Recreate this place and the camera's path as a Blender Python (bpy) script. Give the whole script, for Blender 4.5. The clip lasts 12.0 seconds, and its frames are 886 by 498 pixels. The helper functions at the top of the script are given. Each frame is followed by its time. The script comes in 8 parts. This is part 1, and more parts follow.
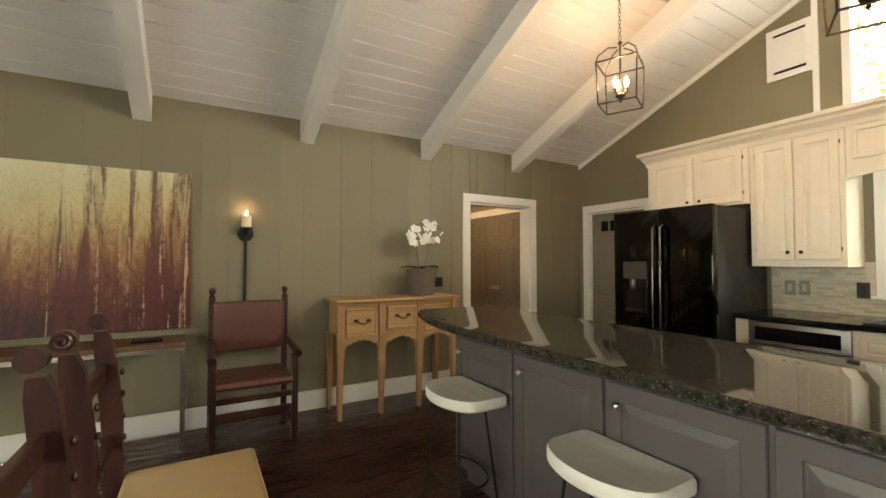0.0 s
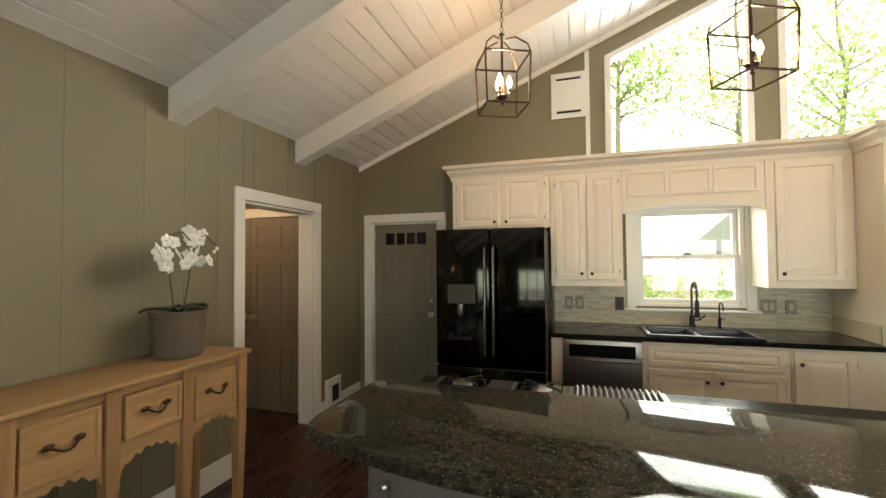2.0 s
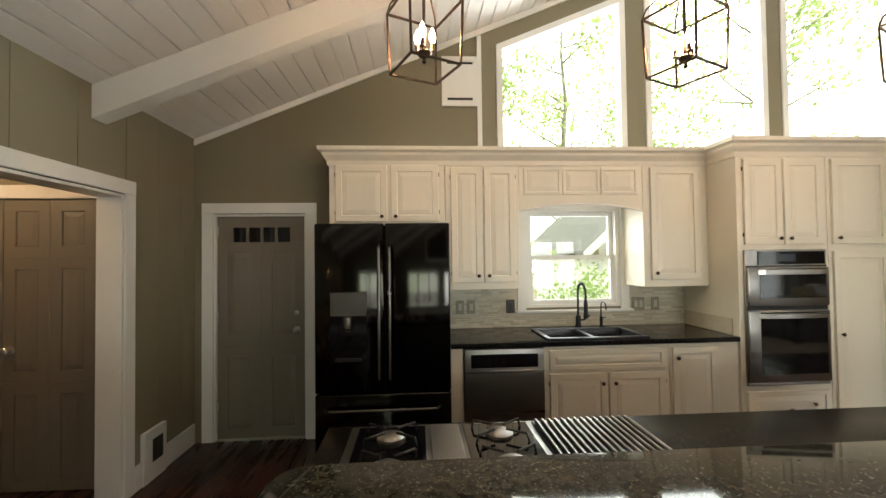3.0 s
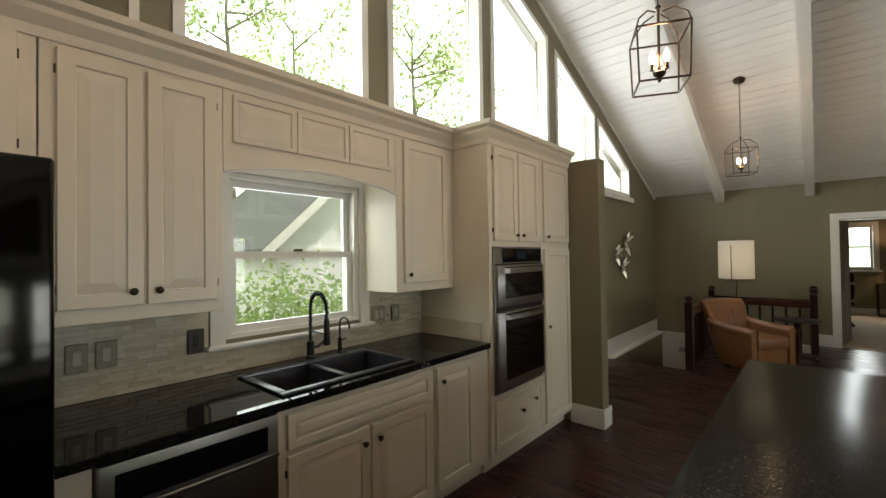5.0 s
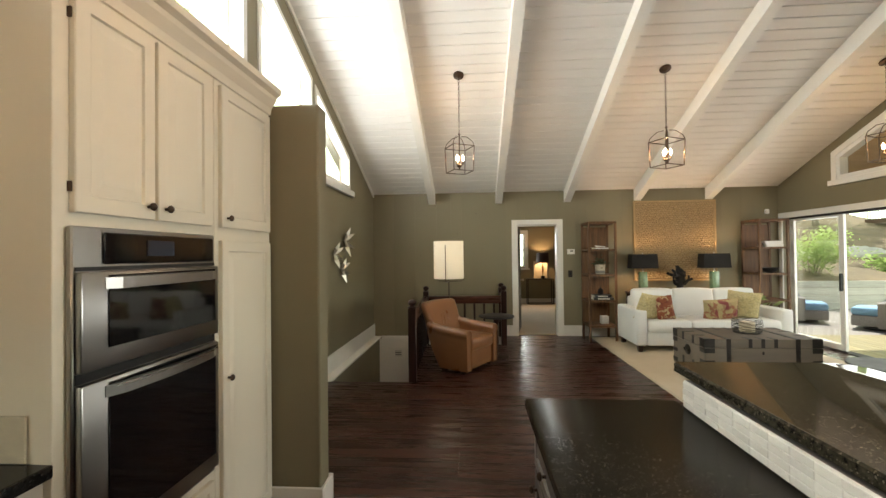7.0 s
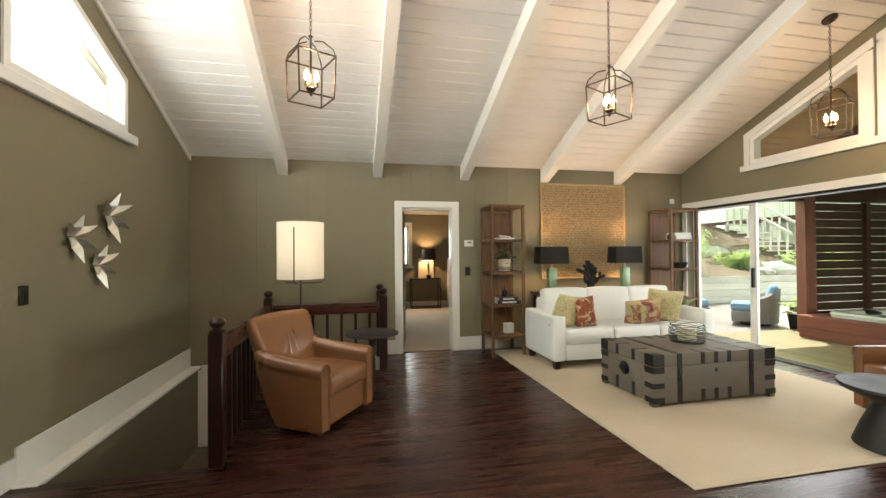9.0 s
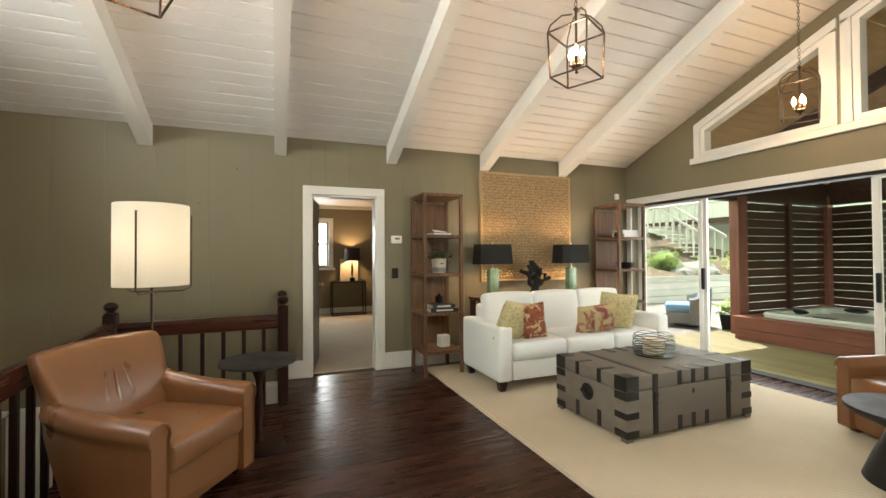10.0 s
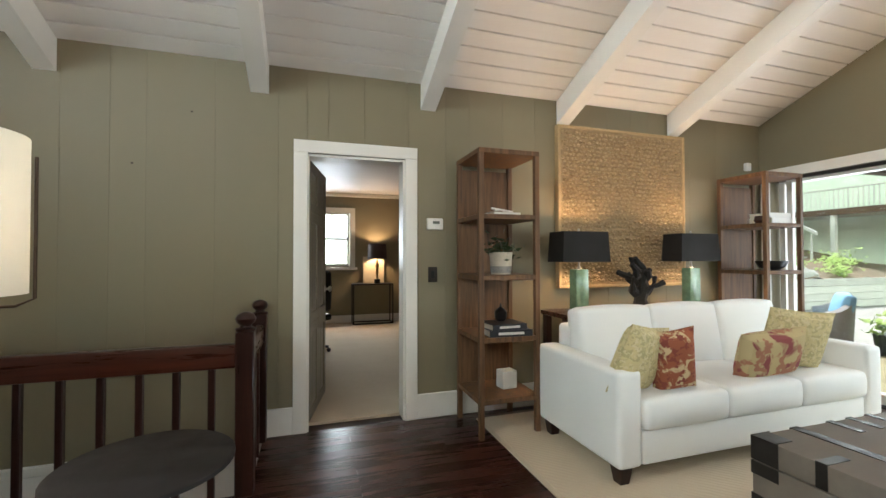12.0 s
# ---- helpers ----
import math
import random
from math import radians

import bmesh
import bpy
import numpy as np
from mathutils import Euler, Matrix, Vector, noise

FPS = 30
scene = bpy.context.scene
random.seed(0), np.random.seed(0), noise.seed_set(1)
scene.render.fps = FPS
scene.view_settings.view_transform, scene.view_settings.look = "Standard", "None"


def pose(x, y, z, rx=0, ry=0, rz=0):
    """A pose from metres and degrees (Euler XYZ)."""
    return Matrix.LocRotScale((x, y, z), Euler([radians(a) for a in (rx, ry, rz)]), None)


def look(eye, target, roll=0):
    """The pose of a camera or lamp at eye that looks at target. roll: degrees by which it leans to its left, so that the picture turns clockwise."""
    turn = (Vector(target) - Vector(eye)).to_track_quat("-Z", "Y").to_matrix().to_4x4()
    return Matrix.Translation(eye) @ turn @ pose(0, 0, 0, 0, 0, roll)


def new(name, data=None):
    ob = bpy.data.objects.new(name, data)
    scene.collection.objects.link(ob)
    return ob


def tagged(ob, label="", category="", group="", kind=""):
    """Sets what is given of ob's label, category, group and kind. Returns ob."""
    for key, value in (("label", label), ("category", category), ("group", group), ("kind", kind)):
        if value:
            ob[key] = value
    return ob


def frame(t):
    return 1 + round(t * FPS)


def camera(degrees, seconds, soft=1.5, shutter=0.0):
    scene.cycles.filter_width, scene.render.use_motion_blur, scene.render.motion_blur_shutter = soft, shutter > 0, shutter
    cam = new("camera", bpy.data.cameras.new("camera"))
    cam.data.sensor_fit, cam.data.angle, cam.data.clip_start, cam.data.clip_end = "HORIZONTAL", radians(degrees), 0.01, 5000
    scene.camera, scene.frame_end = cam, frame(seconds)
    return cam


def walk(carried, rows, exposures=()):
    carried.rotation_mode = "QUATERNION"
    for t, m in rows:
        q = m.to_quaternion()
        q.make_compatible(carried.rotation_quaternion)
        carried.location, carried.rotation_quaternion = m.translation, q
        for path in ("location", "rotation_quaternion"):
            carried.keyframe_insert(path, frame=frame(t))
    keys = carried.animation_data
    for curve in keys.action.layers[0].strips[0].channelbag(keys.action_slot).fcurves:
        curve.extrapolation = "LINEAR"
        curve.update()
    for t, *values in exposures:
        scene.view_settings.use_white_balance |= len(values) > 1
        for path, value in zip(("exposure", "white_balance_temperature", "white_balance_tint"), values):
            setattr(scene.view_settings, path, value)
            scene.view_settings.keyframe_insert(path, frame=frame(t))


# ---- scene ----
cam = camera(93.1, 12.0)
METRES, EYE, TILT, LEAN, TURN = 9.8, 1.323, 0.0, 0.0, -30.25
ROWS = [
    (0.0, 0.0, 0.0, 0.0, -0.0, 1.76, -0.05),
    (0.5, -0.0222, 0.0294, 0.0065, -9.17, 1.79, 0.09),
    (1.0, -0.044, 0.0619, 0.0123, -19.42, 1.76, 0.25),
    (1.5, -0.0622, 0.0985, 0.017, -30.83, 1.66, 0.41),
    (2.0, -0.0704, 0.1374, 0.0208, -41.96, 1.56, 0.5),
    (2.5, -0.0657, 0.1769, 0.0222, -52.59, 1.47, 0.61),
    (4.5, 0.0431, 0.2719, 0.0219, -96.71, 0.92, 0.85),
    (5.0, 0.0799, 0.2709, 0.0205, -108.2, 0.85, 0.78),
    (5.5, 0.1115, 0.2602, 0.0194, -119.78, 0.78, 0.79),
    (6.0, 0.1422, 0.242, 0.0182, -130.98, 0.72, 0.75),
    (6.5, 0.1688, 0.2161, 0.0178, -140.19, 0.73, 0.69),
    (7.0, 0.1918, 0.1835, 0.0164, -145.64, 0.74, 0.68),
    (9.0, 0.278, 0.0072, 0.0031, -161.87, 0.71, 0.46),
    (9.5, 0.2919, -0.0431, 0.0017, -167.1, 0.74, 0.42),
    (10.0, 0.3003, -0.0911, -0.0006, -171.36, 0.86, 0.37),
    (10.5, 0.3077, -0.1347, -0.002, -173.1, 0.89, 0.37),
    (11.0, 0.3172, -0.1749, -0.0042, -172.45, 0.92, 0.34),
    (11.5, 0.332, -0.2141, -0.0063, -169.84, 1.0, 0.2),
    (12.0, 0.3511, -0.2547, -0.0074, -167.3, 1.03, 0.11),
]
walk(cam, [(t, pose(0, 0, EYE, TILT, LEAN, TURN) @ pose(METRES * x, METRES * y, METRES * z, 90 + pitch, roll, yaw)) for t, x, y, z, yaw, pitch, roll in ROWS],
     [(0.0, 0.9, 7150, 10), (1.0, 0.75, 7150, 10), (2.5, 0.6, 6700, 10), (4.3, 0.0, 6450, 10), (5.5, -0.45, 6450, 10), (6.5, 0.0, 6650, 10), (7.0, 0.4, 6750, 10), (9.0, 0.75, 6600, 10), (10.5, 0.72, 6500, 10), (12.0, 0.68, 5900, 10)])

# ---- world, sun, exposure ----
world = bpy.data.worlds.new("sky")
scene.world = world
world.use_nodes = True
wn = world.node_tree.nodes
sky = wn.new("ShaderNodeTexSky")
sky.sky_type = "NISHITA"
sky.sun_disc = False
SUN_EL, SUN_ROT = radians(61), radians(214)
sky.sun_elevation, sky.sun_rotation = SUN_EL, SUN_ROT
sky.air_density, sky.dust_density = 1.2, 2.0
wn["Background"].inputs["Strength"].default_value = 0.15
world.node_tree.links.new(sky.outputs["Color"], wn["Background"].inputs["Color"])
sun = new("sun", bpy.data.lights.new("sun", "SUN"))
sun.data.energy, sun.data.angle, sun.data.color = 5.0, radians(0.5), (1.0, 0.95, 0.86)
sun_from = Vector((math.sin(SUN_ROT) * math.cos(SUN_EL), math.cos(SUN_ROT) * math.cos(SUN_EL), math.sin(SUN_EL)))
sun.matrix_world = look(sun_from * 30, (0, 0, 0))


def area_lamp(name, eye, target, w, h, watts, colour):
    ob = new(name, bpy.data.lights.new(name, "AREA"))
    ob.data.shape, ob.data.size, ob.data.size_y, ob.data.energy, ob.data.color = "RECTANGLE", w, h, watts, colour
    ob.matrix_world = look(eye, target)
    return ob


def bulb(name, x, y, z, watts, colour, size=0.03):
    ob = new(name, bpy.data.lights.new(name, "POINT"))
    ob.data.energy, ob.data.color, ob.data.shadow_soft_size = watts, colour, size
    ob.location = (x, y, z)
    return ob


WARM = (1.0, 0.62, 0.32)
DAY = (0.93, 0.98, 1.0)
# daylight that enters by the gable windows, the kitchen window and the sliding doors
area_lamp("daylight_gable_east", (4.85, 0.0, 3.1), (0.0, 0.0, 2.9), 2.6, 1.2, 80, DAY)
area_lamp("daylight_gable_east", (4.85, -3.2, 3.0), (0.0, -3.2, 3.3), 4.0, 1.2, 150, DAY)
area_lamp("daylight_kitchen_window", (4.75, 0.56, 1.65), (0.0, 0.56, 1.0), 0.9, 0.9, 12, DAY)
area_lamp("daylight_sliding_doors", (-3.1, -5.05, 1.2), (2.0, -5.05, 0.9), 1.5, 1.8, 24, DAY)
area_lamp("daylight_sliding_doors", (-3.1, -6.4, 1.2), (2.0, -6.4, 0.9), 0.9, 1.8, 13, DAY)
area_lamp("west_daylight_fill", (-3.1, 1.5, 1.4), (2.0, 1.5, 1.0), 2.2, 1.5, 18, DAY)
# fill lamp at the added west opening, brightens the island front and stools
area_lamp("west_daylight_fill", (-3.1, -1.3, 1.4), (2.0, -0.6, 0.5), 2.0, 1.5, 82, DAY)

# ---- room, in metres ----
E, N, S, W = 4.37, 3.89, -7.06, -2.75
EAVE, SLOPE, RIDGE_Y = 2.60, 0.41, -1.585
TH = 0.16


def roof(y):
    return EAVE + SLOPE * ((N - RIDGE_Y) - abs(y - RIDGE_Y))


# ---- mesh building ----
class Mesh:
    """Collects solids as vertices and faces."""

    def __init__(self, m=None):
        self.v, self.f, self.m = [], [], m

    def add(self, verts, faces):
        k = len(self.v)
        if self.m is not None:
            verts = [self.m @ Vector(p) for p in verts]
        self.v += [tuple(p) for p in verts]
        self.f += [tuple(i + k for i in f) for f in faces]
        return self

    def box(self, x0, x1, y0, y1, z0, z1, r=0.0, seg=2):
        x0, x1, y0, y1, z0, z1 = min(x0, x1), max(x0, x1), min(y0, y1), max(y0, y1), min(z0, z1), max(z0, z1)
        v = [(x, y, z) for z in (z0, z1) for y in (y0, y1) for x in (x0, x1)]
        f = [(0, 2, 3, 1), (4, 5, 7, 6), (0, 1, 5, 4), (2, 6, 7, 3), (0, 4, 6, 2), (1, 3, 7, 5)]
        r = min(r, 0.49 * min(x1 - x0, y1 - y0, z1 - z0))
        if r <= 0:
            return self.add(v, f)
        bm = bmesh.new()
        bv = [bm.verts.new(p) for p in v]
        for q in f:
            bm.faces.new([bv[i] for i in q])
        bmesh.ops.bevel(bm, geom=bm.edges[:], offset=r, segments=seg, profile=0.5, affect="EDGES")
        return self.take(bm)

    def take(self, bm):
        bm.verts.index_update()
        self.add([p.co.copy() for p in bm.verts], [tuple(q.index for q in f.verts) for f in bm.faces])
        bm.free()
        return self

    def prism(self, poly, axis, a0, a1):
        """A polygon drawn in the two other axes, in order, pushed along the axis from a0 to a1."""
        def put(p, a):
            q = list(p)
            q.insert("xyz".index(axis), a)
            return q
        n = len(poly)
        v = [put(p, a0) for p in poly] + [put(p, a1) for p in poly]
        f = [tuple(range(n))[::-1], tuple(range(n, 2 * n))] + [(i, (i + 1) % n, n + (i + 1) % n, n + i) for i in range(n)]
        bm = bmesh.new()
        bv = [bm.verts.new(p) for p in v]
        for q in f:
            bm.faces.new([bv[i] for i in q])
        bmesh.ops.recalc_face_normals(bm, faces=bm.faces[:])
        return self.take(bm)

    def rings(self, rings, cap=True, closed=False):
        n, k = len(rings[0]), len(rings)
        v = [p for r in rings for p in r]
        f = []
        for a in range(k if closed else k - 1):
            b = (a + 1) % k
            f += [(a * n + i, a * n + (i + 1) % n, b * n + (i + 1) % n, b * n + i) for i in range(n)]
        if cap and not closed:
            f += [tuple((k - 1) * n + i for i in range(n))] + ([] if cap == "end" else [tuple(range(n))[::-1]])
        return self.add(v, f)

    def lathe(self, x, y, prof, n=20, cap=True):
        return self.rings([[(x + r * math.cos(2 * math.pi * i / n), y + r * math.sin(2 * math.pi * i / n), z) for i in range(n)] for r, z in prof], cap)

    def tube(self, pts, r, n=8, closed=False):
        pts = [Vector(p) for p in pts]
        k = len(pts)
        out = []
        side = None
        for i, p in enumerate(pts):
            a = pts[(i - 1) % k] if closed or i else pts[i]
            b = pts[(i + 1) % k] if closed or i < k - 1 else pts[i]
            d = (b - a).normalized()
            if side is None:
                side = d.orthogonal().normalized()
            side = (side - d * side.dot(d))
            side = side.normalized() if side.length > 1e-5 else d.orthogonal().normalized()
            up = d.cross(side)
            rr = r[i] if isinstance(r, (list, tuple)) else r
            out.append([p + (side * math.cos(2 * math.pi * j / n) + up * math.sin(2 * math.pi * j / n)) * rr for j in range(n)])
        return self.rings(out, True, closed)

    def ball(self, x, y, z, rx, ry=None, rz=None, n=14):
        ry, rz = ry or rx, rz or rx
        h = n // 2
        return self.rings([[(x + rx * math.sin(a) * math.cos(2 * math.pi * i / n), y + ry * math.sin(a) * math.sin(2 * math.pi * i / n), z - rz * math.cos(a)) for i in range(n)]
                           for a in [math.pi * (0.02 + 0.96 * j / h) for j in range(h + 1)]])

    def cushion(self, x0, x1, y0, y1, z0, z1, puff=0.03, r=0.03, n=8):
        """A padded block: rounded edges and faces that swell."""
        bm = bmesh.new()
        bmesh.ops.create_cube(bm, size=2)
        bmesh.ops.bevel(bm, geom=bm.edges[:], offset=0.28, segments=3, profile=0.6, affect="EDGES")
        bmesh.ops.subdivide_edges(bm, edges=[e for e in bm.edges if e.calc_length() > 0.9], cuts=4, use_grid_fill=True)
        hx, hy, hz = (x1 - x0) / 2, (y1 - y0) / 2, (z1 - z0) / 2
        for p in bm.verts:
            a, b, c = p.co
            fx = (1 - b * b) * (1 - c * c)
            fy = (1 - a * a) * (1 - c * c)
            fz = (1 - a * a) * (1 - b * b)
            def place(t, h):
                s = 1 if t > 0 else -1
                u = abs(t)
                return s * (h - (1 - u) * r / 0.28) if u > 0.72 else t / 0.72 * (h - r)
            q = Vector((place(a, hx), place(b, hy), place(c, hz)))
            q.x += puff * fx * a
            q.y += puff * fy * b
            q.z += puff * fz * c
            p.co = q + Vector(((x0 + x1) / 2, (y0 + y1) / 2, (z0 + z1) / 2))
        return self.take(bm)

    def data(self, name, smooth=False):
        me = bpy.data.meshes.new(name)
        me.from_pydata(self.v, [], self.f)
        if smooth:
            me.polygons.foreach_set("use_smooth", [True] * len(me.polygons))
            me.set_sharp_from_angle(angle=radians(38))
        me.update()
        return me


def part(name, mesh, material, parent=None, label="", smooth=True):
    """One mesh object; built in the world for a thing of the setting, in the parent's own frame otherwise."""
    me = mesh.data(name, smooth) if isinstance(mesh, Mesh) else mesh
    if not me.materials:
        me.materials.append(material)
    ob = new(name, me)
    if parent is not None:
        ob.parent = parent
    if label:
        ob["label"] = label
    return ob


def thing(name, x, y, z=0.0, rz=0.0, label="", category="", group="", kind=""):
    ob = new(name)
    ob.empty_display_size = 0.1
    ob.matrix_basis = pose(x, y, z, 0, 0, rz)
    return tagged(ob, label, category, group, kind)


def structure(name, mesh, material, label, category, smooth=False):
    return tagged(part(name, mesh, material, None, "", smooth), label, category, "", "structure")


# ---- materials ----
def shader(name):
    m = bpy.data.materials.new(name)
    m.use_nodes = True
    nt = m.node_tree
    return m, nt, nt.nodes["Principled BSDF"], nt.nodes.new("ShaderNodeTexCoord")


def scaled(nt, tc, stretch):
    mp = nt.nodes.new("ShaderNodeMapping")
    mp.inputs["Scale"].default_value = stretch
    nt.links.new(tc.outputs["Object"], mp.inputs["Vector"])
    return mp.outputs["Vector"]


def noise_node(nt, vec, scale, detail=4.0, rough=0.55, distort=0.0):
    n = nt.nodes.new("ShaderNodeTexNoise")
    n.inputs["Scale"].default_value, n.inputs["Detail"].default_value = scale, detail
    n.inputs["Roughness"].default_value, n.inputs["Distortion"].default_value = rough, distort
    nt.links.new(vec, n.inputs["Vector"])
    return n.outputs["Fac"]


def ramp(nt, fac, stops):
    r = nt.nodes.new("ShaderNodeValToRGB")
    while len(r.color_ramp.elements) < len(stops):
        r.color_ramp.elements.new(0.5)
    for el, (p, c) in zip(r.color_ramp.elements, stops):
        el.position, el.color = p, (*c, 1)
    nt.links.new(fac, r.inputs["Fac"])
    return r.outputs["Color"]


def spread(nt, fac, lo, hi):
    r = nt.nodes.new("ShaderNodeMapRange")
    r.inputs["From Min"].default_value, r.inputs["From Max"].default_value = 0.25, 0.75
    r.inputs["To Min"].default_value, r.inputs["To Max"].default_value = lo, hi
    nt.links.new(fac, r.inputs["Value"])
    return r.outputs["Result"]


def mixed(nt, a, b, fac, blend="MIX"):
    m = nt.nodes.new("ShaderNodeMix")
    m.data_type, m.blend_type = "RGBA", blend
    for v, k in ((fac, 0), (a, 6), (b, 7)):
        if isinstance(v, (int, float)):
            m.inputs[k].default_value = v
        elif isinstance(v, tuple):
            m.inputs[k].default_value = (*v, 1)
        else:
            nt.links.new(v, m.inputs[k])
    return m.outputs[2]


def relief(nt, bsdf, fac, strength, distance=0.002):
    b = nt.nodes.new("ShaderNodeBump")
    b.inputs["Strength"].default_value, b.inputs["Distance"].default_value = strength, distance
    nt.links.new(fac, b.inputs["Height"])
    nt.links.new(b.outputs["Normal"], bsdf.inputs["Normal"])


def plain(name, c, rough=0.5, metal=0.0, var=0.12, scale=3.0, fine=60.0, bump=0.15, dist=0.001, coat=0.0, stretch=(1, 1, 1), own=0.0):
    """A surface of one base colour with broad mottling, fine grain and uneven gloss; own varies it from piece to piece."""
    m, nt, b, tc = shader(name)
    vec = scaled(nt, tc, stretch)
    broad = noise_node(nt, vec, scale, 5)
    grain = noise_node(nt, vec, fine, 3)
    col = ramp(nt, broad, [(0.25, tuple(k * (1 - var) for k in c)), (0.75, tuple(min(1, k * (1 + var)) for k in c))])
    col = mixed(nt, col, tuple(k * (1 - 0.6 * var) for k in c), spread(nt, grain, 0.0, 0.5))
    if own:
        oi = nt.nodes.new("ShaderNodeObjectInfo")
        mr = nt.nodes.new("ShaderNodeMapRange")
        mr.inputs["To Min"].default_value, mr.inputs["To Max"].default_value = 1 - own, 1 + own
        nt.links.new(oi.outputs["Random"], mr.inputs["Value"])
        mul = nt.nodes.new("ShaderNodeVectorMath")
        mul.operation = "SCALE"
        nt.links.new(col, mul.inputs[0])
        nt.links.new(mr.outputs["Result"], mul.inputs["Scale"])
        col = mul.outputs["Vector"]
    nt.links.new(col, b.inputs["Base Color"])
    nt.links.new(spread(nt, broad, max(0.02, rough * 0.85), min(1, rough * 1.15)), b.inputs["Roughness"])
    b.inputs["Metallic"].default_value = metal
    b.inputs["Coat Weight"].default_value = coat
    b.inputs["Coat Roughness"].default_value = 0.12
    if bump:
        relief(nt, b, grain, bump, dist)
    return m


def wood(name, c1, c2, axis="x", rough=0.4, scale=1.0, coat=0.0, own=0.15, bump=0.2):
    """Wood grain that runs along an axis of the object."""
    m, nt, b, tc = shader(name)
    st = {"x": (1.2, 16, 16), "y": (16, 1.2, 16), "z": (16, 16, 1.2)}[axis]
    vec = scaled(nt, tc, tuple(k * scale for k in st))
    oi = nt.nodes.new("ShaderNodeObjectInfo")
    sh = nt.nodes.new("ShaderNodeVectorMath")
    sh.operation = "ADD"
    mu = nt.nodes.new("ShaderNodeMath")
    mu.operation = "MULTIPLY"
    mu.inputs[1].default_value = 40.0
    nt.links.new(oi.outputs["Random"], mu.inputs[0])
    nt.links.new(vec, sh.inputs[0])
    nt.links.new(mu.outputs[0], sh.inputs[1])
    g = noise_node(nt, sh.outputs["Vector"], 1.6, 6, 0.62, 0.6)
    broad = noise_node(nt, tc.outputs["Object"], 2.2, 3)
    col = ramp(nt, g, [(0.28, c1), (0.5, tuple((a + d) / 2 for a, d in zip(c1, c2))), (0.72, c2)])
    col = mixed(nt, col, tuple(k * 0.7 for k in c1), spread(nt, broad, 0.0, 0.35))
    mr = nt.nodes.new("ShaderNodeMapRange")
    mr.inputs["To Min"].default_value, mr.inputs["To Max"].default_value = 1 - own, 1 + own
    nt.links.new(oi.outputs["Random"], mr.inputs["Value"])
    mul = nt.nodes.new("ShaderNodeVectorMath")
    mul.operation = "SCALE"
    nt.links.new(col, mul.inputs[0])
    nt.links.new(mr.outputs["Result"], mul.inputs["Scale"])
    nt.links.new(mul.outputs["Vector"], b.inputs["Base Color"])
    nt.links.new(spread(nt, g, rough * 0.8, min(1, rough * 1.25)), b.inputs["Roughness"])
    b.inputs["Coat Weight"].default_value, b.inputs["Coat Roughness"].default_value = coat, 0.15
    b.inputs["Specular IOR Level"].default_value = 0.34
    relief(nt, b, g, bump, 0.001)
    return m


def granite(name, base, light, flecks, rough=0.06, gloss=0.36):
    m, nt, b, tc = shader(name)
    v = nt.nodes.new("ShaderNodeTexVoronoi")
    v.inputs["Scale"].default_value = 260
    nt.links.new(tc.outputs["Object"], v.inputs["Vector"])
    n1 = noise_node(nt, tc.outputs["Object"], 45, 5, 0.7)
    n2 = noise_node(nt, tc.outputs["Object"], 4, 3)
    col = ramp(nt, n1, [(0.38, base), (0.62, light)])
    speck = nt.nodes.new("ShaderNodeSeparateColor")
    nt.links.new(v.outputs["Color"], speck.inputs["Color"])
    r = ramp(nt, speck.outputs["Red"], [(0.93, (0, 0, 0)), (1.0, (1, 1, 1))])
    col = mixed(nt, col, flecks, r)
    col = mixed(nt, col, base, spread(nt, n2, 0.0, 0.4))
    nt.links.new(col, b.inputs["Base Color"])
    b.inputs["Roughness"].default_value = rough
    b.inputs["Specular IOR Level"].default_value = gloss
    return m


def lit(name, c, strength):
    m, nt, b, tc = shader(name)
    b.inputs["Base Color"].default_value = (*c, 1)
    b.inputs["Emission Color"].default_value = (*c, 1)
    b.inputs["Emission Strength"].default_value = strength
    return m


def glassy(name, tint=(1, 1, 1), rough=0.0):
    """Thin clear pane: mostly straight through, with a reflection."""
    m, nt, b, tc = shader(name)
    tr = nt.nodes.new("ShaderNodeBsdfTransparent")
    gl = nt.nodes.new("ShaderNodeBsdfGlossy")
    gl.inputs["Roughness"].default_value = rough
    tr.inputs["Color"].default_value = (*tint, 1)
    lw = nt.nodes.new("ShaderNodeLayerWeight")
    pw = nt.nodes.new("ShaderNodeMath")
    pw.operation = "POWER"
    pw.inputs[1].default_value = 4.0
    nt.links.new(lw.outputs["Facing"], pw.inputs[0])
    fr = nt.nodes.new("ShaderNodeMapRange")
    fr.inputs["To Min"].default_value, fr.inputs["To Max"].default_value = 0.03, 0.6
    nt.links.new(pw.outputs[0], fr.inputs["Value"])
    mx = nt.nodes.new("ShaderNodeMixShader")
    nt.links.new(fr.outputs["Result"], mx.inputs["Fac"])
    nt.links.new(tr.outputs["BSDF"], mx.inputs[1])
    nt.links.new(gl.outputs["BSDF"], mx.inputs[2])
    nt.links.new(mx.outputs["Shader"], nt.nodes["Material Output"].inputs["Surface"])
    return m


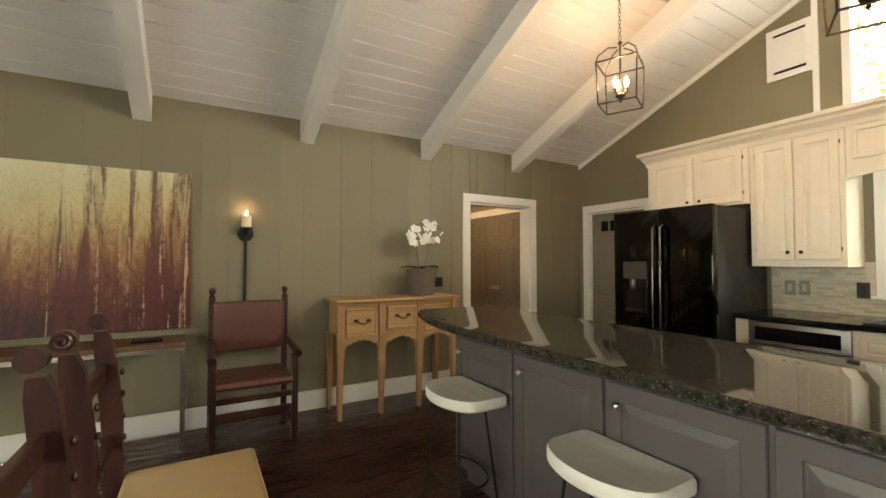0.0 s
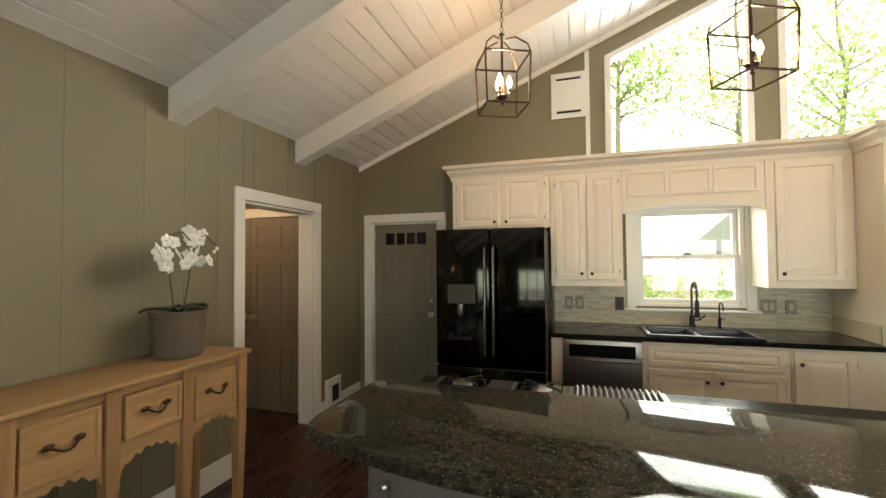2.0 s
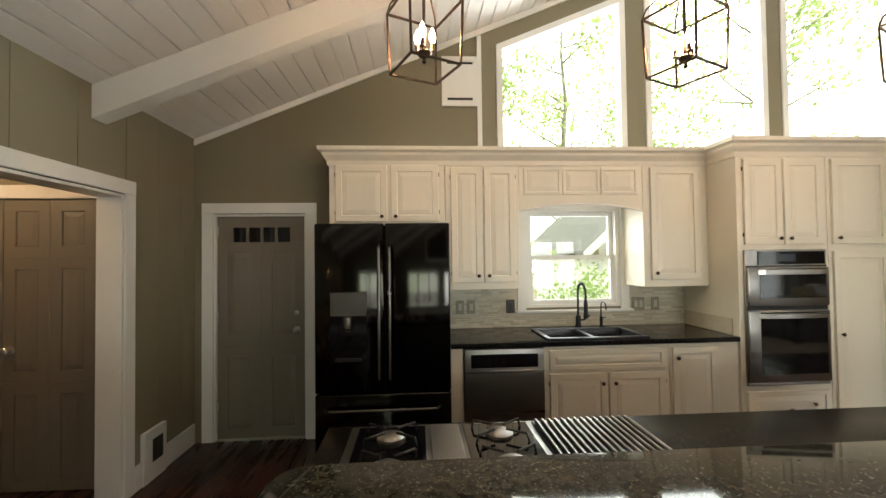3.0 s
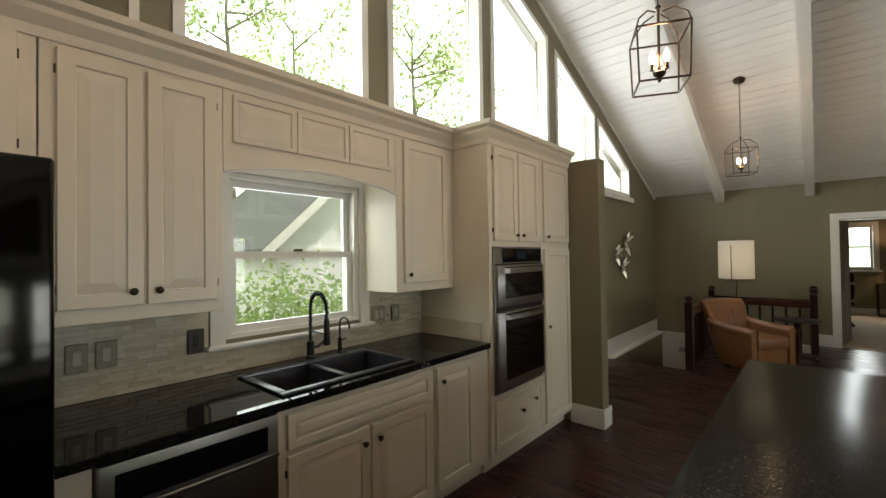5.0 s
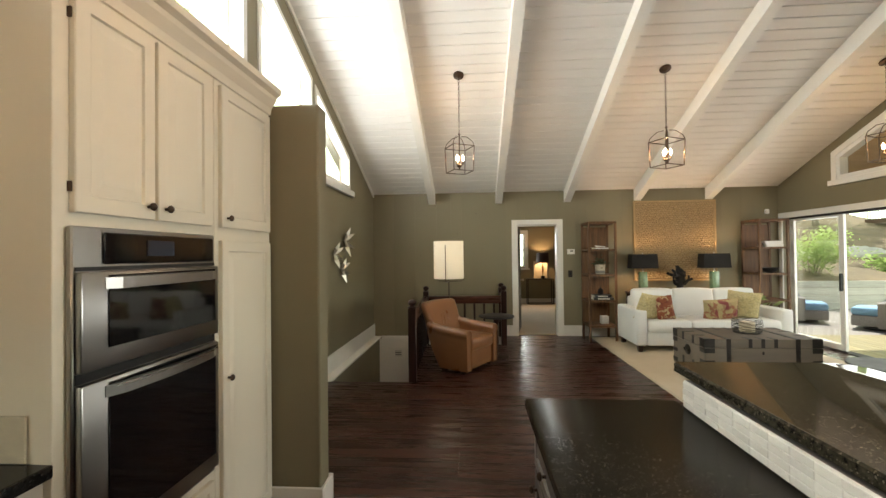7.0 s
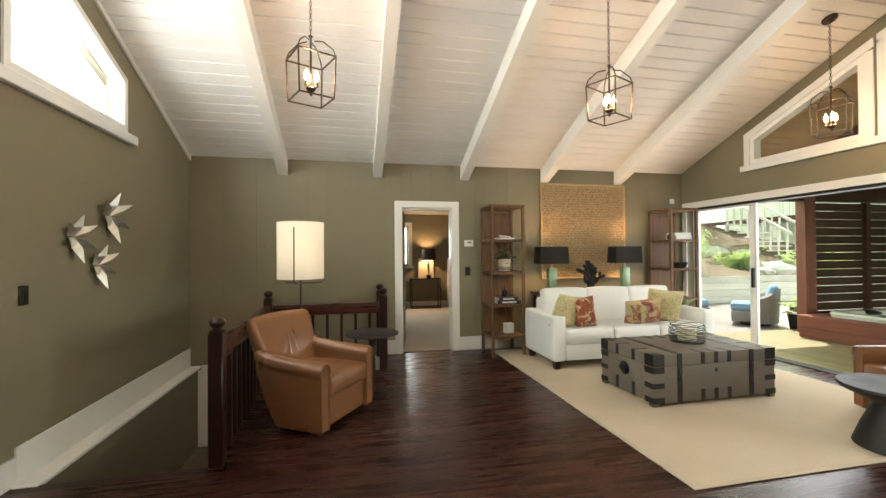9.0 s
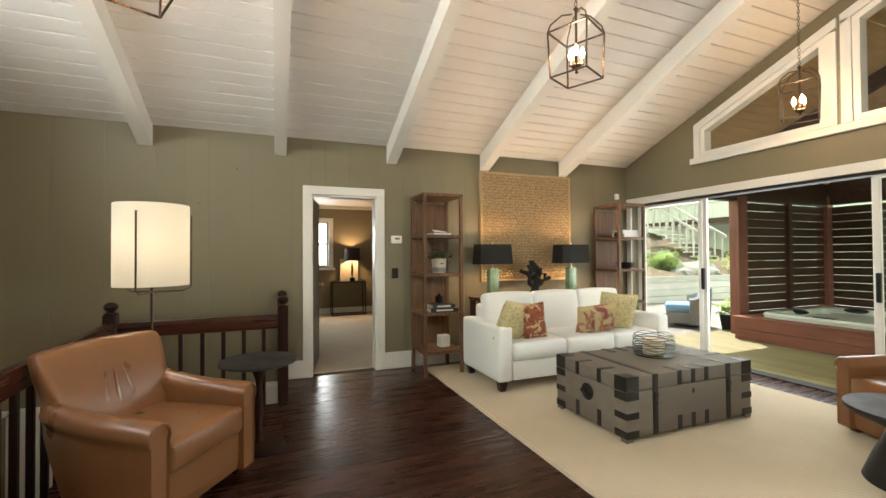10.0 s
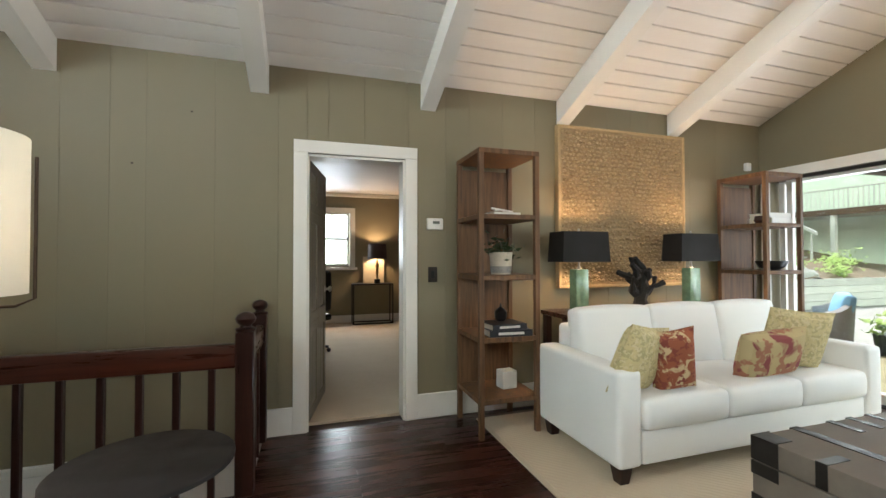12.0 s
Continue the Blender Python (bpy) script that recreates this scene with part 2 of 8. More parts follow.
WALL = plain("taupe_wall_paint", (0.196, 0.170, 0.104), 0.6, var=0.06, scale=1.2, fine=90, bump=0.1, own=0.04)
TRIM = plain("white_trim_paint", (0.72, 0.70, 0.65), 0.35, var=0.03, scale=4, fine=80, bump=0.05)
CEIL = plain("whitewashed_boards", (0.78, 0.755, 0.72), 0.55, var=0.05, scale=2.0, fine=50, bump=0.15, stretch=(0.3, 3, 3))
BEAMP = plain("cream_beam_paint", (0.76, 0.735, 0.68), 0.5, var=0.06, scale=2.5, fine=40, bump=0.25)
FLOORW = wood("dark_stained_floorboard", (0.015, 0.0055, 0.004), (0.060, 0.019, 0.012), "x", 0.27, 0.7, 0.0, 0.3, 0.12)
CAB = plain("cream_cabinet_paint", (0.75, 0.685, 0.565), 0.38, var=0.03, scale=3, fine=70, bump=0.05)
GREYCAB = plain("grey_brown_cabinet_paint", (0.105, 0.090, 0.085), 0.32, var=0.06, scale=3, fine=70, bump=0.05)
GRAN = granite("dark_speckled_granite", (0.010, 0.009, 0.007), (0.052, 0.047, 0.033), (0.18, 0.16, 0.12), 0.05, 0.21)
HONED = granite("honed_dark_granite", (0.007, 0.0055, 0.004), (0.020, 0.016, 0.011), (0.07, 0.06, 0.045), 0.24, 0.05)
BLACKG = granite("black_granite", (0.006, 0.006, 0.006), (0.014, 0.013, 0.012), (0.05, 0.05, 0.05), 0.04, 0.24)
DOORP = plain("taupe_door_paint", (0.185, 0.158, 0.118), 0.4, var=0.04, scale=2, fine=70, bump=0.05)
STEEL = plain("brushed_steel", (0.30, 0.285, 0.265), 0.3, 1.0, var=0.02, scale=2, fine=90, bump=0.0, stretch=(0.2, 1, 8))
BLACKSTEEL = plain("black_stainless", (0.036, 0.034, 0.031), 0.09, 1.0, var=0.06, scale=1.5, fine=60, bump=0.02)
BLACK = plain("matt_black_metal", (0.012, 0.012, 0.012), 0.4, 0.4, var=0.2, scale=10, bump=0.05)
BLACKGLASS = plain("black_glass", (0.004, 0.004, 0.005), 0.05, 0.0, var=0.1, scale=2, bump=0)
BRONZE = plain("aged_bronze", (0.075, 0.048, 0.032), 0.4, 0.85, var=0.25, scale=20, fine=120, bump=0.2)
NICKEL = plain("satin_nickel", (0.55, 0.52, 0.47), 0.3, 1.0, var=0.08, scale=20, bump=0.03)
GLASS = glassy("clear_glass")
BULB = lit("warm_bulb_glow", (1.0, 0.74, 0.46), 30.0)

# ---- large structure ----
def gable_wall(name, x0, x1, holes, label):
    """An end wall under the roof, cut by holes given as (y0, y1, z0, z1 at y0, z1 at y1)."""
    mesh = Mesh()
    ys = sorted({S - 0.16, N + 0.16, RIDGE_Y, *[h[0] for h in holes], *[h[1] for h in holes]})
    top = lambda y: min(roof(y), EAVE + 9) + 0.03
    for a, b in zip(ys, ys[1:]):
        mid = (a + b) / 2
        lo_a, lo_b = -0.12, -0.12
        for y0, y1, z0, za, zb in sorted([h for h in holes if h[0] <= mid <= h[1]], key=lambda h: h[2]):
            if z0 > lo_a + 1e-4:
                mesh.prism([(a, lo_a), (b, lo_b), (b, z0), (a, z0)], "x", x0, x1)
            k = lambda y: za + (zb - za) * (y - y0) / (y1 - y0)
            lo_a, lo_b = k(a), k(b)
        mesh.prism([(a, lo_a), (b, lo_b), (b, top(b)), (a, top(a))], "x", x0, x1)
    return structure(name, mesh, WALL, label, "wall")


KWIN = (0.12, 1.00, 1.09, 1.99)
GAP1, GAP2 = 0.20, 0.26
EAST_WINDOWS = [(0.02, 1.24, GAP1), (-1.36, -0.16, GAP1), (-2.70, -1.50, GAP2), (-4.12, -2.88, GAP2), (-5.58, -4.20, GAP2)]
SILL_E = 2.46
BACKDOOR = (2.94, 3.73, 1.955)
east_holes = [(y0, y1, SILL_E, roof(y0) - g, roof(y1) - g) for y0, y1, g in EAST_WINDOWS]
east_holes += [(KWIN[0], KWIN[1], KWIN[2], KWIN[3], KWIN[3]), (BACKDOOR[0], BACKDOOR[1], 0.0, BACKDOOR[2], BACKDOOR[2])]
wall_east = gable_wall("wall_east", E, E + TH, east_holes, "taupe painted panelled gable wall of the kitchen")
SLIDER = (-6.95, -3.15, 2.03)
WEST_WINDOWS = [(-5.86, -4.58), (-4.39, -2.62), (-2.39, -0.78), (-0.55, 1.25)]
SILL_W = 2.50
DINE = (0.25, 2.75, 0.45, 2.03)
# unseen second west opening, added so light reaches the island front
ADDED_WINDOW = (-2.45, -0.15, 0.45, 2.03)
west_holes = [(y0, y1, SILL_W, roof(y0) - 0.24, roof(y1) - 0.24) for y0, y1 in WEST_WINDOWS]
west_holes += [(SLIDER[0], SLIDER[1], 0.0, SLIDER[2], SLIDER[2]), *[(q[0], q[1], q[2], q[3], q[3]) for q in (DINE, ADDED_WINDOW)]]
wall_west = gable_wall("wall_west", W - TH, W, west_holes, "taupe painted gable wall with sliding doors")
HALL = (2.607, 3.497, 1.995)
BED = (1.015, 1.74, 2.0)


def side_wall(name, y0, y1, door, label, x0=W - TH, x1=E + TH):
    m = Mesh()
    m.box(x0, door[0], y0, y1, -1.6 if y1 < 0 else -0.12, EAVE + 0.1)
    m.box(door[1], x1, y0, y1, -1.6 if y1 < 0 else -0.12, EAVE + 0.1)
    m.box(door[0], door[1], y0, y1, door[2], EAVE + 0.1)
    return structure(name, m, WALL, label, "wall")


wall_north = side_wall("wall_north", N, N + TH, HALL, "taupe painted panelled wall with a hall doorway")
wall_south = side_wall("wall_south", S - TH, S, BED, "taupe painted panelled wall with a bedroom doorway")

# floor with the stairwell left open
WELL_X, WELL_Y, WELL_X2, WELL_Y2 = 3.30, -4.30, 2.02, -6.36
slab = Mesh()
slab.box(W - TH, E + TH, WELL_Y, N + TH, -0.14, -0.012)
slab.box(W - TH, WELL_X, WELL_Y2, WELL_Y, -0.14, -0.012)
slab.box(W - TH, WELL_X2, S - TH, WELL_Y2, -0.14, -0.012)
floor = structure("floor", slab, plain("subfloor", (0.03, 0.015, 0.01), 0.6), "dark red-brown stained wooden floorboards", "floor")

# ceiling: tongue-and-groove boards on both slopes, one mesh
boards = Mesh()
for side in (1, -1):
    run = N - RIDGE_Y
    n = 42
    for i in range(n):
        a, b = run * i / n, run * (i + 1) / n - 0.013
        ya, yb = RIDGE_Y + side * (run - a), RIDGE_Y + side * (run - b)
        za, zb = EAVE + SLOPE * a, EAVE + SLOPE * b
        boards.prism([(ya, za), (yb, zb), (yb, zb + 0.02), (ya, za + 0.02)], "x", W - 0.02, E + 0.02)
    y0, y1 = RIDGE_Y, RIDGE_Y + side * (run + 0.3)
    boards.prism([(y0, roof(RIDGE_Y) + 0.012), (y1, EAVE - SLOPE * 0.3 + 0.012), (y1, EAVE - SLOPE * 0.3 + 0.16), (y0, roof(RIDGE_Y) + 0.16)], "x", W - 0.4, E + 0.4)
ceiling = structure("ceiling", boards, CEIL, "whitewashed tongue-and-groove board cathedral ceiling", "ceiling")

BEAMS = [-1.60, -0.385, 0.835, 2.055, 3.27]
for bx in BEAMS:
    for side in (1, -1):
        m = Mesh()
        y0, y1 = RIDGE_Y + side * 0.0, (N - 0.004 if side > 0 else S + 0.004)
        zr, ze = roof(RIDGE_Y) - 0.003, EAVE - 0.003
        m.prism([(y0, zr), (y1, ze), (y1, ze - 0.20), (y0, zr - 0.20)], "x", bx - 0.06, bx + 0.06)
        tagged(part("ceiling_beam", m, BEAMP, None, "", False), "cream painted wooden rafter beam under the boards", "beam", "rafter beams")
ridge = Mesh().box(W, E, RIDGE_Y - 0.05, RIDGE_Y + 0.05, roof(RIDGE_Y) - 0.26, roof(RIDGE_Y) - 0.012)
tagged(part("ridge_beam", ridge, BEAMP), "cream painted ridge beam at the peak of the ceiling", "beam")

# rake trim along the east gable
for side, y1 in ((1, N), (-1, S)):
    m = Mesh().prism([(RIDGE_Y, roof(RIDGE_Y) - 0.004), (y1, EAVE - 0.004), (y1, EAVE - 0.055), (RIDGE_Y, roof(RIDGE_Y) - 0.055)], "x", E - 0.022, E - 0.002)
    structure("trim", m, BEAMP, "white painted trim along the gable slope", "trim")

# ---- doors, windows and trim ----
def panel_door(name, w, h, material, t=0.02, stile=0.055, raised=True, cells=((0, 1, 0, 1),)):
    """A framed door leaf: left edge at x = 0, front at y = 0 facing -y, back at y = t; raised fields in each cell."""
    m = Mesh()
    cells = [(a * w, b * w, c * h, d * h) for a, b, c, d in cells]
    if len(cells) > 1:
        m.box(0, w, 0.0105, t, 0, h)
    for x0, x1, z0, z1 in cells:
        back = t if len(cells) == 1 else 0.0105
        g, k = 0.008, max(0.004, min(0.035, 0.22 * (x1 - x0 - 2 * stile), 0.22 * (z1 - z0 - 2 * stile)))
        ring = lambda e, y: [(x0 + e, y, z0 + e), (x1 - e, y, z0 + e), (x1 - e, y, z1 - e), (x0 + e, y, z1 - e)]
        steps = [ring(0, back), ring(0, 0.003), ring(0.003, 0.0), ring(stile, 0.0), ring(stile + 0.004, 0.009)]
        if raised:
            steps += [ring(stile + g, 0.009), ring(stile + g + 0.001, 0.0075), ring(stile + g + k, 0.002)]
        m.rings(steps, True)
    return m


def knob(parent, x, z, material=BRONZE, y=0.0, r=0.014):
    m = Mesh(pose(x, y, z, 90, 0, 0))
    m.lathe(0, 0, [(0.006, -0.001), (0.005, 0.012), (r, 0.017), (r * 1.05, 0.022), (r * 0.7, 0.028), (0.002, 0.030)], 12)
    return part("knob", m, material, parent, "dark bronze knob" if material is BRONZE else "satin nickel knob")


def leaf(parent, name, u, y, z, w, h, material, knob_at=None, kmat=BRONZE, **kw):
    ob = part(name, panel_door(name, w, h, material, **kw), material, parent, "", False)
    ob.matrix_basis = pose(u, y, z)
    if knob_at:
        knob(ob, knob_at[0], knob_at[1], kmat)
    return ob


def casing(name, x, y, rz, w, h, material=TRIM, width=0.09, depth=0.02, jamb=0.16, label="white painted door casing"):
    """Trim round an opening of w by h whose middle is at (x, y), facing the room, with the lining of the wall's thickness."""
    t = thing(name, x, y, 0, rz, label, "door frame", "", "structure")
    a = w / 2
    part("side_casing", Mesh().box(-a - width, -a + 0.006, -depth, -0.002, 0, h + 0.0, 0.003, 1), material, t, "", False)
    part("side_casing", Mesh().box(a - 0.006, a + width, -depth, -0.002, 0, h, 0.003, 1), material, t, "", False)
    part("head_casing", Mesh().box(-a - width, a + width, -depth - 0.002, -0.002, h, h + width, 0.003, 1), material, t, "", False)
    m = Mesh().box(-a, -a + 0.018, 0.0, jamb, 0, h - 0.004).box(a - 0.018, a, 0.0, jamb, 0, h - 0.004).box(-a + 0.018, a - 0.018, 0.0, jamb, h - 0.022, h - 0.004)
    part("jamb", m, material, t, "", False)
    return t


casing("door_1", (HALL[0] + HALL[1]) / 2, N, 0, HALL[1] - HALL[0], HALL[2])
casing("door_2", E, (BACKDOOR[0] + BACKDOOR[1]) / 2, -90, BACKDOOR[1] - BACKDOOR[0], BACKDOOR[2], jamb=0.1)
casing("door_3", (BED[0] + BED[1]) / 2, S, 180, BED[1] - BED[0], BED[2])


def lever(parent, x, z, y, side, material=NICKEL):
    m = Mesh(pose(x, y, z, 90, 0, 0)).lathe(0, 0, [(0.028, 0), (0.028, 0.006), (0.012, 0.012), (0.010, 0.03), (0.024, 0.038), (0.027, 0.052), (0.018, 0.062), (0.002, 0.065)], 16)
    return part("door_knob", m, material, parent, "satin nickel door knob")


SIX = ((0, 0.5, 0.0, 0.37), (0.5, 1, 0.0, 0.37), (0, 0.5, 0.37, 0.80), (0.5, 1, 0.37, 0.80), (0, 0.5, 0.80, 1), (0.5, 1, 0.80, 1))


def room_door(name, x, y, rz, w, h, knob_u, label, cells=SIX, category="door"):
    t = thing(name, x, y, 0.008, rz, label, category, "", "structure")
    ob = leaf(t, "leaf", 0, 0, 0, w, h, DOORP, t=0.038, stile=0.075, cells=cells)
    back = part("back_face", panel_door("back_face", w, h, DOORP, t=0.02, stile=0.075, cells=cells), DOORP, t, "", False)
    back.matrix_basis = pose(w, 0.044, 0, 0, 0, 180)
    if knob_u:
        lever(ob, knob_u, 0.95, 0.0, 1)
    return t


# closed back door with four small panes
w = BACKDOOR[1] - BACKDOOR[0] - 0.04
bd = thing("back_door", E + 0.03, BACKDOOR[1] - 0.02, 0.008, -90, "closed taupe painted panel door with four small panes", "door", "", "structure")
m = panel_door("leaf", w, 1.70, DOORP, t=0.04, stile=0.09, cells=((0, 0.5, 0.0, 0.47), (0.5, 1, 0.0, 0.47), (0, 0.5, 0.47, 1.0), (0.5, 1, 0.47, 1.0)))
m.box(0, w, 0, 0.04, 1.83, 1.925).box(0, 0.13, 0, 0.04, 1.70, 1.83).box(w - 0.13, w, 0, 0.04, 1.70, 1.83)
for i in range(1, 4):
    u = 0.13 + (w - 0.26) * i / 4
    m.box(u - 0.011, u + 0.011, 0.004, 0.036, 1.70, 1.83)
lf = part("leaf", m, DOORP, bd, "", False)
part("pane", Mesh().box(0.13, w - 0.13, 0.018, 0.022, 1.70, 1.83), BLACKGLASS, bd, "dark glass panes", False)
lever(lf, w - 0.07, 0.93, 0.0, 1)
knob(lf, w - 0.07, 1.08, NICKEL, 0.0, 0.02)
for z in (0.25, 1.0, 1.75):
    part("hinge", Mesh().box(-0.012, 0.012, -0.012, 0.0, z, z + 0.09, 0.003, 1), NICKEL, bd, "", False)

# baseboards with a top bead
def baseboard(a, b, axis, at, inward, h=0.17):
    m = Mesh()
    t0, t1 = at, at + inward * 0.018
    if axis == "x":
        m.box(a, b, t0, t1, 0.001, h, 0.004, 1)
    else:
        m.box(t0, t1, a, b, 0.001, h, 0.004, 1)
    return structure("baseboard", m, TRIM, "white painted baseboard", "baseboard")


baseboard(W, HALL[0] - 0.09, "x", N - 0.002, -1)
baseboard(HALL[1] + 0.09, E - 0.02, "x", N - 0.002, -1)
baseboard(W, BED[0] - 0.09, "x", S + 0.002, 1, 0.19)
baseboard(BED[1] + 0.09, WELL_X2, "x", S + 0.002, 1, 0.19)
baseboard(WELL_Y, -1.90, "y", E - 0.002, -1)
baseboard(SLIDER[1] + 0.09, N - 0.02, "y", W + 0.002, 1)

# ---- windows of the east gable ----
def sloped_window(name, x, y0, y1, z0, za, zb, sgn, label, sill=True):
    """A fixed trapezoid window: frame, pane and outer trim; sgn is +1 where the room lies towards -x."""
    t = thing(name, x, (y0 + y1) / 2, z0, 0, label, "window", "", "structure")
    c = (y0 + y1) / 2
    def ringp(i, o):
        k = (zb - za) / (y1 - y0)
        up = math.sqrt(1 + k * k)
        q = lambda e: [(y0 - c + e, e), (y1 - c - e, e), (y1 - c - e, zb - z0 - e * up - k * e), (y0 - c + e, za - z0 - e * up + k * e)]
        return q(o), q(i)
    def band(i, o, xa, xb):
        a, b = ringp(i, o)
        mm = Mesh()
        for j in range(4):
            n = (j + 1) % 4
            mm.prism([a[j], a[n], b[n], b[j]], "x", xa, xb)
        return mm
    part("window_frame", band(0.055, 0.0, -sgn * 0.012, sgn * 0.10), TRIM, t, "", False)
    a, b = ringp(0.05, 0.0)
    g = part("pane", Mesh().prism(b, "x", sgn * 0.055, sgn * 0.059), GLASS, t, "", False)
    g.visible_shadow = False
    return t


for i, (y0, y1, g) in enumerate(EAST_WINDOWS):
    sloped_window("window_%d" % (i + 1), E, y0 + 0.004, y1 - 0.004, SILL_E + 0.004, roof(y0) - g - 0.004, roof(y1) - g - 0.004, 1, "white framed trapezoid clerestory window")
structure("window_sill", Mesh().box(E - 0.05, E - 0.002, -5.68, -1.90, SILL_E - 0.09, SILL_E - 0.006, 0.006, 1), TRIM, "white painted sill under the clerestory windows", "sill")
structure("trim", Mesh().box(E - 0.02, E - 0.002, 1.375, 1.415, 2.44, roof(1.4) - 0.06), TRIM, "white painted vertical trim strip", "trim")

# ---- kitchen sash window ----
kw = thing("window_6", E, (KWIN[0] + KWIN[1]) / 2, KWIN[2], -90, "white double-hung sash window over the sink", "window", "", "structure")
hw, hh = (KWIN[1] - KWIN[0]) / 2, KWIN[3] - KWIN[2]
m = Mesh().box(-hw, -hw + 0.035, 0.0, 0.14, 0, hh).box(hw - 0.035, hw, 0, 0.14, 0, hh).box(-hw + 0.035, hw - 0.035, 0, 0.14, hh - 0.03, hh).box(-hw + 0.035, hw - 0.035, 0, 0.14, 0, 0.025)
part("window_frame", m, TRIM, kw, "", False)
for z0, z1, y in ((0.025, hh / 2 + 0.02, 0.03), (hh / 2 - 0.02, hh - 0.03, 0.065)):
    a = hw - 0.035
    m = Mesh().box(-a, -a + 0.04, y, y + 0.03, z0, z1).box(a - 0.04, a, y, y + 0.03, z0, z1).box(-a + 0.04, a - 0.04, y, y + 0.03, z0, z0 + 0.04).box(-a + 0.04, a - 0.04, y, y + 0.03, z1 - 0.04, z1)
    sash = part("sash", m, TRIM, kw, "", False)
    g = part("pane", Mesh().box(-a + 0.04, a - 0.04, y + 0.013, y + 0.017, z0 + 0.04, z1 - 0.04), GLASS, sash, "", False)
    g.visible_shadow = False
part("sash_lock", Mesh().box(-0.03, 0.03, 0.012, 0.034, hh / 2 + 0.02, hh / 2 + 0.035, 0.004, 1), BRONZE, kw, "", False)
part("casing", Mesh().box(-hw - 0.075, -hw, -0.02, -0.002, -0.02, hh + 0.07).box(hw, hw + 0.075, -0.02, -0.002, -0.02, hh + 0.07).box(-hw, hw, -0.02, -0.002, hh, hh + 0.07), TRIM, kw, "", False)
part("window_sill", Mesh().box(-hw - 0.10, hw + 0.10, -0.06, -0.002, -0.045, -0.021, 0.006, 1), TRIM, kw, "", False)

# ---- kitchen cabinets along the east wall ----
UF, BF = 4.02, 3.72


def cabinet(name, front, ya, yb, z0, z1, doors, label, category="cabinet", material=CAB, rz=-90, depth=None, kick=0.0, kmat=BRONZE, group=""):
    """A case whose face lies at x = front; doors as (from the left edge u0, u1, z0, z1, knob u, knob z, kind)."""
    w = abs(yb - ya)
    left = max(ya, yb) if rz == -90 else min(ya, yb)
    d = depth if depth else E - front - 0.004
    t = thing(name, front, left, 0, rz, label, category, group)
    hollow = name == "sink_cabinet"
    m = Mesh().box(0.001, w - 0.001, 0.0, d, z0 + kick, z1 if not hollow else 0.72, 0.002, 1)
    if hollow:
        m.box(0.001, w - 0.001, 0.0, 0.03, 0.72, z1)
    if kick:
        m.box(0.001, w - 0.001, 0.07, d, z0, z0 + kick)
    part("body", m, material, t, "", False)
    for u0, u1, a, b, ku, kz, kind in doors:
        leaf(t, kind, u0, -0.021, a, u1 - u0, b - a, material, (ku - u0, kz - a) if ku is not None else None, kmat, stile=0.05 if kind == "door" else 0.035)
        if kind == "door":
            for hz in (a + 0.06, b - 0.09):
                hu = u0 - 0.006 if ku is not None and ku > (u0 + u1) / 2 else u1 + 0.001
                part("hinge", Mesh().box(hu, hu + 0.005, -0.012, 0.0, hz, hz + 0.03), BRONZE, t, "", False)
    return t


G = "cream kitchen cabinets"
cabinet("upper_cabinet", UF, 2.67, 1.745, 1.82, 2.33, [(0.05, 0.46, 1.845, 2.30, 0.42, 1.885, "door"), (0.49, 0.875, 1.845, 2.30, 0.53, 1.885, "door")], "cream painted raised-panel cabinet above the refrigerator", group=G)
cabinet("upper_cabinet", UF, 1.742, 1.135, 1.288, 2.33, [(0.045, 0.30, 1.345, 2.28, 0.265, 1.40, "door"), (0.315, 0.575, 1.345, 2.28, 0.35, 1.40, "door")], "cream painted two-door wall cabinet with bronze knobs", group=G)
cabinet("upper_cabinet", UF, 0.085, -0.478, 1.286, 2.33, [(0.06, 0.485, 1.345, 2.28, 0.095, 1.40, "door")], "cream painted one-door wall cabinet beside the window", group=G)
TF = 3.70
tall = cabinet("oven_cabinet", TF, -0.48, -1.215, 0.0, 2.33,
               [(0.05, 0.36, 1.62, 2.28, 0.325, 1.665, "door"), (0.375, 0.69, 1.62, 2.28, 0.41, 1.665, "door"), (0.04, 0.70, 0.16, 0.50, 0.37, 0.36, "drawer")],
               "cream painted tall oven cabinet with a drawer below", kick=0.1, group=G)
knob(tall, 0.56, 0.40, BRONZE, -0.021)
cabinet("pantry_cabinet", TF, -1.217, -1.735, 0.0, 2.33, [(0.03, 0.49, 0.13, 1.56, 0.07, 0.92, "door"), (0.03, 0.49, 1.62, 2.28, 0.07, 1.665, "door")], "cream painted tall pantry cabinet with two doors", kick=0.1, group=G)
cabinet("base_cabinet", BF, 1.735, 1.642, 0.0, 0.875, [], "narrow cream painted filler panel beside the dishwasher", "filler panel", group=G)
cabinet("sink_cabinet", BF, 1.040, 0.072, 0.0, 0.875, [(0.04, 0.93, 0.70, 0.85, None, 0, "false_drawer"), (0.04, 0.475, 0.13, 0.675, 0.435, 0.60, "door"), (0.49, 0.93, 0.13, 0.675, 0.53, 0.60, "door")],
        "cream painted sink cabinet with two raised-panel doors", kick=0.1, group=G)
cabinet("base_cabinet", BF, 0.070, -0.478, 0.0, 0.875, [(0.015, 0.37, 0.13, 0.85, 0.05, 0.77, "door")], "cream painted base cabinet with one door", kick=0.1, group=G)

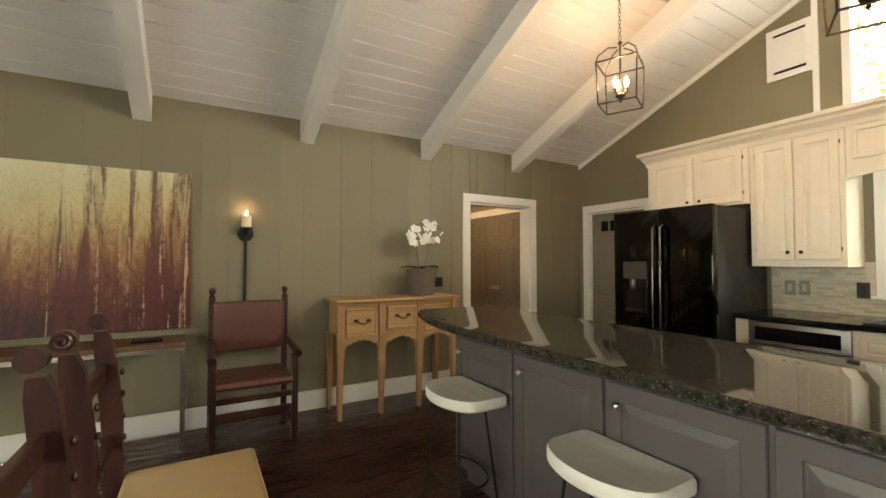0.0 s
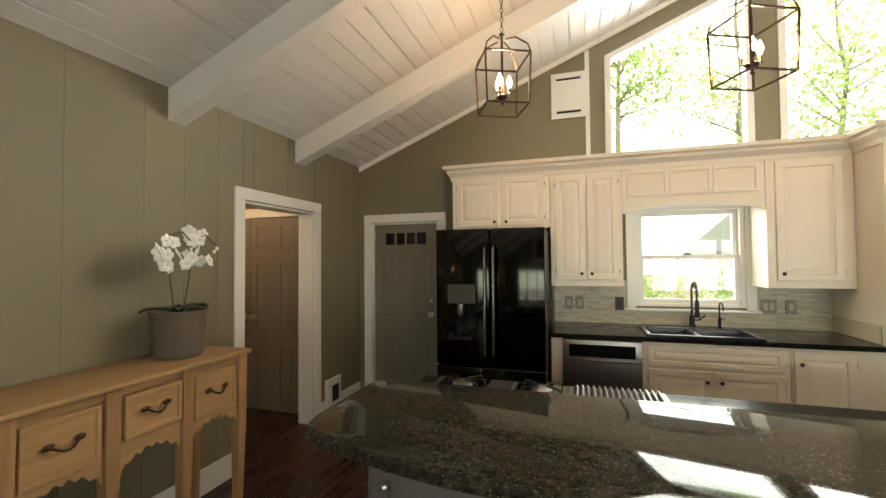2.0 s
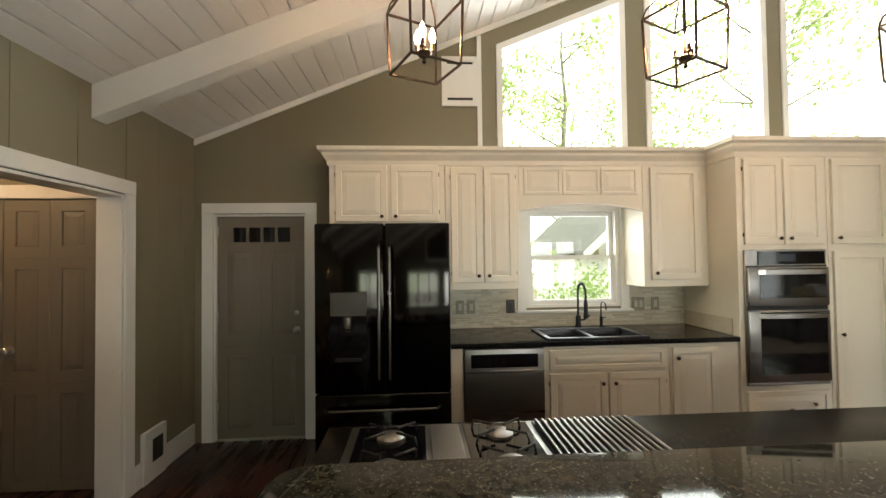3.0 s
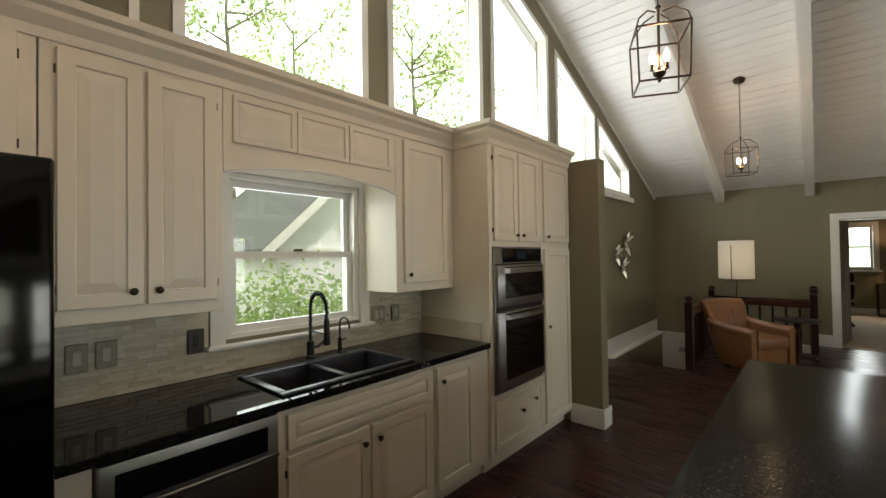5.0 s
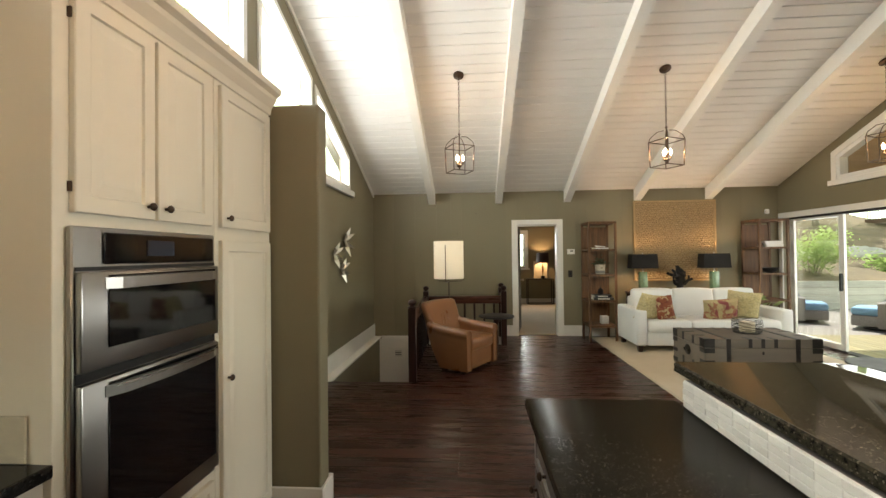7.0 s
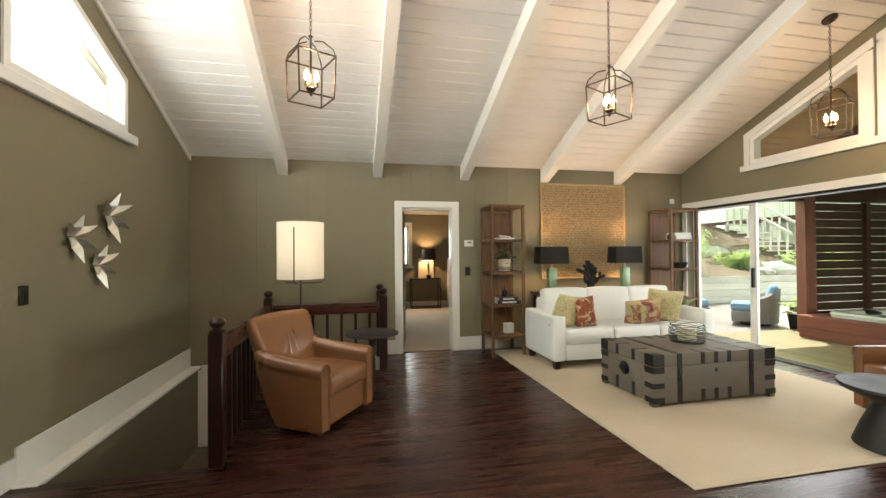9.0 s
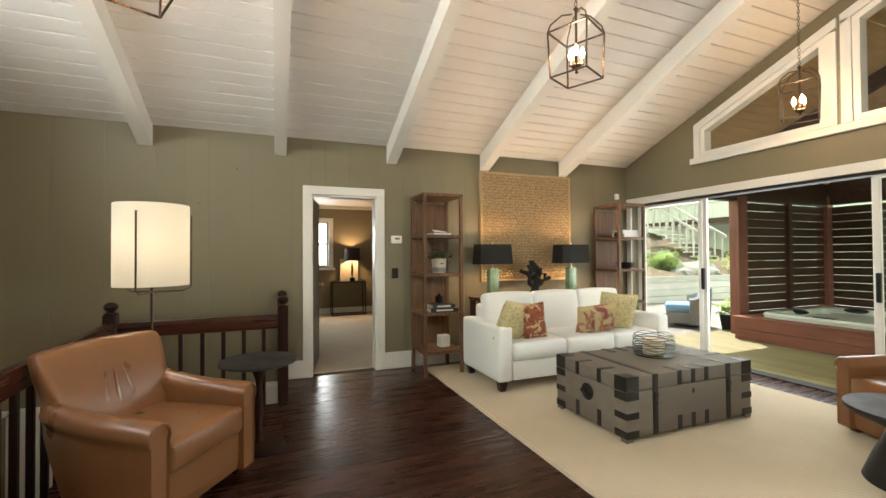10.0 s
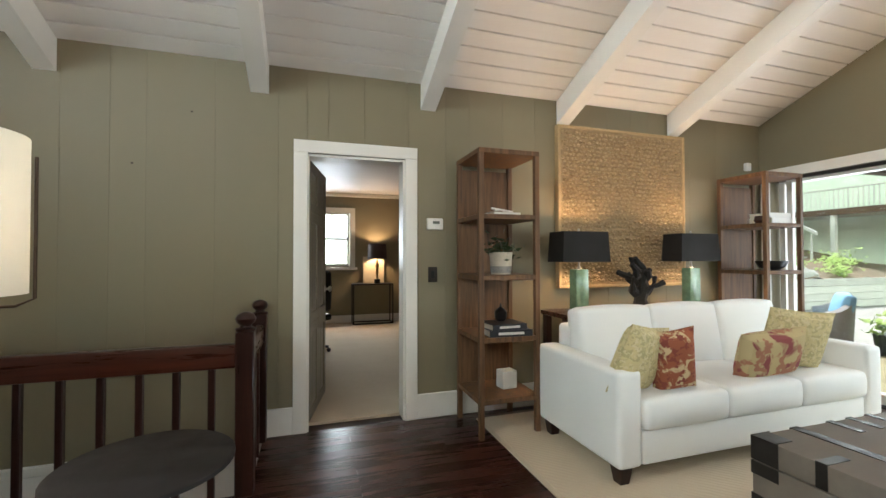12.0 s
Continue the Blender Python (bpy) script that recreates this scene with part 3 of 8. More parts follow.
# arched valance over the window
val = thing("window_valance", UF, 1.133, 0, -90, "cream painted arched valance panel over the window", "valance")
arc = [(1.045 * i / 24, 1.922 + 0.062 * math.sin(math.pi * i / 24) ** 0.8) for i in range(25)]
part("board", Mesh().prism(arc + [(1.045, 2.33), (0.0, 2.33)], "y", 0.0, 0.022), CAB, val, "", False)
for i in range(3):
    leaf(val, "panel", 0.04 + i * 0.325, -0.012, 2.06, 0.315, 0.22, CAB, stile=0.022)
part("arch_trim", Mesh().tube([(u, -0.004, z - 0.004) for u, z in arc], 0.007, 6), TRIM, val)

# crown moulding along the tops
crown_prof = [(0.0, 2.30), (0.012, 2.30), (0.018, 2.335), (0.045, 2.375), (0.05, 2.395), (0.075, 2.41), (0.08, 2.44), (0.0, 2.44)]
path = [(UF, 2.67), (UF, -0.48), (TF, -0.48), (TF, -1.735)]


def crown():
    m = Mesh()
    pts = [(E - 0.01, 2.67), *path]
    ringsl = []
    for i, (x, y) in enumerate(pts):
        def nrm(a, b):
            d = Vector((b[0] - a[0], b[1] - a[1])).normalized()
            return Vector((d.y, -d.x))
        n1 = nrm(pts[i - 1], pts[i]) if i else nrm(pts[0], pts[1])
        n2 = nrm(pts[i], pts[i + 1]) if i < len(pts) - 1 else n1
        n1, n2 = -n1, -n2
        k = (n1 + n2) / (1 + n1.dot(n2))
        ringsl.append([(x - k.x * o, y - k.y * o, z) for o, z in crown_prof])
    return m.rings(ringsl)


tagged(part("crown_moulding", crown(), CAB, None, "", False), "cream painted crown moulding along the wall cabinets", "moulding")

# wing wall at the end of the cabinets
wing = Mesh().box(3.41, E, -1.88, -1.74, 0.0, 2.36, 0.012, 2)
structure("wall_wing", wing, WALL, "taupe painted half-height wing wall", "wall")
structure("baseboard", Mesh().box(3.39, 3.70, -1.738, -1.72, 0.001, 0.17, 0.004, 1).box(3.39, 3.408, -1.90, -1.7385, 0.001, 0.17, 0.004, 1).box(3.39, E, -1.90, -1.882, 0.001, 0.17, 0.004, 1), TRIM, "white painted baseboard round the wing wall", "baseboard")

# worktop and sink
wt = thing("worktop", BF, 1.735, 0, -90, "black polished granite worktop", "worktop")
D = E - BF
SK = (0.747, 1.522, 0.04, 0.49)
m = Mesh().box(0.0, SK[0], -0.03, D - 0.004, 0.880, 0.918, 0.006, 2).box(SK[1], 2.213, -0.03, D - 0.004, 0.880, 0.918, 0.006, 2)
m.box(SK[0] + 0.0005, SK[1] - 0.0005, -0.03, SK[2], 0.880, 0.918, 0.004, 1).box(SK[0] + 0.0005, SK[1] - 0.0005, SK[3], D - 0.004, 0.880, 0.918, 0.004, 1)
part("slab", m, BLACKG, wt, "", False)
SINKM = plain("dark_composite_sink", (0.028, 0.030, 0.038), 0.3, var=0.15, fine=200, bump=0.15)
sk = thing("kitchen_sink", BF, 1.735, 0.0, -90, "dark composite double-bowl sink set in the worktop", "sink")
m = Mesh()
a, b, c, d = SK[0] - 0.012, SK[1] + 0.012, SK[2] - 0.012, SK[3] + 0.012
mid = (a + b) / 2 - 0.02
zt = 0.931
m.box(a, b, c, c + 0.04, 0.919, zt, 0.006, 2).box(a, b, d - 0.075, d, 0.919, zt, 0.006, 2).box(a, a + 0.04, c + 0.04, d - 0.075, 0.919, zt, 0.006, 2).box(b - 0.04, b, c + 0.04, d - 0.075, 0.919, zt, 0.006, 2).box(mid - 0.02, mid + 0.02, c + 0.04, d - 0.075, 0.905, zt - 0.006, 0.006, 2)
part("rim", m, SINKM, sk)
for u0, u1 in ((a + 0.035, mid - 0.015), (mid + 0.015, b - 0.035)):
    q = lambda e, z: [(u0 + e, c + 0.035 + e, z), (u1 - e, c + 0.035 + e, z), (u1 - e, d - 0.07 - e, z), (u0 + e, d - 0.07 - e, z)]
    part("bowl", Mesh().rings([q(0.0, 0.926), q(0.012, 0.80), q(0.03, 0.755), q(0.1, 0.75)], "end"), SINKM, sk)
fau = thing("kitchen_faucet", 4.24, 0.57, 0.931, -90, "black spring-neck pull-down faucet", "faucet")
part("base", Mesh().lathe(0, 0, [(0.03, 0), (0.03, 0.012), (0.022, 0.02), (0.022, 0.09), (0.02, 0.10)], 16), BLACK, fau)
arcp = [(0, 0, 0.10 + 0.03 * i) for i in range(7)] + [(0.085 * (1 - math.cos(math.pi * i / 10)), 0, 0.30 + 0.085 * math.sin(math.pi * i / 10)) for i in range(11)] + [(0.17, 0, 0.25)]
arcp = [(0, -p[0], p[2]) for p in arcp]
part("neck", Mesh().tube(arcp, 0.008, 8), BLACK, fau)
coil = []
for i in range(121):
    k = i / 120 * (len(arcp) - 1)
    j = min(int(k), len(arcp) - 2)
    p = Vector(arcp[j]).lerp(Vector(arcp[j + 1]), k - j)
    dd = (Vector(arcp[j + 1]) - Vector(arcp[j])).normalized()
    s1 = Vector((1, 0, 0))
    s2 = dd.cross(s1)
    an = i * 1.25
    coil.append(p + (s1 * math.cos(an) + s2 * math.sin(an)) * 0.013)
part("spring", Mesh().tube(coil, 0.003, 5), BLACK, fau)
part("spray_head", Mesh().lathe(0, -0.17, [(0.012, 0.25), (0.017, 0.22), (0.017, 0.15), (0.021, 0.11), (0.021, 0.10)], 14), BLACK, fau)
part("holder_arm", Mesh().tube([(0, 0, 0.16), (0, -0.155, 0.16)], 0.006, 8), BLACK, fau)
part("handle", Mesh().tube([(0.02, 0, 0.06), (0.05, 0, 0.06), (0.10, -0.01, 0.10)], 0.008, 8), BLACK, fau)
fil = thing("filter_tap", 4.25, 0.36, 0.919, -90, "slim black filtered-water tap", "faucet")
part("base", Mesh().lathe(0, 0, [(0.022, 0), (0.022, 0.01), (0.013, 0.02), (0.013, 0.10)], 14), BLACK, fil)
part("neck", Mesh().tube([(0, 0, 0.10), (0, 0, 0.17)] + [(0, -0.05 * (1 - math.cos(math.pi * i / 8)), 0.18 + 0.05 * math.sin(math.pi * i / 8)) for i in range(9)] + [(0, -0.10, 0.165)], 0.006, 8), BLACK, fil)
part("handle", Mesh().tube([(0.012, 0, 0.08), (0.045, 0, 0.09)], 0.005, 6), BLACK, fil)

# refrigerator
fr = thing("refrigerator", 3.45, 2.655, 0, -90, "black stainless french-door refrigerator with water dispenser", "refrigerator")
part("body", Mesh().box(0.005, 0.895, 0.075, 0.88, 0.02, 1.775, 0.008, 2), BLACK, fr)
part("door", Mesh().box(0.0, 0.459, 0.0, 0.07, 0.66, 1.785, 0.012, 3), BLACKSTEEL, fr)
part("door", Mesh().box(0.465, 0.90, 0.0, 0.07, 0.66, 1.785, 0.012, 3), BLACKSTEEL, fr)
part("freezer_drawer", Mesh().box(0.0, 0.90, 0.0, 0.07, 0.06, 0.652, 0.012, 3), BLACKSTEEL, fr)
HND = plain("dark_handle_metal", (0.16, 0.15, 0.14), 0.25, 0.9, var=0.1, scale=5, bump=0.05)
for u in (0.428, 0.497):
    part("handle", Mesh().tube([(u, 0.0, 0.74), (u, -0.05, 0.76), (u, -0.055, 1.2), (u, -0.05, 1.62), (u, 0.0, 1.64)], 0.012, 10), HND, fr)
part("handle", Mesh().tube([(0.08, 0.0, 0.56), (0.10, -0.05, 0.56), (0.80, -0.05, 0.56), (0.82, 0.0, 0.56)], 0.012, 10), HND, fr)
disp = part("water_dispenser", Mesh().box(0.10, 0.345, -0.006, 0.001, 0.86, 1.33, 0.004, 1), BLACKGLASS, fr)
part("display", Mesh().box(0.105, 0.34, -0.010, -0.0065, 1.17, 1.325, 0.003, 1), plain("dispenser_screen", (0.06, 0.057, 0.05), 0.25), disp)
part("spout", Mesh().lathe(0.222, -0.028, [(0.03, 1.165), (0.03, 1.10), (0.02, 1.07)], 12), STEEL, disp)
part("drip_tray", Mesh().box(0.14, 0.305, -0.03, -0.0065, 0.875, 0.895, 0.005, 1), BLACK, disp)

# dishwasher
dw = thing("dishwasher", BF - 0.02, 1.640, 0, -90, "stainless steel dishwasher with a black control strip", "dishwasher")
part("door", Mesh().box(0.004, 0.598, 0.0, 0.55, 0.10, 0.872, 0.008, 2), STEEL, dw)
part("control_panel", Mesh().box(0.05, 0.55, -0.006, -0.0005, 0.735, 0.835, 0.004, 1), BLACKGLASS, dw)
part("panel_edge", Mesh().box(0.004, 0.598, -0.010, 0.0, 0.70, 0.718, 0.004, 1), STEEL, dw)
part("kick_plate", Mesh().box(0.004, 0.598, 0.06, 0.08, 0.004, 0.098), BLACK, dw, "", False)

# wall oven with a microwave over it
ov = thing("wall_oven", TF - 0.002, -0.515, 0, -90, "stainless wall oven with a microwave above", "oven")
part("frame", Mesh().box(0.0, 0.665, -0.022, 0.0, 0.545, 1.58, 0.005, 1), STEEL, ov)
part("control_panel", Mesh().box(0.10, 0.645, -0.030, -0.0225, 1.465, 1.565, 0.004, 1), BLACKGLASS, ov)
part("vent_gap", Mesh().box(0.008, 0.657, -0.026, -0.0225, 1.447, 1.459), BLACK, ov, "", False)
part("vent_gap", Mesh().box(0.008, 0.657, -0.026, -0.0225, 1.118, 1.148), BLACK, ov, "", False)
for z0, z1, bow in ((1.150, 1.445, 0.004), (0.575, 1.115, 0.022)):
    dr = part("oven_door", Mesh().box(0.008, 0.657, -0.045, -0.0225, z0, z1, 0.006, 2), STEEL, ov)
    part("door_glass", Mesh().box(0.095, 0.630, -0.049, -0.0455, z0 + 0.06, z1 - 0.012, 0.003, 1), BLACKGLASS, dr)
    bar = []
    for k in range(13):
        u = 0.085 + 0.55 * k / 12
        o = 0.062 + bow * math.sin(math.pi * k / 12) - (0.014 if k in (0, 12) else 0)
        bar.append([(u, -o, z1 - 0.055), (u, -o, z1 - 0.020), (u, -o + 0.014, z1 - 0.018), (u, -o + 0.014, z1 - 0.057)])
    part("handle", Mesh().rings(bar), STEEL, dr, "flat brushed steel handle", False)
part("display", Mesh().box(0.27, 0.40, -0.0335, -0.0305, 1.49, 1.545), plain("oven_display", (0.02, 0.03, 0.05), 0.1), ov, "", False)

# ---- island ----
IX, BARZ, LOWZ = 1.36, 1.03, 0.885
isl = thing("kitchen_island", IX, 2.20, 0, -90, "grey-brown painted island cabinets with raised-panel doors", "island")
part("body", Mesh().box(0.0, 3.28, 0.02, 0.36, 0.10, BARZ - 0.042).box(0.0, 3.28, 0.36, 0.92, 0.10, LOWZ - 0.042).box(0.03, 3.25, 0.08, 0.86, 0.001, 0.0995), GREYCAB, isl, "", False)
for i in range(6):
    u = 0.02 + i * 0.545
    kn = 0.47 if i % 2 else 0.055
    if i == 1:
        kn = 0.055
    leaf(isl, "door", u, 0.0, 0.14, 0.525, 0.73, GREYCAB, (kn, 0.65), NICKEL, stile=0.06)
for i in range(6):
    u = 3.26 - i * 0.545
    lf2 = part("drawer", panel_door("drawer", 0.525, 0.17, GREYCAB, stile=0.035), GREYCAB, isl, "", False)
    lf2.matrix_basis = pose(u, 0.941, 0.665, 0, 0, 180)
    knob(lf2, 0.26, 0.085, BRONZE)
    lf2 = part("door", panel_door("door", 0.525, 0.52, GREYCAB, stile=0.05), GREYCAB, isl, "", False)
    lf2.matrix_basis = pose(u, 0.941, 0.13, 0, 0, 180)
    knob(lf2, 0.05, 0.46, BRONZE)
bar = thing("island_bar_counter", IX, 2.20, 0, -90, "raised dark speckled granite bar top with chiselled edge", "worktop")


def rounded(pts, r, n=5):
    out = []
    k = len(pts)
    for i, p in enumerate(pts):
        p, a, b = Vector(p), Vector(pts[i - 1]), Vector(pts[(i + 1) % k])
        rr = r[i] if isinstance(r, (list, tuple)) else r
        s, e = p + (a - p).normalized() * rr, p + (b - p).normalized() * rr
        for j in range(n + 1):
            t = j / n
            out.append(tuple(s * (1 - t) ** 2 + p * 2 * t * (1 - t) + e * t * t))
    return out


outline = rounded([(-0.13, -0.20), (0.35, -0.345), (1.6, -0.36), (3.40, -0.34), (3.40, 0.355), (-0.13, 0.355)], [0.12, 0.25, 0.4, 0.12, 0.02, 0.10], 6)
m = Mesh()
rnd = random.Random(4)
levels = []
for z, e in ((BARZ - 0.040, 0.012), (BARZ - 0.034, 0.0), (BARZ - 0.020, 0.002), (BARZ - 0.006, 0.001), (BARZ, 0.007)):
    cx, cy = 1.6, 0.0
    levels.append([(x + (0.001 if x < cx else -0.001) * 1000 * e * min(1, abs(x - cx)), y + (1 if y < cy else -1) * e, z) for x, y in outline])
m.rings(levels)
part("slab", m, GRAN, bar, "", True)
# broken stone chips along the chiselled edge
chips = Mesh()
for i in range(len(outline)):
    p, q = Vector(outline[i]), Vector(outline[(i + 1) % len(outline)])
    if p.y > 0.3 and q.y > 0.3:
        continue
    L = (q - p).length
    for j in range(max(1, int(L / 0.022))):
        c = p.lerp(q, (j + rnd.random()) / max(1, int(L / 0.022)))
        s = rnd.uniform(0.005, 0.010)
        chips.ball(c.x, c.y, BARZ - 0.02 + rnd.uniform(-0.010, 0.008), s * 1.2, s * 0.6, s * 0.8, 6)
part("chiselled_edge", chips, GRAN, bar, "", False)["kind"] = "stuff"
low = thing("island_worktop", IX, 2.20, 0, -90, "lower polished dark granite worktop of the island", "worktop")
part("slab", Mesh().box(-0.13, 3.36, 0.362, 0.965, LOWZ - 0.040, LOWZ, 0.008, 2), HONED, low)
TILEW = plain("white_stone_tile", (0.80, 0.79, 0.75), 0.45, var=0.12, scale=12, fine=60, bump=0.3, own=0.08)
spl = thing("island_splashback", IX, 2.20, 0, -90, "white stone mosaic tiles between the two worktops", "splashback")
part("backing", Mesh().box(0.0, 3.28, 0.3605, 0.366, LOWZ + 0.001, BARZ - 0.042), TILEW, spl, "", False)
tile_mesh = {}
u = 0.004
while u < 3.26:
    for r in range(4):
        h = (BARZ - 0.042 - LOWZ - 0.006) / 4
        k = rnd.choice((0.05, 0.07))
        if k not in tile_mesh:
            tile_mesh[k] = Mesh().box(0, 0.0765, 0, 0.004, 0.001, h - 0.002, 0.001, 1).data("tile")
            tile_mesh[k].materials.append(TILEW)
        o = part("tile", tile_mesh[k], TILEW, spl)
        o.matrix_basis = pose(u, 0.366 + rnd.uniform(0, 0.002), LOWZ + 0.003 + r * h)
    u += 0.078
# cooktop
ck = thing("gas_cooktop", IX, 2.20, LOWZ, -90, "stainless gas cooktop with downdraft grille and griddle grate", "cooktop")
part("tray", Mesh().box(-0.03, 1.07, 0.44, 0.92, 0.001, 0.012, 0.005, 2), STEEL, ck)
for u0 in (0.0, 0.39):
    part("burner_well", Mesh().box(u0, u0 + 0.25, 0.46, 0.90, 0.0122, 0.016, 0.002, 1), BLACKGLASS, ck)
    for v in (0.57, 0.79):
        bu = part("burner", Mesh().lathe(u0 + 0.125, v, [(0.05, 0.016), (0.05, 0.026), (0.035, 0.034), (0.002, 0.035)], 16), STEEL, ck)
        m = Mesh()
        for a in range(4):
            c, s = math.cos(a * math.pi / 2 + 0.78), math.sin(a * math.pi / 2 + 0.78)
            m.tube([(u0 + 0.125 + c * 0.03, v + s * 0.03, 0.045), (u0 + 0.125 + c * 0.12, v + s * 0.095, 0.045), (u0 + 0.125 + c * 0.13, v + s * 0.10, 0.018)], 0.005, 6)
        part("pan_support", m, BLACK, ck)
part("griddle_plate", Mesh().box(0.265, 0.375, 0.46, 0.90, 0.0125, 0.02, 0.003, 1), STEEL, ck)
part("grate_tray", Mesh().box(0.66, 1.05, 0.46, 0.90, 0.0122, 0.016, 0.002, 1), BLACK, ck)
gm = Mesh().box(0, 0.012, 0, 0.42, 0, 0.016, 0.004, 1).data("grate_bar")
for i in range(15):
    o = part("grate_bar", gm, STEEL, ck)
    o.matrix_basis = pose(0.67 + i * 0.0255, 0.47, 0.0165)

# ---- pendants ----
def pendant(x, y, z):
    """A square bronze lantern whose candle cluster hangs at height z."""
    t = thing("pendant_lantern", x, y, z, 25, "bronze open-cage lantern pendant with lit candle bulbs", "pendant light", "lantern pendants")
    a, b, z0, z1 = 0.135, 0.125, -0.15, 0.15
    m = Mesh()
    for q, zz in ((b, z0), (a, z1)):
        c = [(-q, -q), (q, -q), (q, q), (-q, q)]
        for i in range(4):
            p, n = c[i], c[(i + 1) % 4]
            part("cage_bar", Mesh().tube([(p[0], p[1], zz), (n[0], n[1], zz)], 0.0065, 4), BRONZE, t)
    for sx, sy in ((-1, -1), (1, -1), (1, 1), (-1, 1)):
        part("cage_bar", Mesh().tube([(sx * b, sy * b, z0), (sx * a, sy * a, z1)], 0.0065, 4), BRONZE, t)
    m = Mesh()
    for sx, sy in ((-1, -1), (1, -1), (1, 1), (-1, 1)):
        m.tube([(sx * a, sy * a, z1), (sx * a * 0.9, sy * a * 0.9, z1 + 0.05), (sx * a * 0.5, sy * a * 0.5, z1 + 0.115), (sx * 0.02, sy * 0.02, z1 + 0.125)], 0.005, 5)
    part("hoop", m, BRONZE, t)
    m = Mesh().lathe(0, 0, [(0.002, -0.125), (0.012, -0.115), (0.006, -0.10), (0.03, -0.085), (0.036, -0.07), (0.012, -0.055), (0.008, -0.02), (0.008, z1 + 0.15), (0.018, z1 + 0.16), (0.002, z1 + 0.18)], 12)
    for i in range(3):
        an = i * 2.094 + 0.4
        c, s = math.cos(an), math.sin(an)
        m.tube([(0.01 * c, 0.01 * s, -0.065), (0.03 * c, 0.03 * s, -0.075), (0.042 * c, 0.042 * s, -0.055)], 0.005, 6)
    part("stem", m, BRONZE, t)
    for i in range(3):
        an = i * 2.094 + 0.4
        c, s = 0.042 * math.cos(an), 0.042 * math.sin(an)
        cn = part("candle_sleeve", Mesh().lathe(c, s, [(0.015, -0.058), (0.010, -0.05), (0.010, -0.02)], 10), BRONZE, t)
        part("light_bulb", Mesh().lathe(c, s, [(0.007, -0.02), (0.016, 0.008), (0.015, 0.025), (0.002, 0.058)], 10), BULB, cn, "glowing candle bulb")
    top = roof(y) - z
    m = Mesh()
    k, zz = 0, z1 + 0.18
    while zz < top - 0.05:
        pts = [(0.009 * math.cos(q), 0, zz + 0.016 + 0.018 * math.sin(q)) if k % 2 else (0, 0.009 * math.cos(q), zz + 0.016 + 0.018 * math.sin(q)) for q in [j * math.pi / 4 for j in range(8)]]
        m.tube(pts, 0.0025, 4, True)
        zz += 0.029
        k += 1
    part("chain", m, BRONZE, t)
    sl = math.degrees(math.atan(SLOPE)) * (-1 if y > RIDGE_Y else 1)
    mm = Mesh(pose(0, 0, 0, 0, 0, -25) @ pose(0, 0, top, sl, 0, 0))
    mm.lathe(0, 0, [(0.01, -0.045), (0.025, -0.03), (0.062, -0.018), (0.065, -0.001)], 18)
    part("canopy", mm, BRONZE, t)
    bulb("pendant_glow", x, y, z + 0.03, PEND_W, WARM, 0.045)
    return t


PEND_W = 15
for p in ((2.60, 1.93, 2.59), (2.60, 0.64, 2.59), (2.66, -0.72, 2.62), (2.68, -4.47, 2.63), (0.24, -4.50, 2.64), (-2.21, -4.52, 2.65)):
    pendant(*p)

# ---- stairwell ----
DARKW = wood("dark_mahogany", (0.009, 0.0035, 0.0025), (0.034, 0.010, 0.006), "z", 0.32, 1.0, 0.12, 0.1, 0.1)
DARKWX = wood("dark_mahogany_rail", (0.016, 0.005, 0.003), (0.080, 0.021, 0.011), "x", 0.28, 1.0, 0.2, 0.1, 0.1)
structure("stairwell_wall", Mesh().box(WELL_X - 0.05, WELL_X - 0.001, WELL_Y2, WELL_Y, -1.6, -0.145).box(WELL_X2 - 0.05, WELL_X2 - 0.001, S, WELL_Y2, -1.6, -0.145).box(WELL_X2, WELL_X - 0.05, WELL_Y2 + 0.001, WELL_Y2 + 0.05, -1.6, -0.145), TRIM, "white painted stairwell wall below the floor", "wall")
structure("stairwell_wall", Mesh().box(E - 0.10, E - 0.003, S + 0.02, WELL_Y, -1.6, -0.03), WALL, "taupe painted lower wall of the stairwell", "wall")
structure("stairwell_wall", Mesh().box(WELL_X2, E - 0.1, S + 0.003, S + 0.02, -1.6, -0.06), TRIM, "white painted panel at the end of the stairwell", "wall")
structure("stairwell_wall", Mesh().box(E - 0.10, E - 0.10, WELL_Y, WELL_Y + 0.02, -1.6, -0.14).box(WELL_X, E, WELL_Y, WELL_Y + 0.05, -1.6, -0.145), WALL, "taupe painted wall under the floor edge", "wall")
structure("trim", Mesh().box(E - 0.14, E - 0.003, S + 0.03, WELL_Y + 0.02, -0.03, 0.0, 0.006, 1), TRIM, "white painted ledge above the stairs", "trim")
structure("trim", Mesh().box(WELL_X2, E - 0.14, S + 0.003, S + 0.035, -0.06, 0.0, 0.006, 1), TRIM, "white painted ledge at the end of the stairs", "trim")
structure("baseboard", Mesh().box(E - 0.022, E - 0.003, S + 0.022, WELL_Y - 0.001, 0.001, 0.22, 0.004, 1), TRIM, "white painted baseboard above the stair ledge", "baseboard")
st = thing("staircase", WELL_X, WELL_Y, 0, 0, "dark wooden stairs going down from the living room", "stairs", "", "structure")
for i in range(8):
    y = -0.26 * i
    z = -0.18 * (i + 1)
    part("tread", Mesh().box(0.0, E - WELL_X - 0.102, y - 0.28, y - 0.002, z - 0.04, z, 0.008, 1), DARKWX, st, "", False)
    part("riser", Mesh().box(0.0, E - WELL_X - 0.102, y - 0.02, y - 0.004, z + 0.001, z + 0.138), TRIM, st, "", False)
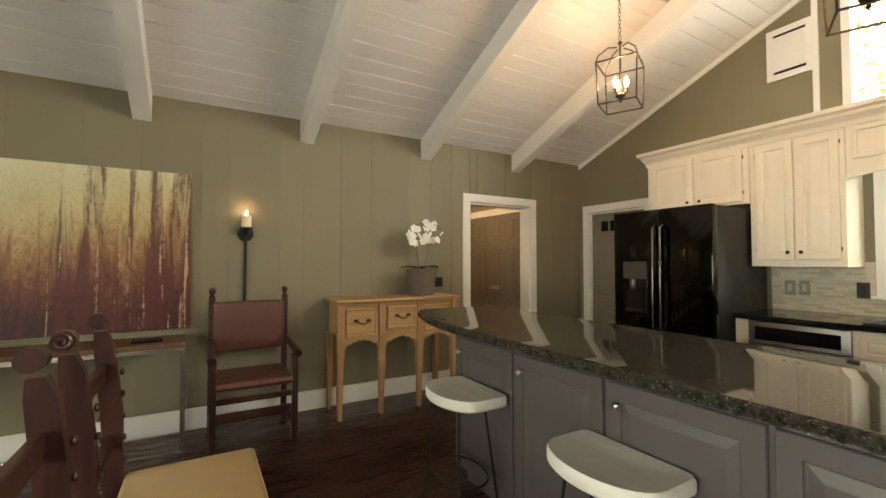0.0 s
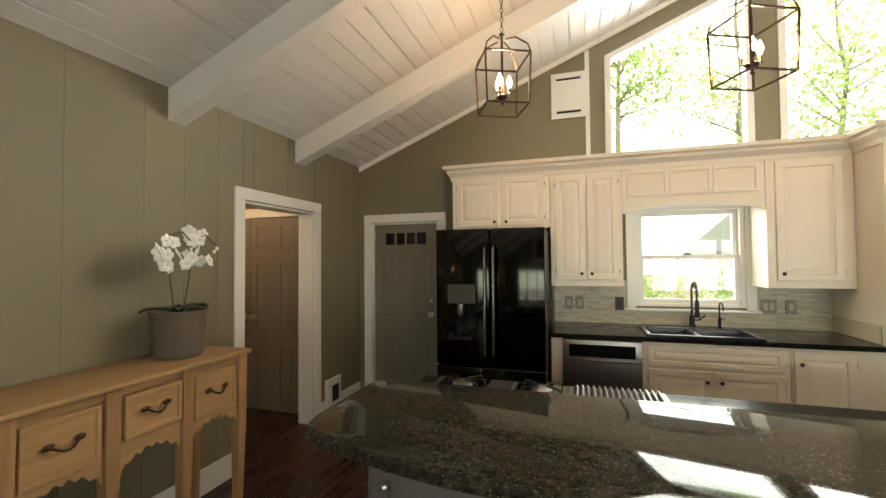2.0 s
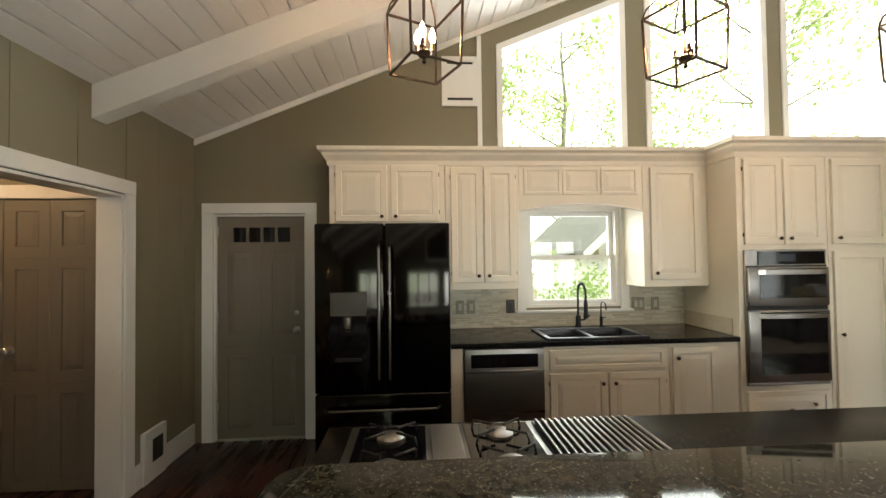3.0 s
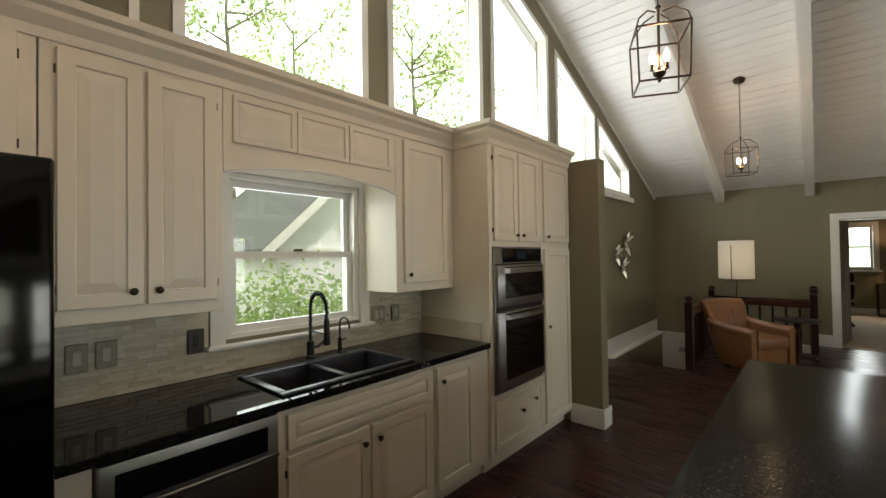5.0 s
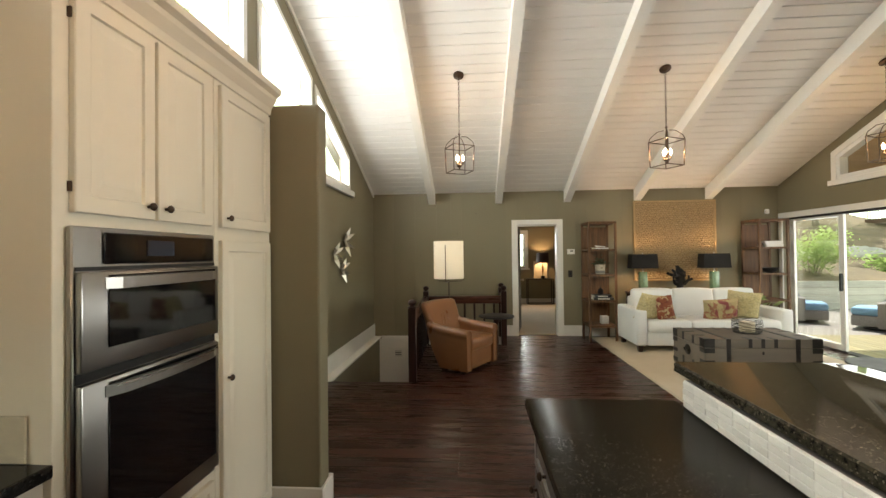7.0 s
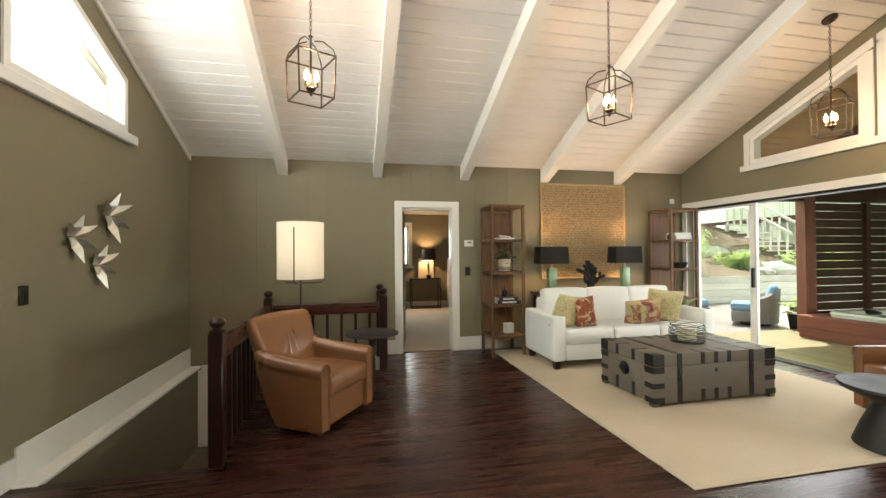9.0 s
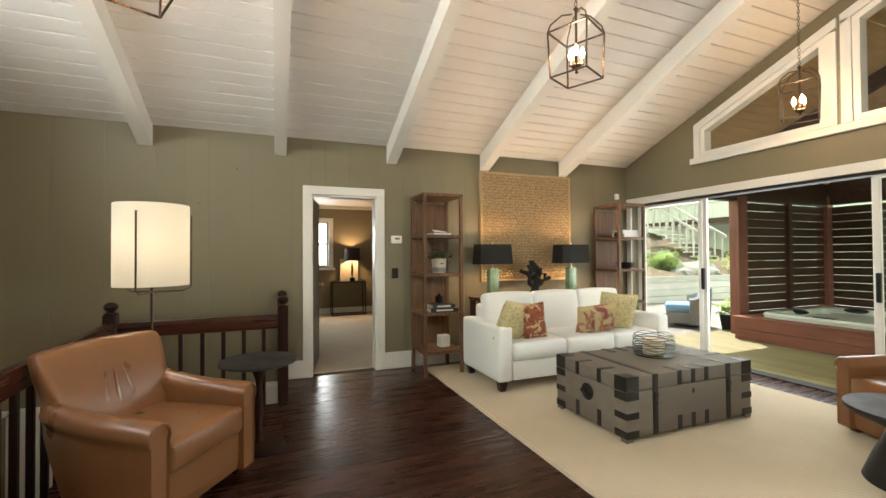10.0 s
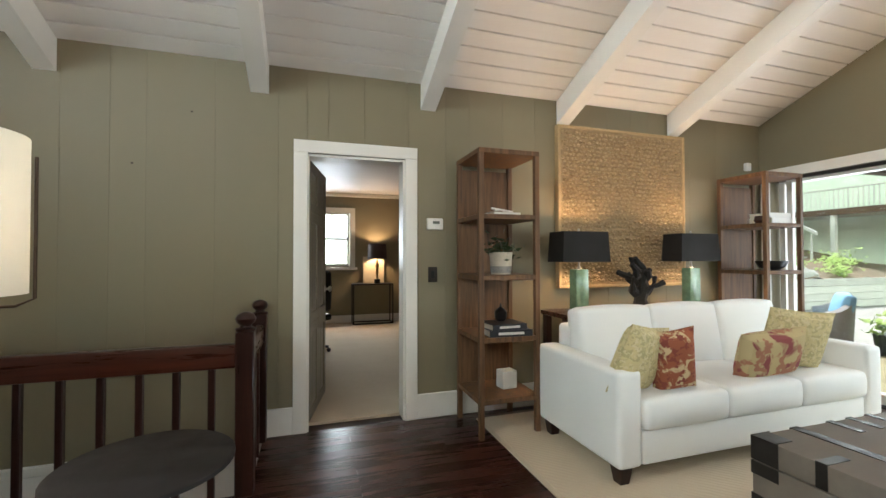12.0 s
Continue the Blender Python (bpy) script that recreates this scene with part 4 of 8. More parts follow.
structure("stairwell_floor", Mesh().box(WELL_X2 - 0.1, E, S, WELL_Y, -1.7, -1.61), plain("lower_floor", (0.04, 0.02, 0.015), 0.4), "dark wooden landing at the foot of the stairs", "floor")

# railing
rail = thing("stair_railing", WELL_X, WELL_Y, 0, 0, "dark stained wooden stair railing with turned newel posts", "railing")


def newel(x, y, h=0.86):
    m = Mesh().box(x - 0.045, x + 0.045, y - 0.045, y + 0.045, 0.001, h, 0.006, 1)
    m.lathe(x, y, [(0.05, h), (0.052, h + 0.012), (0.03, h + 0.02), (0.028, h + 0.028), (0.046, h + 0.045), (0.052, h + 0.065), (0.042, h + 0.085), (0.018, h + 0.098), (0.003, h + 0.10)], 14)
    return part("newel_post", m, DARKW, rail)


A, B, C, Dn = (-0.05, 0.02), (0.02, WELL_Y2 - WELL_Y + 0.02), (WELL_X2 - WELL_X + 0.02, WELL_Y2 - WELL_Y + 0.02), (WELL_X2 - WELL_X + 0.02, S - WELL_Y + 0.06)
for p in (A, B, C, Dn):
    newel(*p)
BAL = Mesh().box(-0.016, 0.016, -0.016, 0.016, 0.0, 0.71, 0.004, 1).data("baluster")
for p, q in ((A, B), (B, C), (C, Dn)):
    L = math.hypot(q[0] - p[0], q[1] - p[1])
    an = math.degrees(math.atan2(q[1] - p[1], q[0] - p[0]))
    mr = part("handrail", Mesh().box(0.046, L - 0.046, -0.03, 0.03, 0.67, 0.795, 0.008, 2), DARKWX, rail)
    mr.matrix_basis = pose(p[0], p[1], 0, 0, 0, an)
    n = max(2, int(L / 0.155))
    for i in range(1, n):
        o = part("baluster", BAL, DARKW, rail)
        o.matrix_basis = pose(p[0] + (q[0] - p[0]) * i / n, p[1] + (q[1] - p[1]) * i / n, -0.03, 0, 0, an)

# ---- living room ----
RUGM, nt, b, tc = shader("cream_woven_rug")
wv = nt.nodes.new("ShaderNodeTexWave")
wv.bands_direction, wv.inputs["Scale"].default_value, wv.inputs["Distortion"].default_value = "DIAGONAL", 14.0, 2.0
nt.links.new(tc.outputs["Object"], wv.inputs["Vector"])
nf = noise_node(nt, tc.outputs["Object"], 250, 3)
nb = noise_node(nt, tc.outputs["Object"], 1.6, 4)
nt.links.new(mixed(nt, ramp(nt, nb, [(0.3, (0.52, 0.43, 0.31)), (0.7, (0.60, 0.51, 0.38))]), (0.40, 0.32, 0.22), spread(nt, nf, 0, 0.5)), b.inputs["Base Color"])
b.inputs["Roughness"].default_value = 0.95
relief(nt, b, wv.outputs["Fac"], 0.5, 0.003)
rug = thing("area_rug", -0.925, -5.13, 0, 0, "cream woven rug with a flat bound edge on dark boards", "rug")
part("rug_field", Mesh().box(-1.39, 1.39, -1.74, 1.74, 0.0015, 0.012, 0.004, 1), RUGM, rug)
m = Mesh().box(-1.425, -1.391, -1.775, 1.775, 0.0015, 0.011, 0.003, 1).box(1.391, 1.425, -1.775, 1.775, 0.0015, 0.011, 0.003, 1).box(-1.391, 1.391, -1.775, -1.741, 0.0015, 0.011, 0.003, 1).box(-1.391, 1.391, 1.741, 1.775, 0.0015, 0.011, 0.003, 1)
part("binding", m, plain("cream_binding", (0.50, 0.42, 0.31), 0.9, fine=300, bump=0.4), rug)

LINEN = plain("white_linen", (0.73, 0.735, 0.72), 0.9, var=0.04, scale=3, fine=260, bump=0.35, dist=0.0015)
sofa = thing("sofa", -0.935, -6.14, 0.011, 180, "white linen three-seat sofa with loose cushions on short feet", "sofa")
# local x runs to the sitter's left; front faces -y in its own frame
hw, fd, bk = 1.09, -0.40, 0.42
part("base", Mesh().box(-hw + 0.16, hw - 0.16, fd + 0.01, bk - 0.02, 0.10, 0.29, 0.02, 2), LINEN, sofa)
for s in (-1, 1):
    m = Mesh()
    m.cushion(min(s * hw, s * (hw - 0.155)), max(s * hw, s * (hw - 0.155)), fd, bk, 0.10, 0.62, 0.008, 0.03)
    part("arm", m, LINEN, sofa)
part("back", Mesh().cushion(-hw + 0.157, hw - 0.157, bk - 0.16, bk, 0.29, 0.76, 0.01, 0.04), LINEN, sofa)
cw = (2 * hw - 0.33) / 3
for i in range(3):
    x0 = -hw + 0.165 + i * cw
    part("seat_cushion", Mesh().cushion(x0 + 0.004, x0 + cw - 0.004, fd - 0.01, bk - 0.20, 0.29, 0.46, 0.022, 0.035), LINEN, sofa)
    mm = Mesh(pose(x0 + cw / 2, bk - 0.235, 0.44, -10, 0, 0))
    mm.cushion(-cw / 2 + 0.006, cw / 2 - 0.006, -0.075, 0.075, 0.0, 0.44, 0.022, 0.035)
    part("back_cushion", mm, LINEN, sofa)
for x in (-hw + 0.07, hw - 0.07):
    for y in (fd + 0.07, bk - 0.07):
        part("foot", Mesh().rings([[(x - a, y - a, z), (x + a, y - a, z), (x + a, y + a, z), (x - a, y + a, z)] for a, z in ((0.028, 0.001), (0.042, 0.099))]), DARKW, sofa, "dark wooden foot", False)


def printed(name, base, spots, scale, second=None):
    m, nt, b, tc = shader(name)
    n1 = noise_node(nt, tc.outputs["Object"], scale, 3, 0.6, 1.2)
    n2 = noise_node(nt, tc.outputs["Object"], scale * 2.3, 2)
    nf = noise_node(nt, tc.outputs["Object"], 300, 2)
    c = ramp(nt, n1, [(0.50, base), (0.56, spots)])
    if second:
        c = mixed(nt, c, second, ramp(nt, n2, [(0.55, (0, 0, 0)), (0.60, (1, 1, 1))]))
    nt.links.new(c, b.inputs["Base Color"])
    b.inputs["Roughness"].default_value = 0.9
    relief(nt, b, nf, 0.4, 0.001)
    return m


YEL = printed("yellow_floral_fabric", (0.54, 0.46, 0.24), (0.40, 0.35, 0.18), 22, (0.58, 0.50, 0.30))
RED = printed("red_ikat_fabric", (0.28, 0.085, 0.04), (0.54, 0.42, 0.24), 11, (0.20, 0.045, 0.03))
MIX = printed("plum_floral_fabric", (0.46, 0.37, 0.19), (0.24, 0.06, 0.06), 5, (0.34, 0.15, 0.09))


def pillow(x, y, z, w, h, rz, tilt, lean, material, label):
    t = thing("throw_pillow", x, y, z, rz, label, "pillow", "sofa pillows")
    n = 12
    m = Mesh(pose(0, 0, 0, tilt, 0, 0) @ pose(0, 0, h / 2, 0, lean, 0))
    grid = []
    for s in (-1, 1):
        for j in range(n + 1):
            for i in range(n + 1):
                u, v = 2 * i / n - 1, 2 * j / n - 1
                d = ((1 - u ** 4) * (1 - v ** 4)) ** 0.5
                pinch = 1 - 0.07 * (1 - abs(u) ** 2) * abs(v) ** 3
                pin2 = 1 - 0.07 * (1 - abs(v) ** 2) * abs(u) ** 3
                grid.append((u * w / 2 * pin2, s * 0.075 * d, v * h / 2 * pinch))
    f = []
    k = (n + 1) ** 2
    for o, flip in ((0, False), (k, True)):
        for j in range(n):
            for i in range(n):
                q = (o + j * (n + 1) + i, o + j * (n + 1) + i + 1, o + (j + 1) * (n + 1) + i + 1, o + (j + 1) * (n + 1) + i)
                f.append(q[::-1] if flip else q)
    m.add(grid, f)
    part("cover", m, material, t)
    edge = [(u * w / 2, 0, v * h / 2) for u, v in [(-1, -1), (0, -0.93), (1, -1), (0.93, 0), (1, 1), (0, 0.93), (-1, 1), (-0.93, 0)]]
    part("seam_piping", Mesh(m.m).tube(edge, 0.004, 5, True), material, t)
    return t


pillow(-0.05, -5.90, 0.478, 0.40, 0.40, 196, 18, 9, YEL, "yellow floral square pillow on the sofa")
pillow(-0.28, -5.84, 0.478, 0.24, 0.38, 160, 16, -10, RED, "red patterned narrow pillow on the sofa")
pillow(-1.08, -5.88, 0.478, 0.46, 0.33, 172, 20, -6, MIX, "plum and gold patterned lumbar pillow on the sofa")
pillow(-1.46, -5.96, 0.478, 0.43, 0.42, 160, 14, 6, YEL, "yellow floral square pillow in the sofa corner")

# trunk coffee table
CANVAS = plain("grey_brown_wood_canvas", (0.155, 0.130, 0.105), 0.75, var=0.2, scale=5, fine=90, bump=0.3, stretch=(0.4, 3, 3))
STRAP = plain("dark_iron_strap", (0.03, 0.026, 0.023), 0.5, 0.5, var=0.3, scale=15, bump=0.2)
tr = thing("trunk_coffee_table", -0.785, -4.87, 0.012, 0, "grey wooden trunk table with dark metal straps and corners", "trunk")
hx, hy, H = 0.645, 0.385, 0.45
part("chest", Mesh().box(-hx, hx, -hy, hy, 0.03, 0.345, 0.006, 2), CANVAS, tr)
part("lid", Mesh().box(-hx, hx, -hy, hy, 0.349, H, 0.008, 2), CANVAS, tr)
e = 0.003
for x in (-0.38, 0.38):
    part("strap", Mesh().box(x - 0.025, x + 0.025, -hy - e, hy + e, H - 0.002, H + e).box(x - 0.025, x + 0.025, hy, hy + e, 0.03, H).box(x - 0.025, x + 0.025, -hy - e, -hy, 0.03, H), STRAP, tr, "", False)
    part("latch", Mesh().box(x - 0.02, x + 0.02, hy + e, hy + 0.016, 0.27, 0.33, 0.005, 1).ball(x, hy + 0.014, 0.25, 0.016, 0.008, 0.03, 10), STRAP, tr)
for sx in (-1, 1):
    for sy in (-1, 1):
        m = Mesh()
        for z0, z1 in ((0.03, 0.08), (0.16, 0.205), (0.29, 0.345), (0.352, H + e)):
            L = 0.11
            part("corner_plate", Mesh().box(sx * (hx + e), sx * (hx - L), sy * hy, sy * (hy + e), z0, z1), STRAP, tr, "", False)
            part("corner_plate", Mesh().box(sx * hx, sx * (hx + e), sy * (hy - 0.0005), sy * (hy - L), z0, z1), STRAP, tr, "", False)
        part("corner_plate", Mesh().box(sx * (hx + e), sx * (hx - 0.10), sy * (hy + e), sy * (hy - 0.10), H - 0.001, H + e), STRAP, tr, "", False)
        part("foot", Mesh().box(sx * hx, sx * (hx - 0.06), sy * hy, sy * (hy - 0.06), 0.0, 0.03, 0.004, 1), CANVAS, tr, "", False)
for k in (-0.14, 0.0, 0.14):
    for s in (-1, 1):
        for q in ((s * hy, s * (hy + e), 0.352, H + e), (s * (hy - 0.13), s * (hy - 0.0005), H, H + e), (s * hy, s * (hy + e), 0.03, 0.13)):
            part("bracket", Mesh().box(k - 0.02, k + 0.02, *q), STRAP, tr, "", False)
for sx in (-1, 1):
    for k in (-0.12, 0.12):
        for q in ((sx * hx, sx * (hx + e), k - 0.02, k + 0.02, 0.352, H + e), (sx * (hx - 0.0005), sx * (hx - 0.13), k - 0.02, k + 0.02, H, H + e), (sx * hx, sx * (hx + e), k - 0.02, k + 0.02, 0.03, 0.15)):
            part("bracket", Mesh().box(*q), STRAP, tr, "", False)
    part("handle", Mesh(pose(sx * (hx + 0.006), 0, 0.25, 0, 90, 0)).lathe(0, 0, [(0.065, -0.003), (0.065, 0.004), (0.05, 0.006)], 16).tube([(0.03 * math.sin(q) - 0.01, 0.055 * math.cos(q), 0.016 * sx) for q in [j * math.pi / 8 for j in range(9)]], 0.009, 6), STRAP, tr)
part("keyhole", Mesh().ball(0.0, hy + 0.002, 0.29, 0.014, 0.004, 0.02, 10), STRAP, tr)
# wire basket with a candle
bk_ = thing("wire_basket", -0.88, -4.92, 0.012 + H + e, 0, "black wire basket holding a cream pillar candle", "basket")
m = Mesh()
rnd = random.Random(9)
for i in range(13):
    z = 0.012 + i * 0.0132
    ph = rnd.uniform(0, 6.28)
    m.tube([((0.152 + 0.012 * math.sin(z * 18)) * math.cos(q), (0.152 + 0.012 * math.sin(z * 18)) * math.sin(q), z + 0.006 * math.sin(5 * q + ph)) for q in [j * math.pi / 20 for j in range(40)]], 0.0028, 4, True)
part("wire_coil", m, BLACK, bk_)
part("tray", Mesh().lathe(0, 0, [(0.155, 0.0), (0.157, 0.006), (0.002, 0.008)], 28), BLACK, bk_)
cd = thing("pillar_candle", -0.88, -4.92, 0.012 + H + e + 0.0085, 0, "cream ribbed pillar candle in a wire basket", "candle")
part("wax", Mesh().lathe(0, 0, [(0.08, 0.0)] + [(0.082 + 0.003 * (i % 2), 0.006 + 0.012 * i) for i in range(10)] + [(0.075, 0.125), (0.002, 0.122)], 24), plain("cream_wax", (0.72, 0.64, 0.47), 0.55), cd)


# leather club chairs
LEATH = plain("tan_leather", (0.205, 0.088, 0.034), 0.30, var=0.14, scale=4, fine=140, bump=0.3, dist=0.0012, coat=0.15)
def club_chair(x, y, rz, label):
    t = thing("leather_armchair", x, y, 0.0, rz, label, "armchair", "leather armchairs")
    # front faces -y, width along x
    part("base", Mesh().rings([[(-0.30, -0.315 - k, z), (0.30, -0.315 - k, z), (0.29, b, z), (-0.29, b, z)] for k, b, z in ((0.0, 0.05, 0.045), (0.012, 0.08, 0.10), (0.018, 0.17, 0.275))]), LEATH, t, "", False)
    part("seat_cushion", Mesh().cushion(-0.258, 0.258, -0.362, 0.24, 0.282, 0.425, 0.016, 0.022), LEATH, t)
    part("seat_welt", Mesh().tube([(-0.25, -0.362, 0.405), (0.25, -0.362, 0.405)], 0.0045, 6), LEATH, t)
    for s in (-1, 1):
        # upright side panel with a rolled top that overhangs it
        pr = []
        for yy, lo, zt, k in ((-0.350, 0.05, 0.535, 0.82), (-0.362, 0.045, 0.545, 0.95), (-0.352, 0.045, 0.55, 1.0), (-0.05, 0.045, 0.565, 1.0), (0.06, 0.05, 0.575, 0.98), (0.15, 0.20, 0.59, 0.96), (0.22, 0.36, 0.605, 0.92), (0.26, 0.45, 0.61, 0.80)):
            r, xc = 0.062 * k, 0.318
            prof = [(xc - 0.052 * k, lo), (xc + 0.048 * k, lo), (xc + 0.052 * k, lo + 0.02), (xc + 0.054 * k, zt - 2.0 * r)]
            prof += [(xc + 0.004 + r * 1.1 * math.cos(q), zt - r + r * math.sin(q)) for q in [-0.7 + (math.pi + 1.25) * j / 13 for j in range(14)]]
            prof += [(xc - 0.052 * k, zt - 2.2 * r)]
            pr.append([(s * px, yy, pz) for px, pz in prof])
        part("arm", Mesh().rings([r_[::-1] for r_ in pr] if s > 0 else pr), LEATH, t)
        rim = [(s * (0.322 + 0.058 * math.cos(q)), -0.364, 0.483 + 0.055 * math.sin(q)) for q in [-0.6 + 4.3 * j / 16 for j in range(17)]]
        part("arm_welt", Mesh().tube(rim, 0.004, 5), LEATH, t)
    # back that leans, widens upwards and rounds over at the top
    pr = []
    for z, w2, yb, th in ((0.20, 0.285, 0.205, 0.10), (0.34, 0.30, 0.245, 0.15), (0.48, 0.315, 0.285, 0.165), (0.62, 0.335, 0.325, 0.155), (0.72, 0.350, 0.355, 0.135), (0.80, 0.355, 0.380, 0.115), (0.832, 0.350, 0.389, 0.085), (0.845, 0.335, 0.392, 0.045)):
        row = []
        for k in range(32):
            c, q = math.cos(2 * math.pi * k / 32), math.sin(2 * math.pi * k / 32)
            px = w2 * math.copysign(abs(c) ** 0.25, c)
            py = yb + th * 0.5 * math.copysign(abs(q) ** 0.55, q) - 0.045 * (px / w2) ** 2
            row.append((px, py, z + 0.02 * (z - 0.2) * (1 - (px / w2) ** 2)))
        pr.append(row)
    part("backrest", Mesh().rings(pr), LEATH, t)
    for u in (-0.075, 0.0, 0.08):
        part("pleat", Mesh().tube([(u * 1.2, 0.208, 0.43), (u, 0.225, 0.55), (u * 0.7, 0.262, 0.69)], [0.004, 0.014, 0.003], 8), LEATH, t)
    for sx in (-1, 1):
        for sy in (-0.27, 0.02):
            part("foot", Mesh().box(sx * 0.31 - 0.03, sx * 0.31 + 0.03, sy - 0.03, sy + 0.03, 0.001, 0.046, 0.004, 1), DARKW, t, "dark wooden foot")
    return t


club_chair(2.725, -5.01, -122.3, "tan leather club armchair beside the stair railing")
club_chair(-1.98, -3.62, 66, "tan leather club armchair by the sliding doors")
pillow(-1.95, -3.63, 0.44, 0.36, 0.36, 66, 14, 0, LINEN, "white linen pillow on the leather armchair")

# hourglass side table
ht = thing("drum_side_table", -1.22, -3.46, 0.012, 0, "dark bronze hourglass side table on the rug", "side table")
DBR = plain("dark_brown_metal", (0.009, 0.006, 0.005), 0.6, 0.0, var=0.2, scale=8, bump=0.08)
part("base", Mesh().lathe(0, 0, [(0.23, 0.0), (0.235, 0.01), (0.19, 0.14), (0.135, 0.27), (0.12, 0.30)], 32), DBR, ht)
part("tabletop", Mesh().lathe(0, 0, [(0.12, 0.30), (0.16, 0.32), (0.29, 0.385), (0.315, 0.41), (0.31, 0.425), (0.002, 0.423)], 36), DBR, ht)

# round dark side table behind the armchair
rt = thing("round_side_table", 2.21, -5.46, 0, 0, "round dark wooden pedestal side table", "side table")
part("tabletop", Mesh().lathe(0, 0, [(0.235, 0.575), (0.255, 0.582), (0.255, 0.596), (0.248, 0.601), (0.002, 0.601)], 36), DBR, rt)
part("pedestal", Mesh().lathe(0, 0, [(0.025, 0.02), (0.022, 0.10), (0.032, 0.25), (0.02, 0.45), (0.06, 0.574)], 16), DARKW, rt)
part("base", Mesh().lathe(0, 0, [(0.17, 0.001), (0.17, 0.015), (0.03, 0.03)], 28), DARKW, rt)

# floor lamp
SHADE, nt, b, tc = shader("cream_linen_shade")
b.inputs["Base Color"].default_value = (0.85, 0.82, 0.74, 1)
b.inputs["Roughness"].default_value = 0.9
tl = nt.nodes.new("ShaderNodeBsdfTranslucent")
tl.inputs["Color"].default_value = (0.85, 0.82, 0.74, 1)
mx = nt.nodes.new("ShaderNodeMixShader")
mx.inputs["Fac"].default_value = 0.5
nt.links.new(b.outputs["BSDF"], mx.inputs[1])
nt.links.new(tl.outputs["BSDF"], mx.inputs[2])
nt.links.new(mx.outputs["Shader"], nt.nodes["Material Output"].inputs["Surface"])
relief(nt, b, noise_node(nt, scaled(nt, tc, (1, 1, 0.1)), 300, 2), 0.3, 0.001)
fl = thing("floor_lamp", 2.90, -5.72, 0, 0, "bronze floor lamp with a lit cream drum shade", "floor lamp")
R = 0.225
ri = []
for r, z in ((R, 1.12), (R, 1.68), (R - 0.004, 1.68), (R - 0.004, 1.12)):
    ri.append([(r * math.cos(2 * math.pi * i / 40), r * math.sin(2 * math.pi * i / 40), z) for i in range(40)])
part("shade", Mesh().rings(ri, False, True), SHADE, fl, "lit cream linen drum shade")
part("pole", Mesh().tube([(0, 0, 0.02), (0, 0, 1.12), (0, 0, 1.3)], 0.009, 10), BRONZE, fl)
part("base", Mesh().lathe(0, 0, [(0.14, 0.001), (0.14, 0.018), (0.012, 0.03)], 28), BRONZE, fl)
for an in (0.23, 2.33, 4.42):
    c, s = math.cos(an + 1.2), math.sin(an + 1.2)
    part("shade_bracket", Mesh().tube([(0, 0, 1.075), (c * 0.19, s * 0.19, 1.075), (c * 0.24, s * 0.24, 1.10), (c * 0.24, s * 0.24, 1.62)], 0.006, 8), BRONZE, fl)
part("light_bulb", Mesh().ball(0, 0, 1.40, 0.03, 0.03, 0.05, 12), BULB, fl, "glowing bulb")
bulb("floor_lamp_glow", 2.90, -5.72, 1.42, 4, (1.0, 0.93, 0.84), 0.05)

# etagere shelves
REDW = wood("reddish_brown_wood", (0.050, 0.024, 0.011), (0.215, 0.115, 0.055), "z", 0.6, 1.0, 0.0, 0.12, 0.3)
SHELF_Z = (0.27, 0.69, 1.12, 1.545)
def etagere(x, label):
    t = thing("etagere_shelf", x, -6.77, 0, 0, label, "shelf", "open shelves")
    a, d = 0.215, 0.215
    for sx in (-1, 1):
        for sy in (-1, 1):
            part("post", Mesh().box(sx * a - 0.018, sx * a + 0.018, sy * d - 0.018, sy * d + 0.018, 0.001, 2.0, 0.002, 1), REDW, t, "", False)
    for z in SHELF_Z:
        part("shelf_board", Mesh().box(-a - 0.016, a + 0.016, -d + 0.0, d + 0.016, z - 0.035, z, 0.003, 1), REDW, t, "", False)
    part("top_board", Mesh().box(-a - 0.019, a + 0.019, -d - 0.019, d + 0.019, 1.965, 2.001, 0.003, 1), REDW, t, "", False)
    for k, (z0, z1) in enumerate(zip(SHELF_Z, (*SHELF_Z[1:], 1.965))):
        part("back_panel", Mesh().box(-a + 0.018, a - 0.018, -d - 0.004, -d + 0.008, z0 + 0.001, z1 - 0.036), REDW, t, "", False)
    return t


etagere(0.385, "tall open reddish-brown wooden shelf beside the sofa")
etagere(-2.33, "tall open reddish-brown wooden shelf in the corner")

# woven wall art
WOVEN, nt, b, tc = shader("woven_seagrass")
vo = nt.nodes.new("ShaderNodeTexVoronoi")
vo.inputs["Scale"].default_value = 62
nt.links.new(scaled(nt, tc, (1, 1, 1.6)), vo.inputs["Vector"])
nf = noise_node(nt, tc.outputs["Object"], 90, 3)
nt.links.new(mixed(nt, ramp(nt, vo.outputs["Distance"], [(0.1, (0.66, 0.50, 0.29)), (0.75, (0.36, 0.24, 0.12))]), (0.36, 0.25, 0.12), spread(nt, nf, 0, 0.6)), b.inputs["Base Color"])
b.inputs["Roughness"].default_value = 0.85
relief(nt, b, vo.outputs["Distance"], 1.0, -0.02)
wa = thing("woven_wall_art", -1.0, S + 0.002, 1.68, 0, "square tan woven seagrass wall panel", "wall art")
part("panel", Mesh().box(-0.67, 0.67, 0.0, 0.05, -0.68, 0.68), plain("brown_woven_backing", (0.34, 0.235, 0.12), 0.9, var=0.3, scale=30, fine=120, bump=0.4), wa)
m = Mesh()
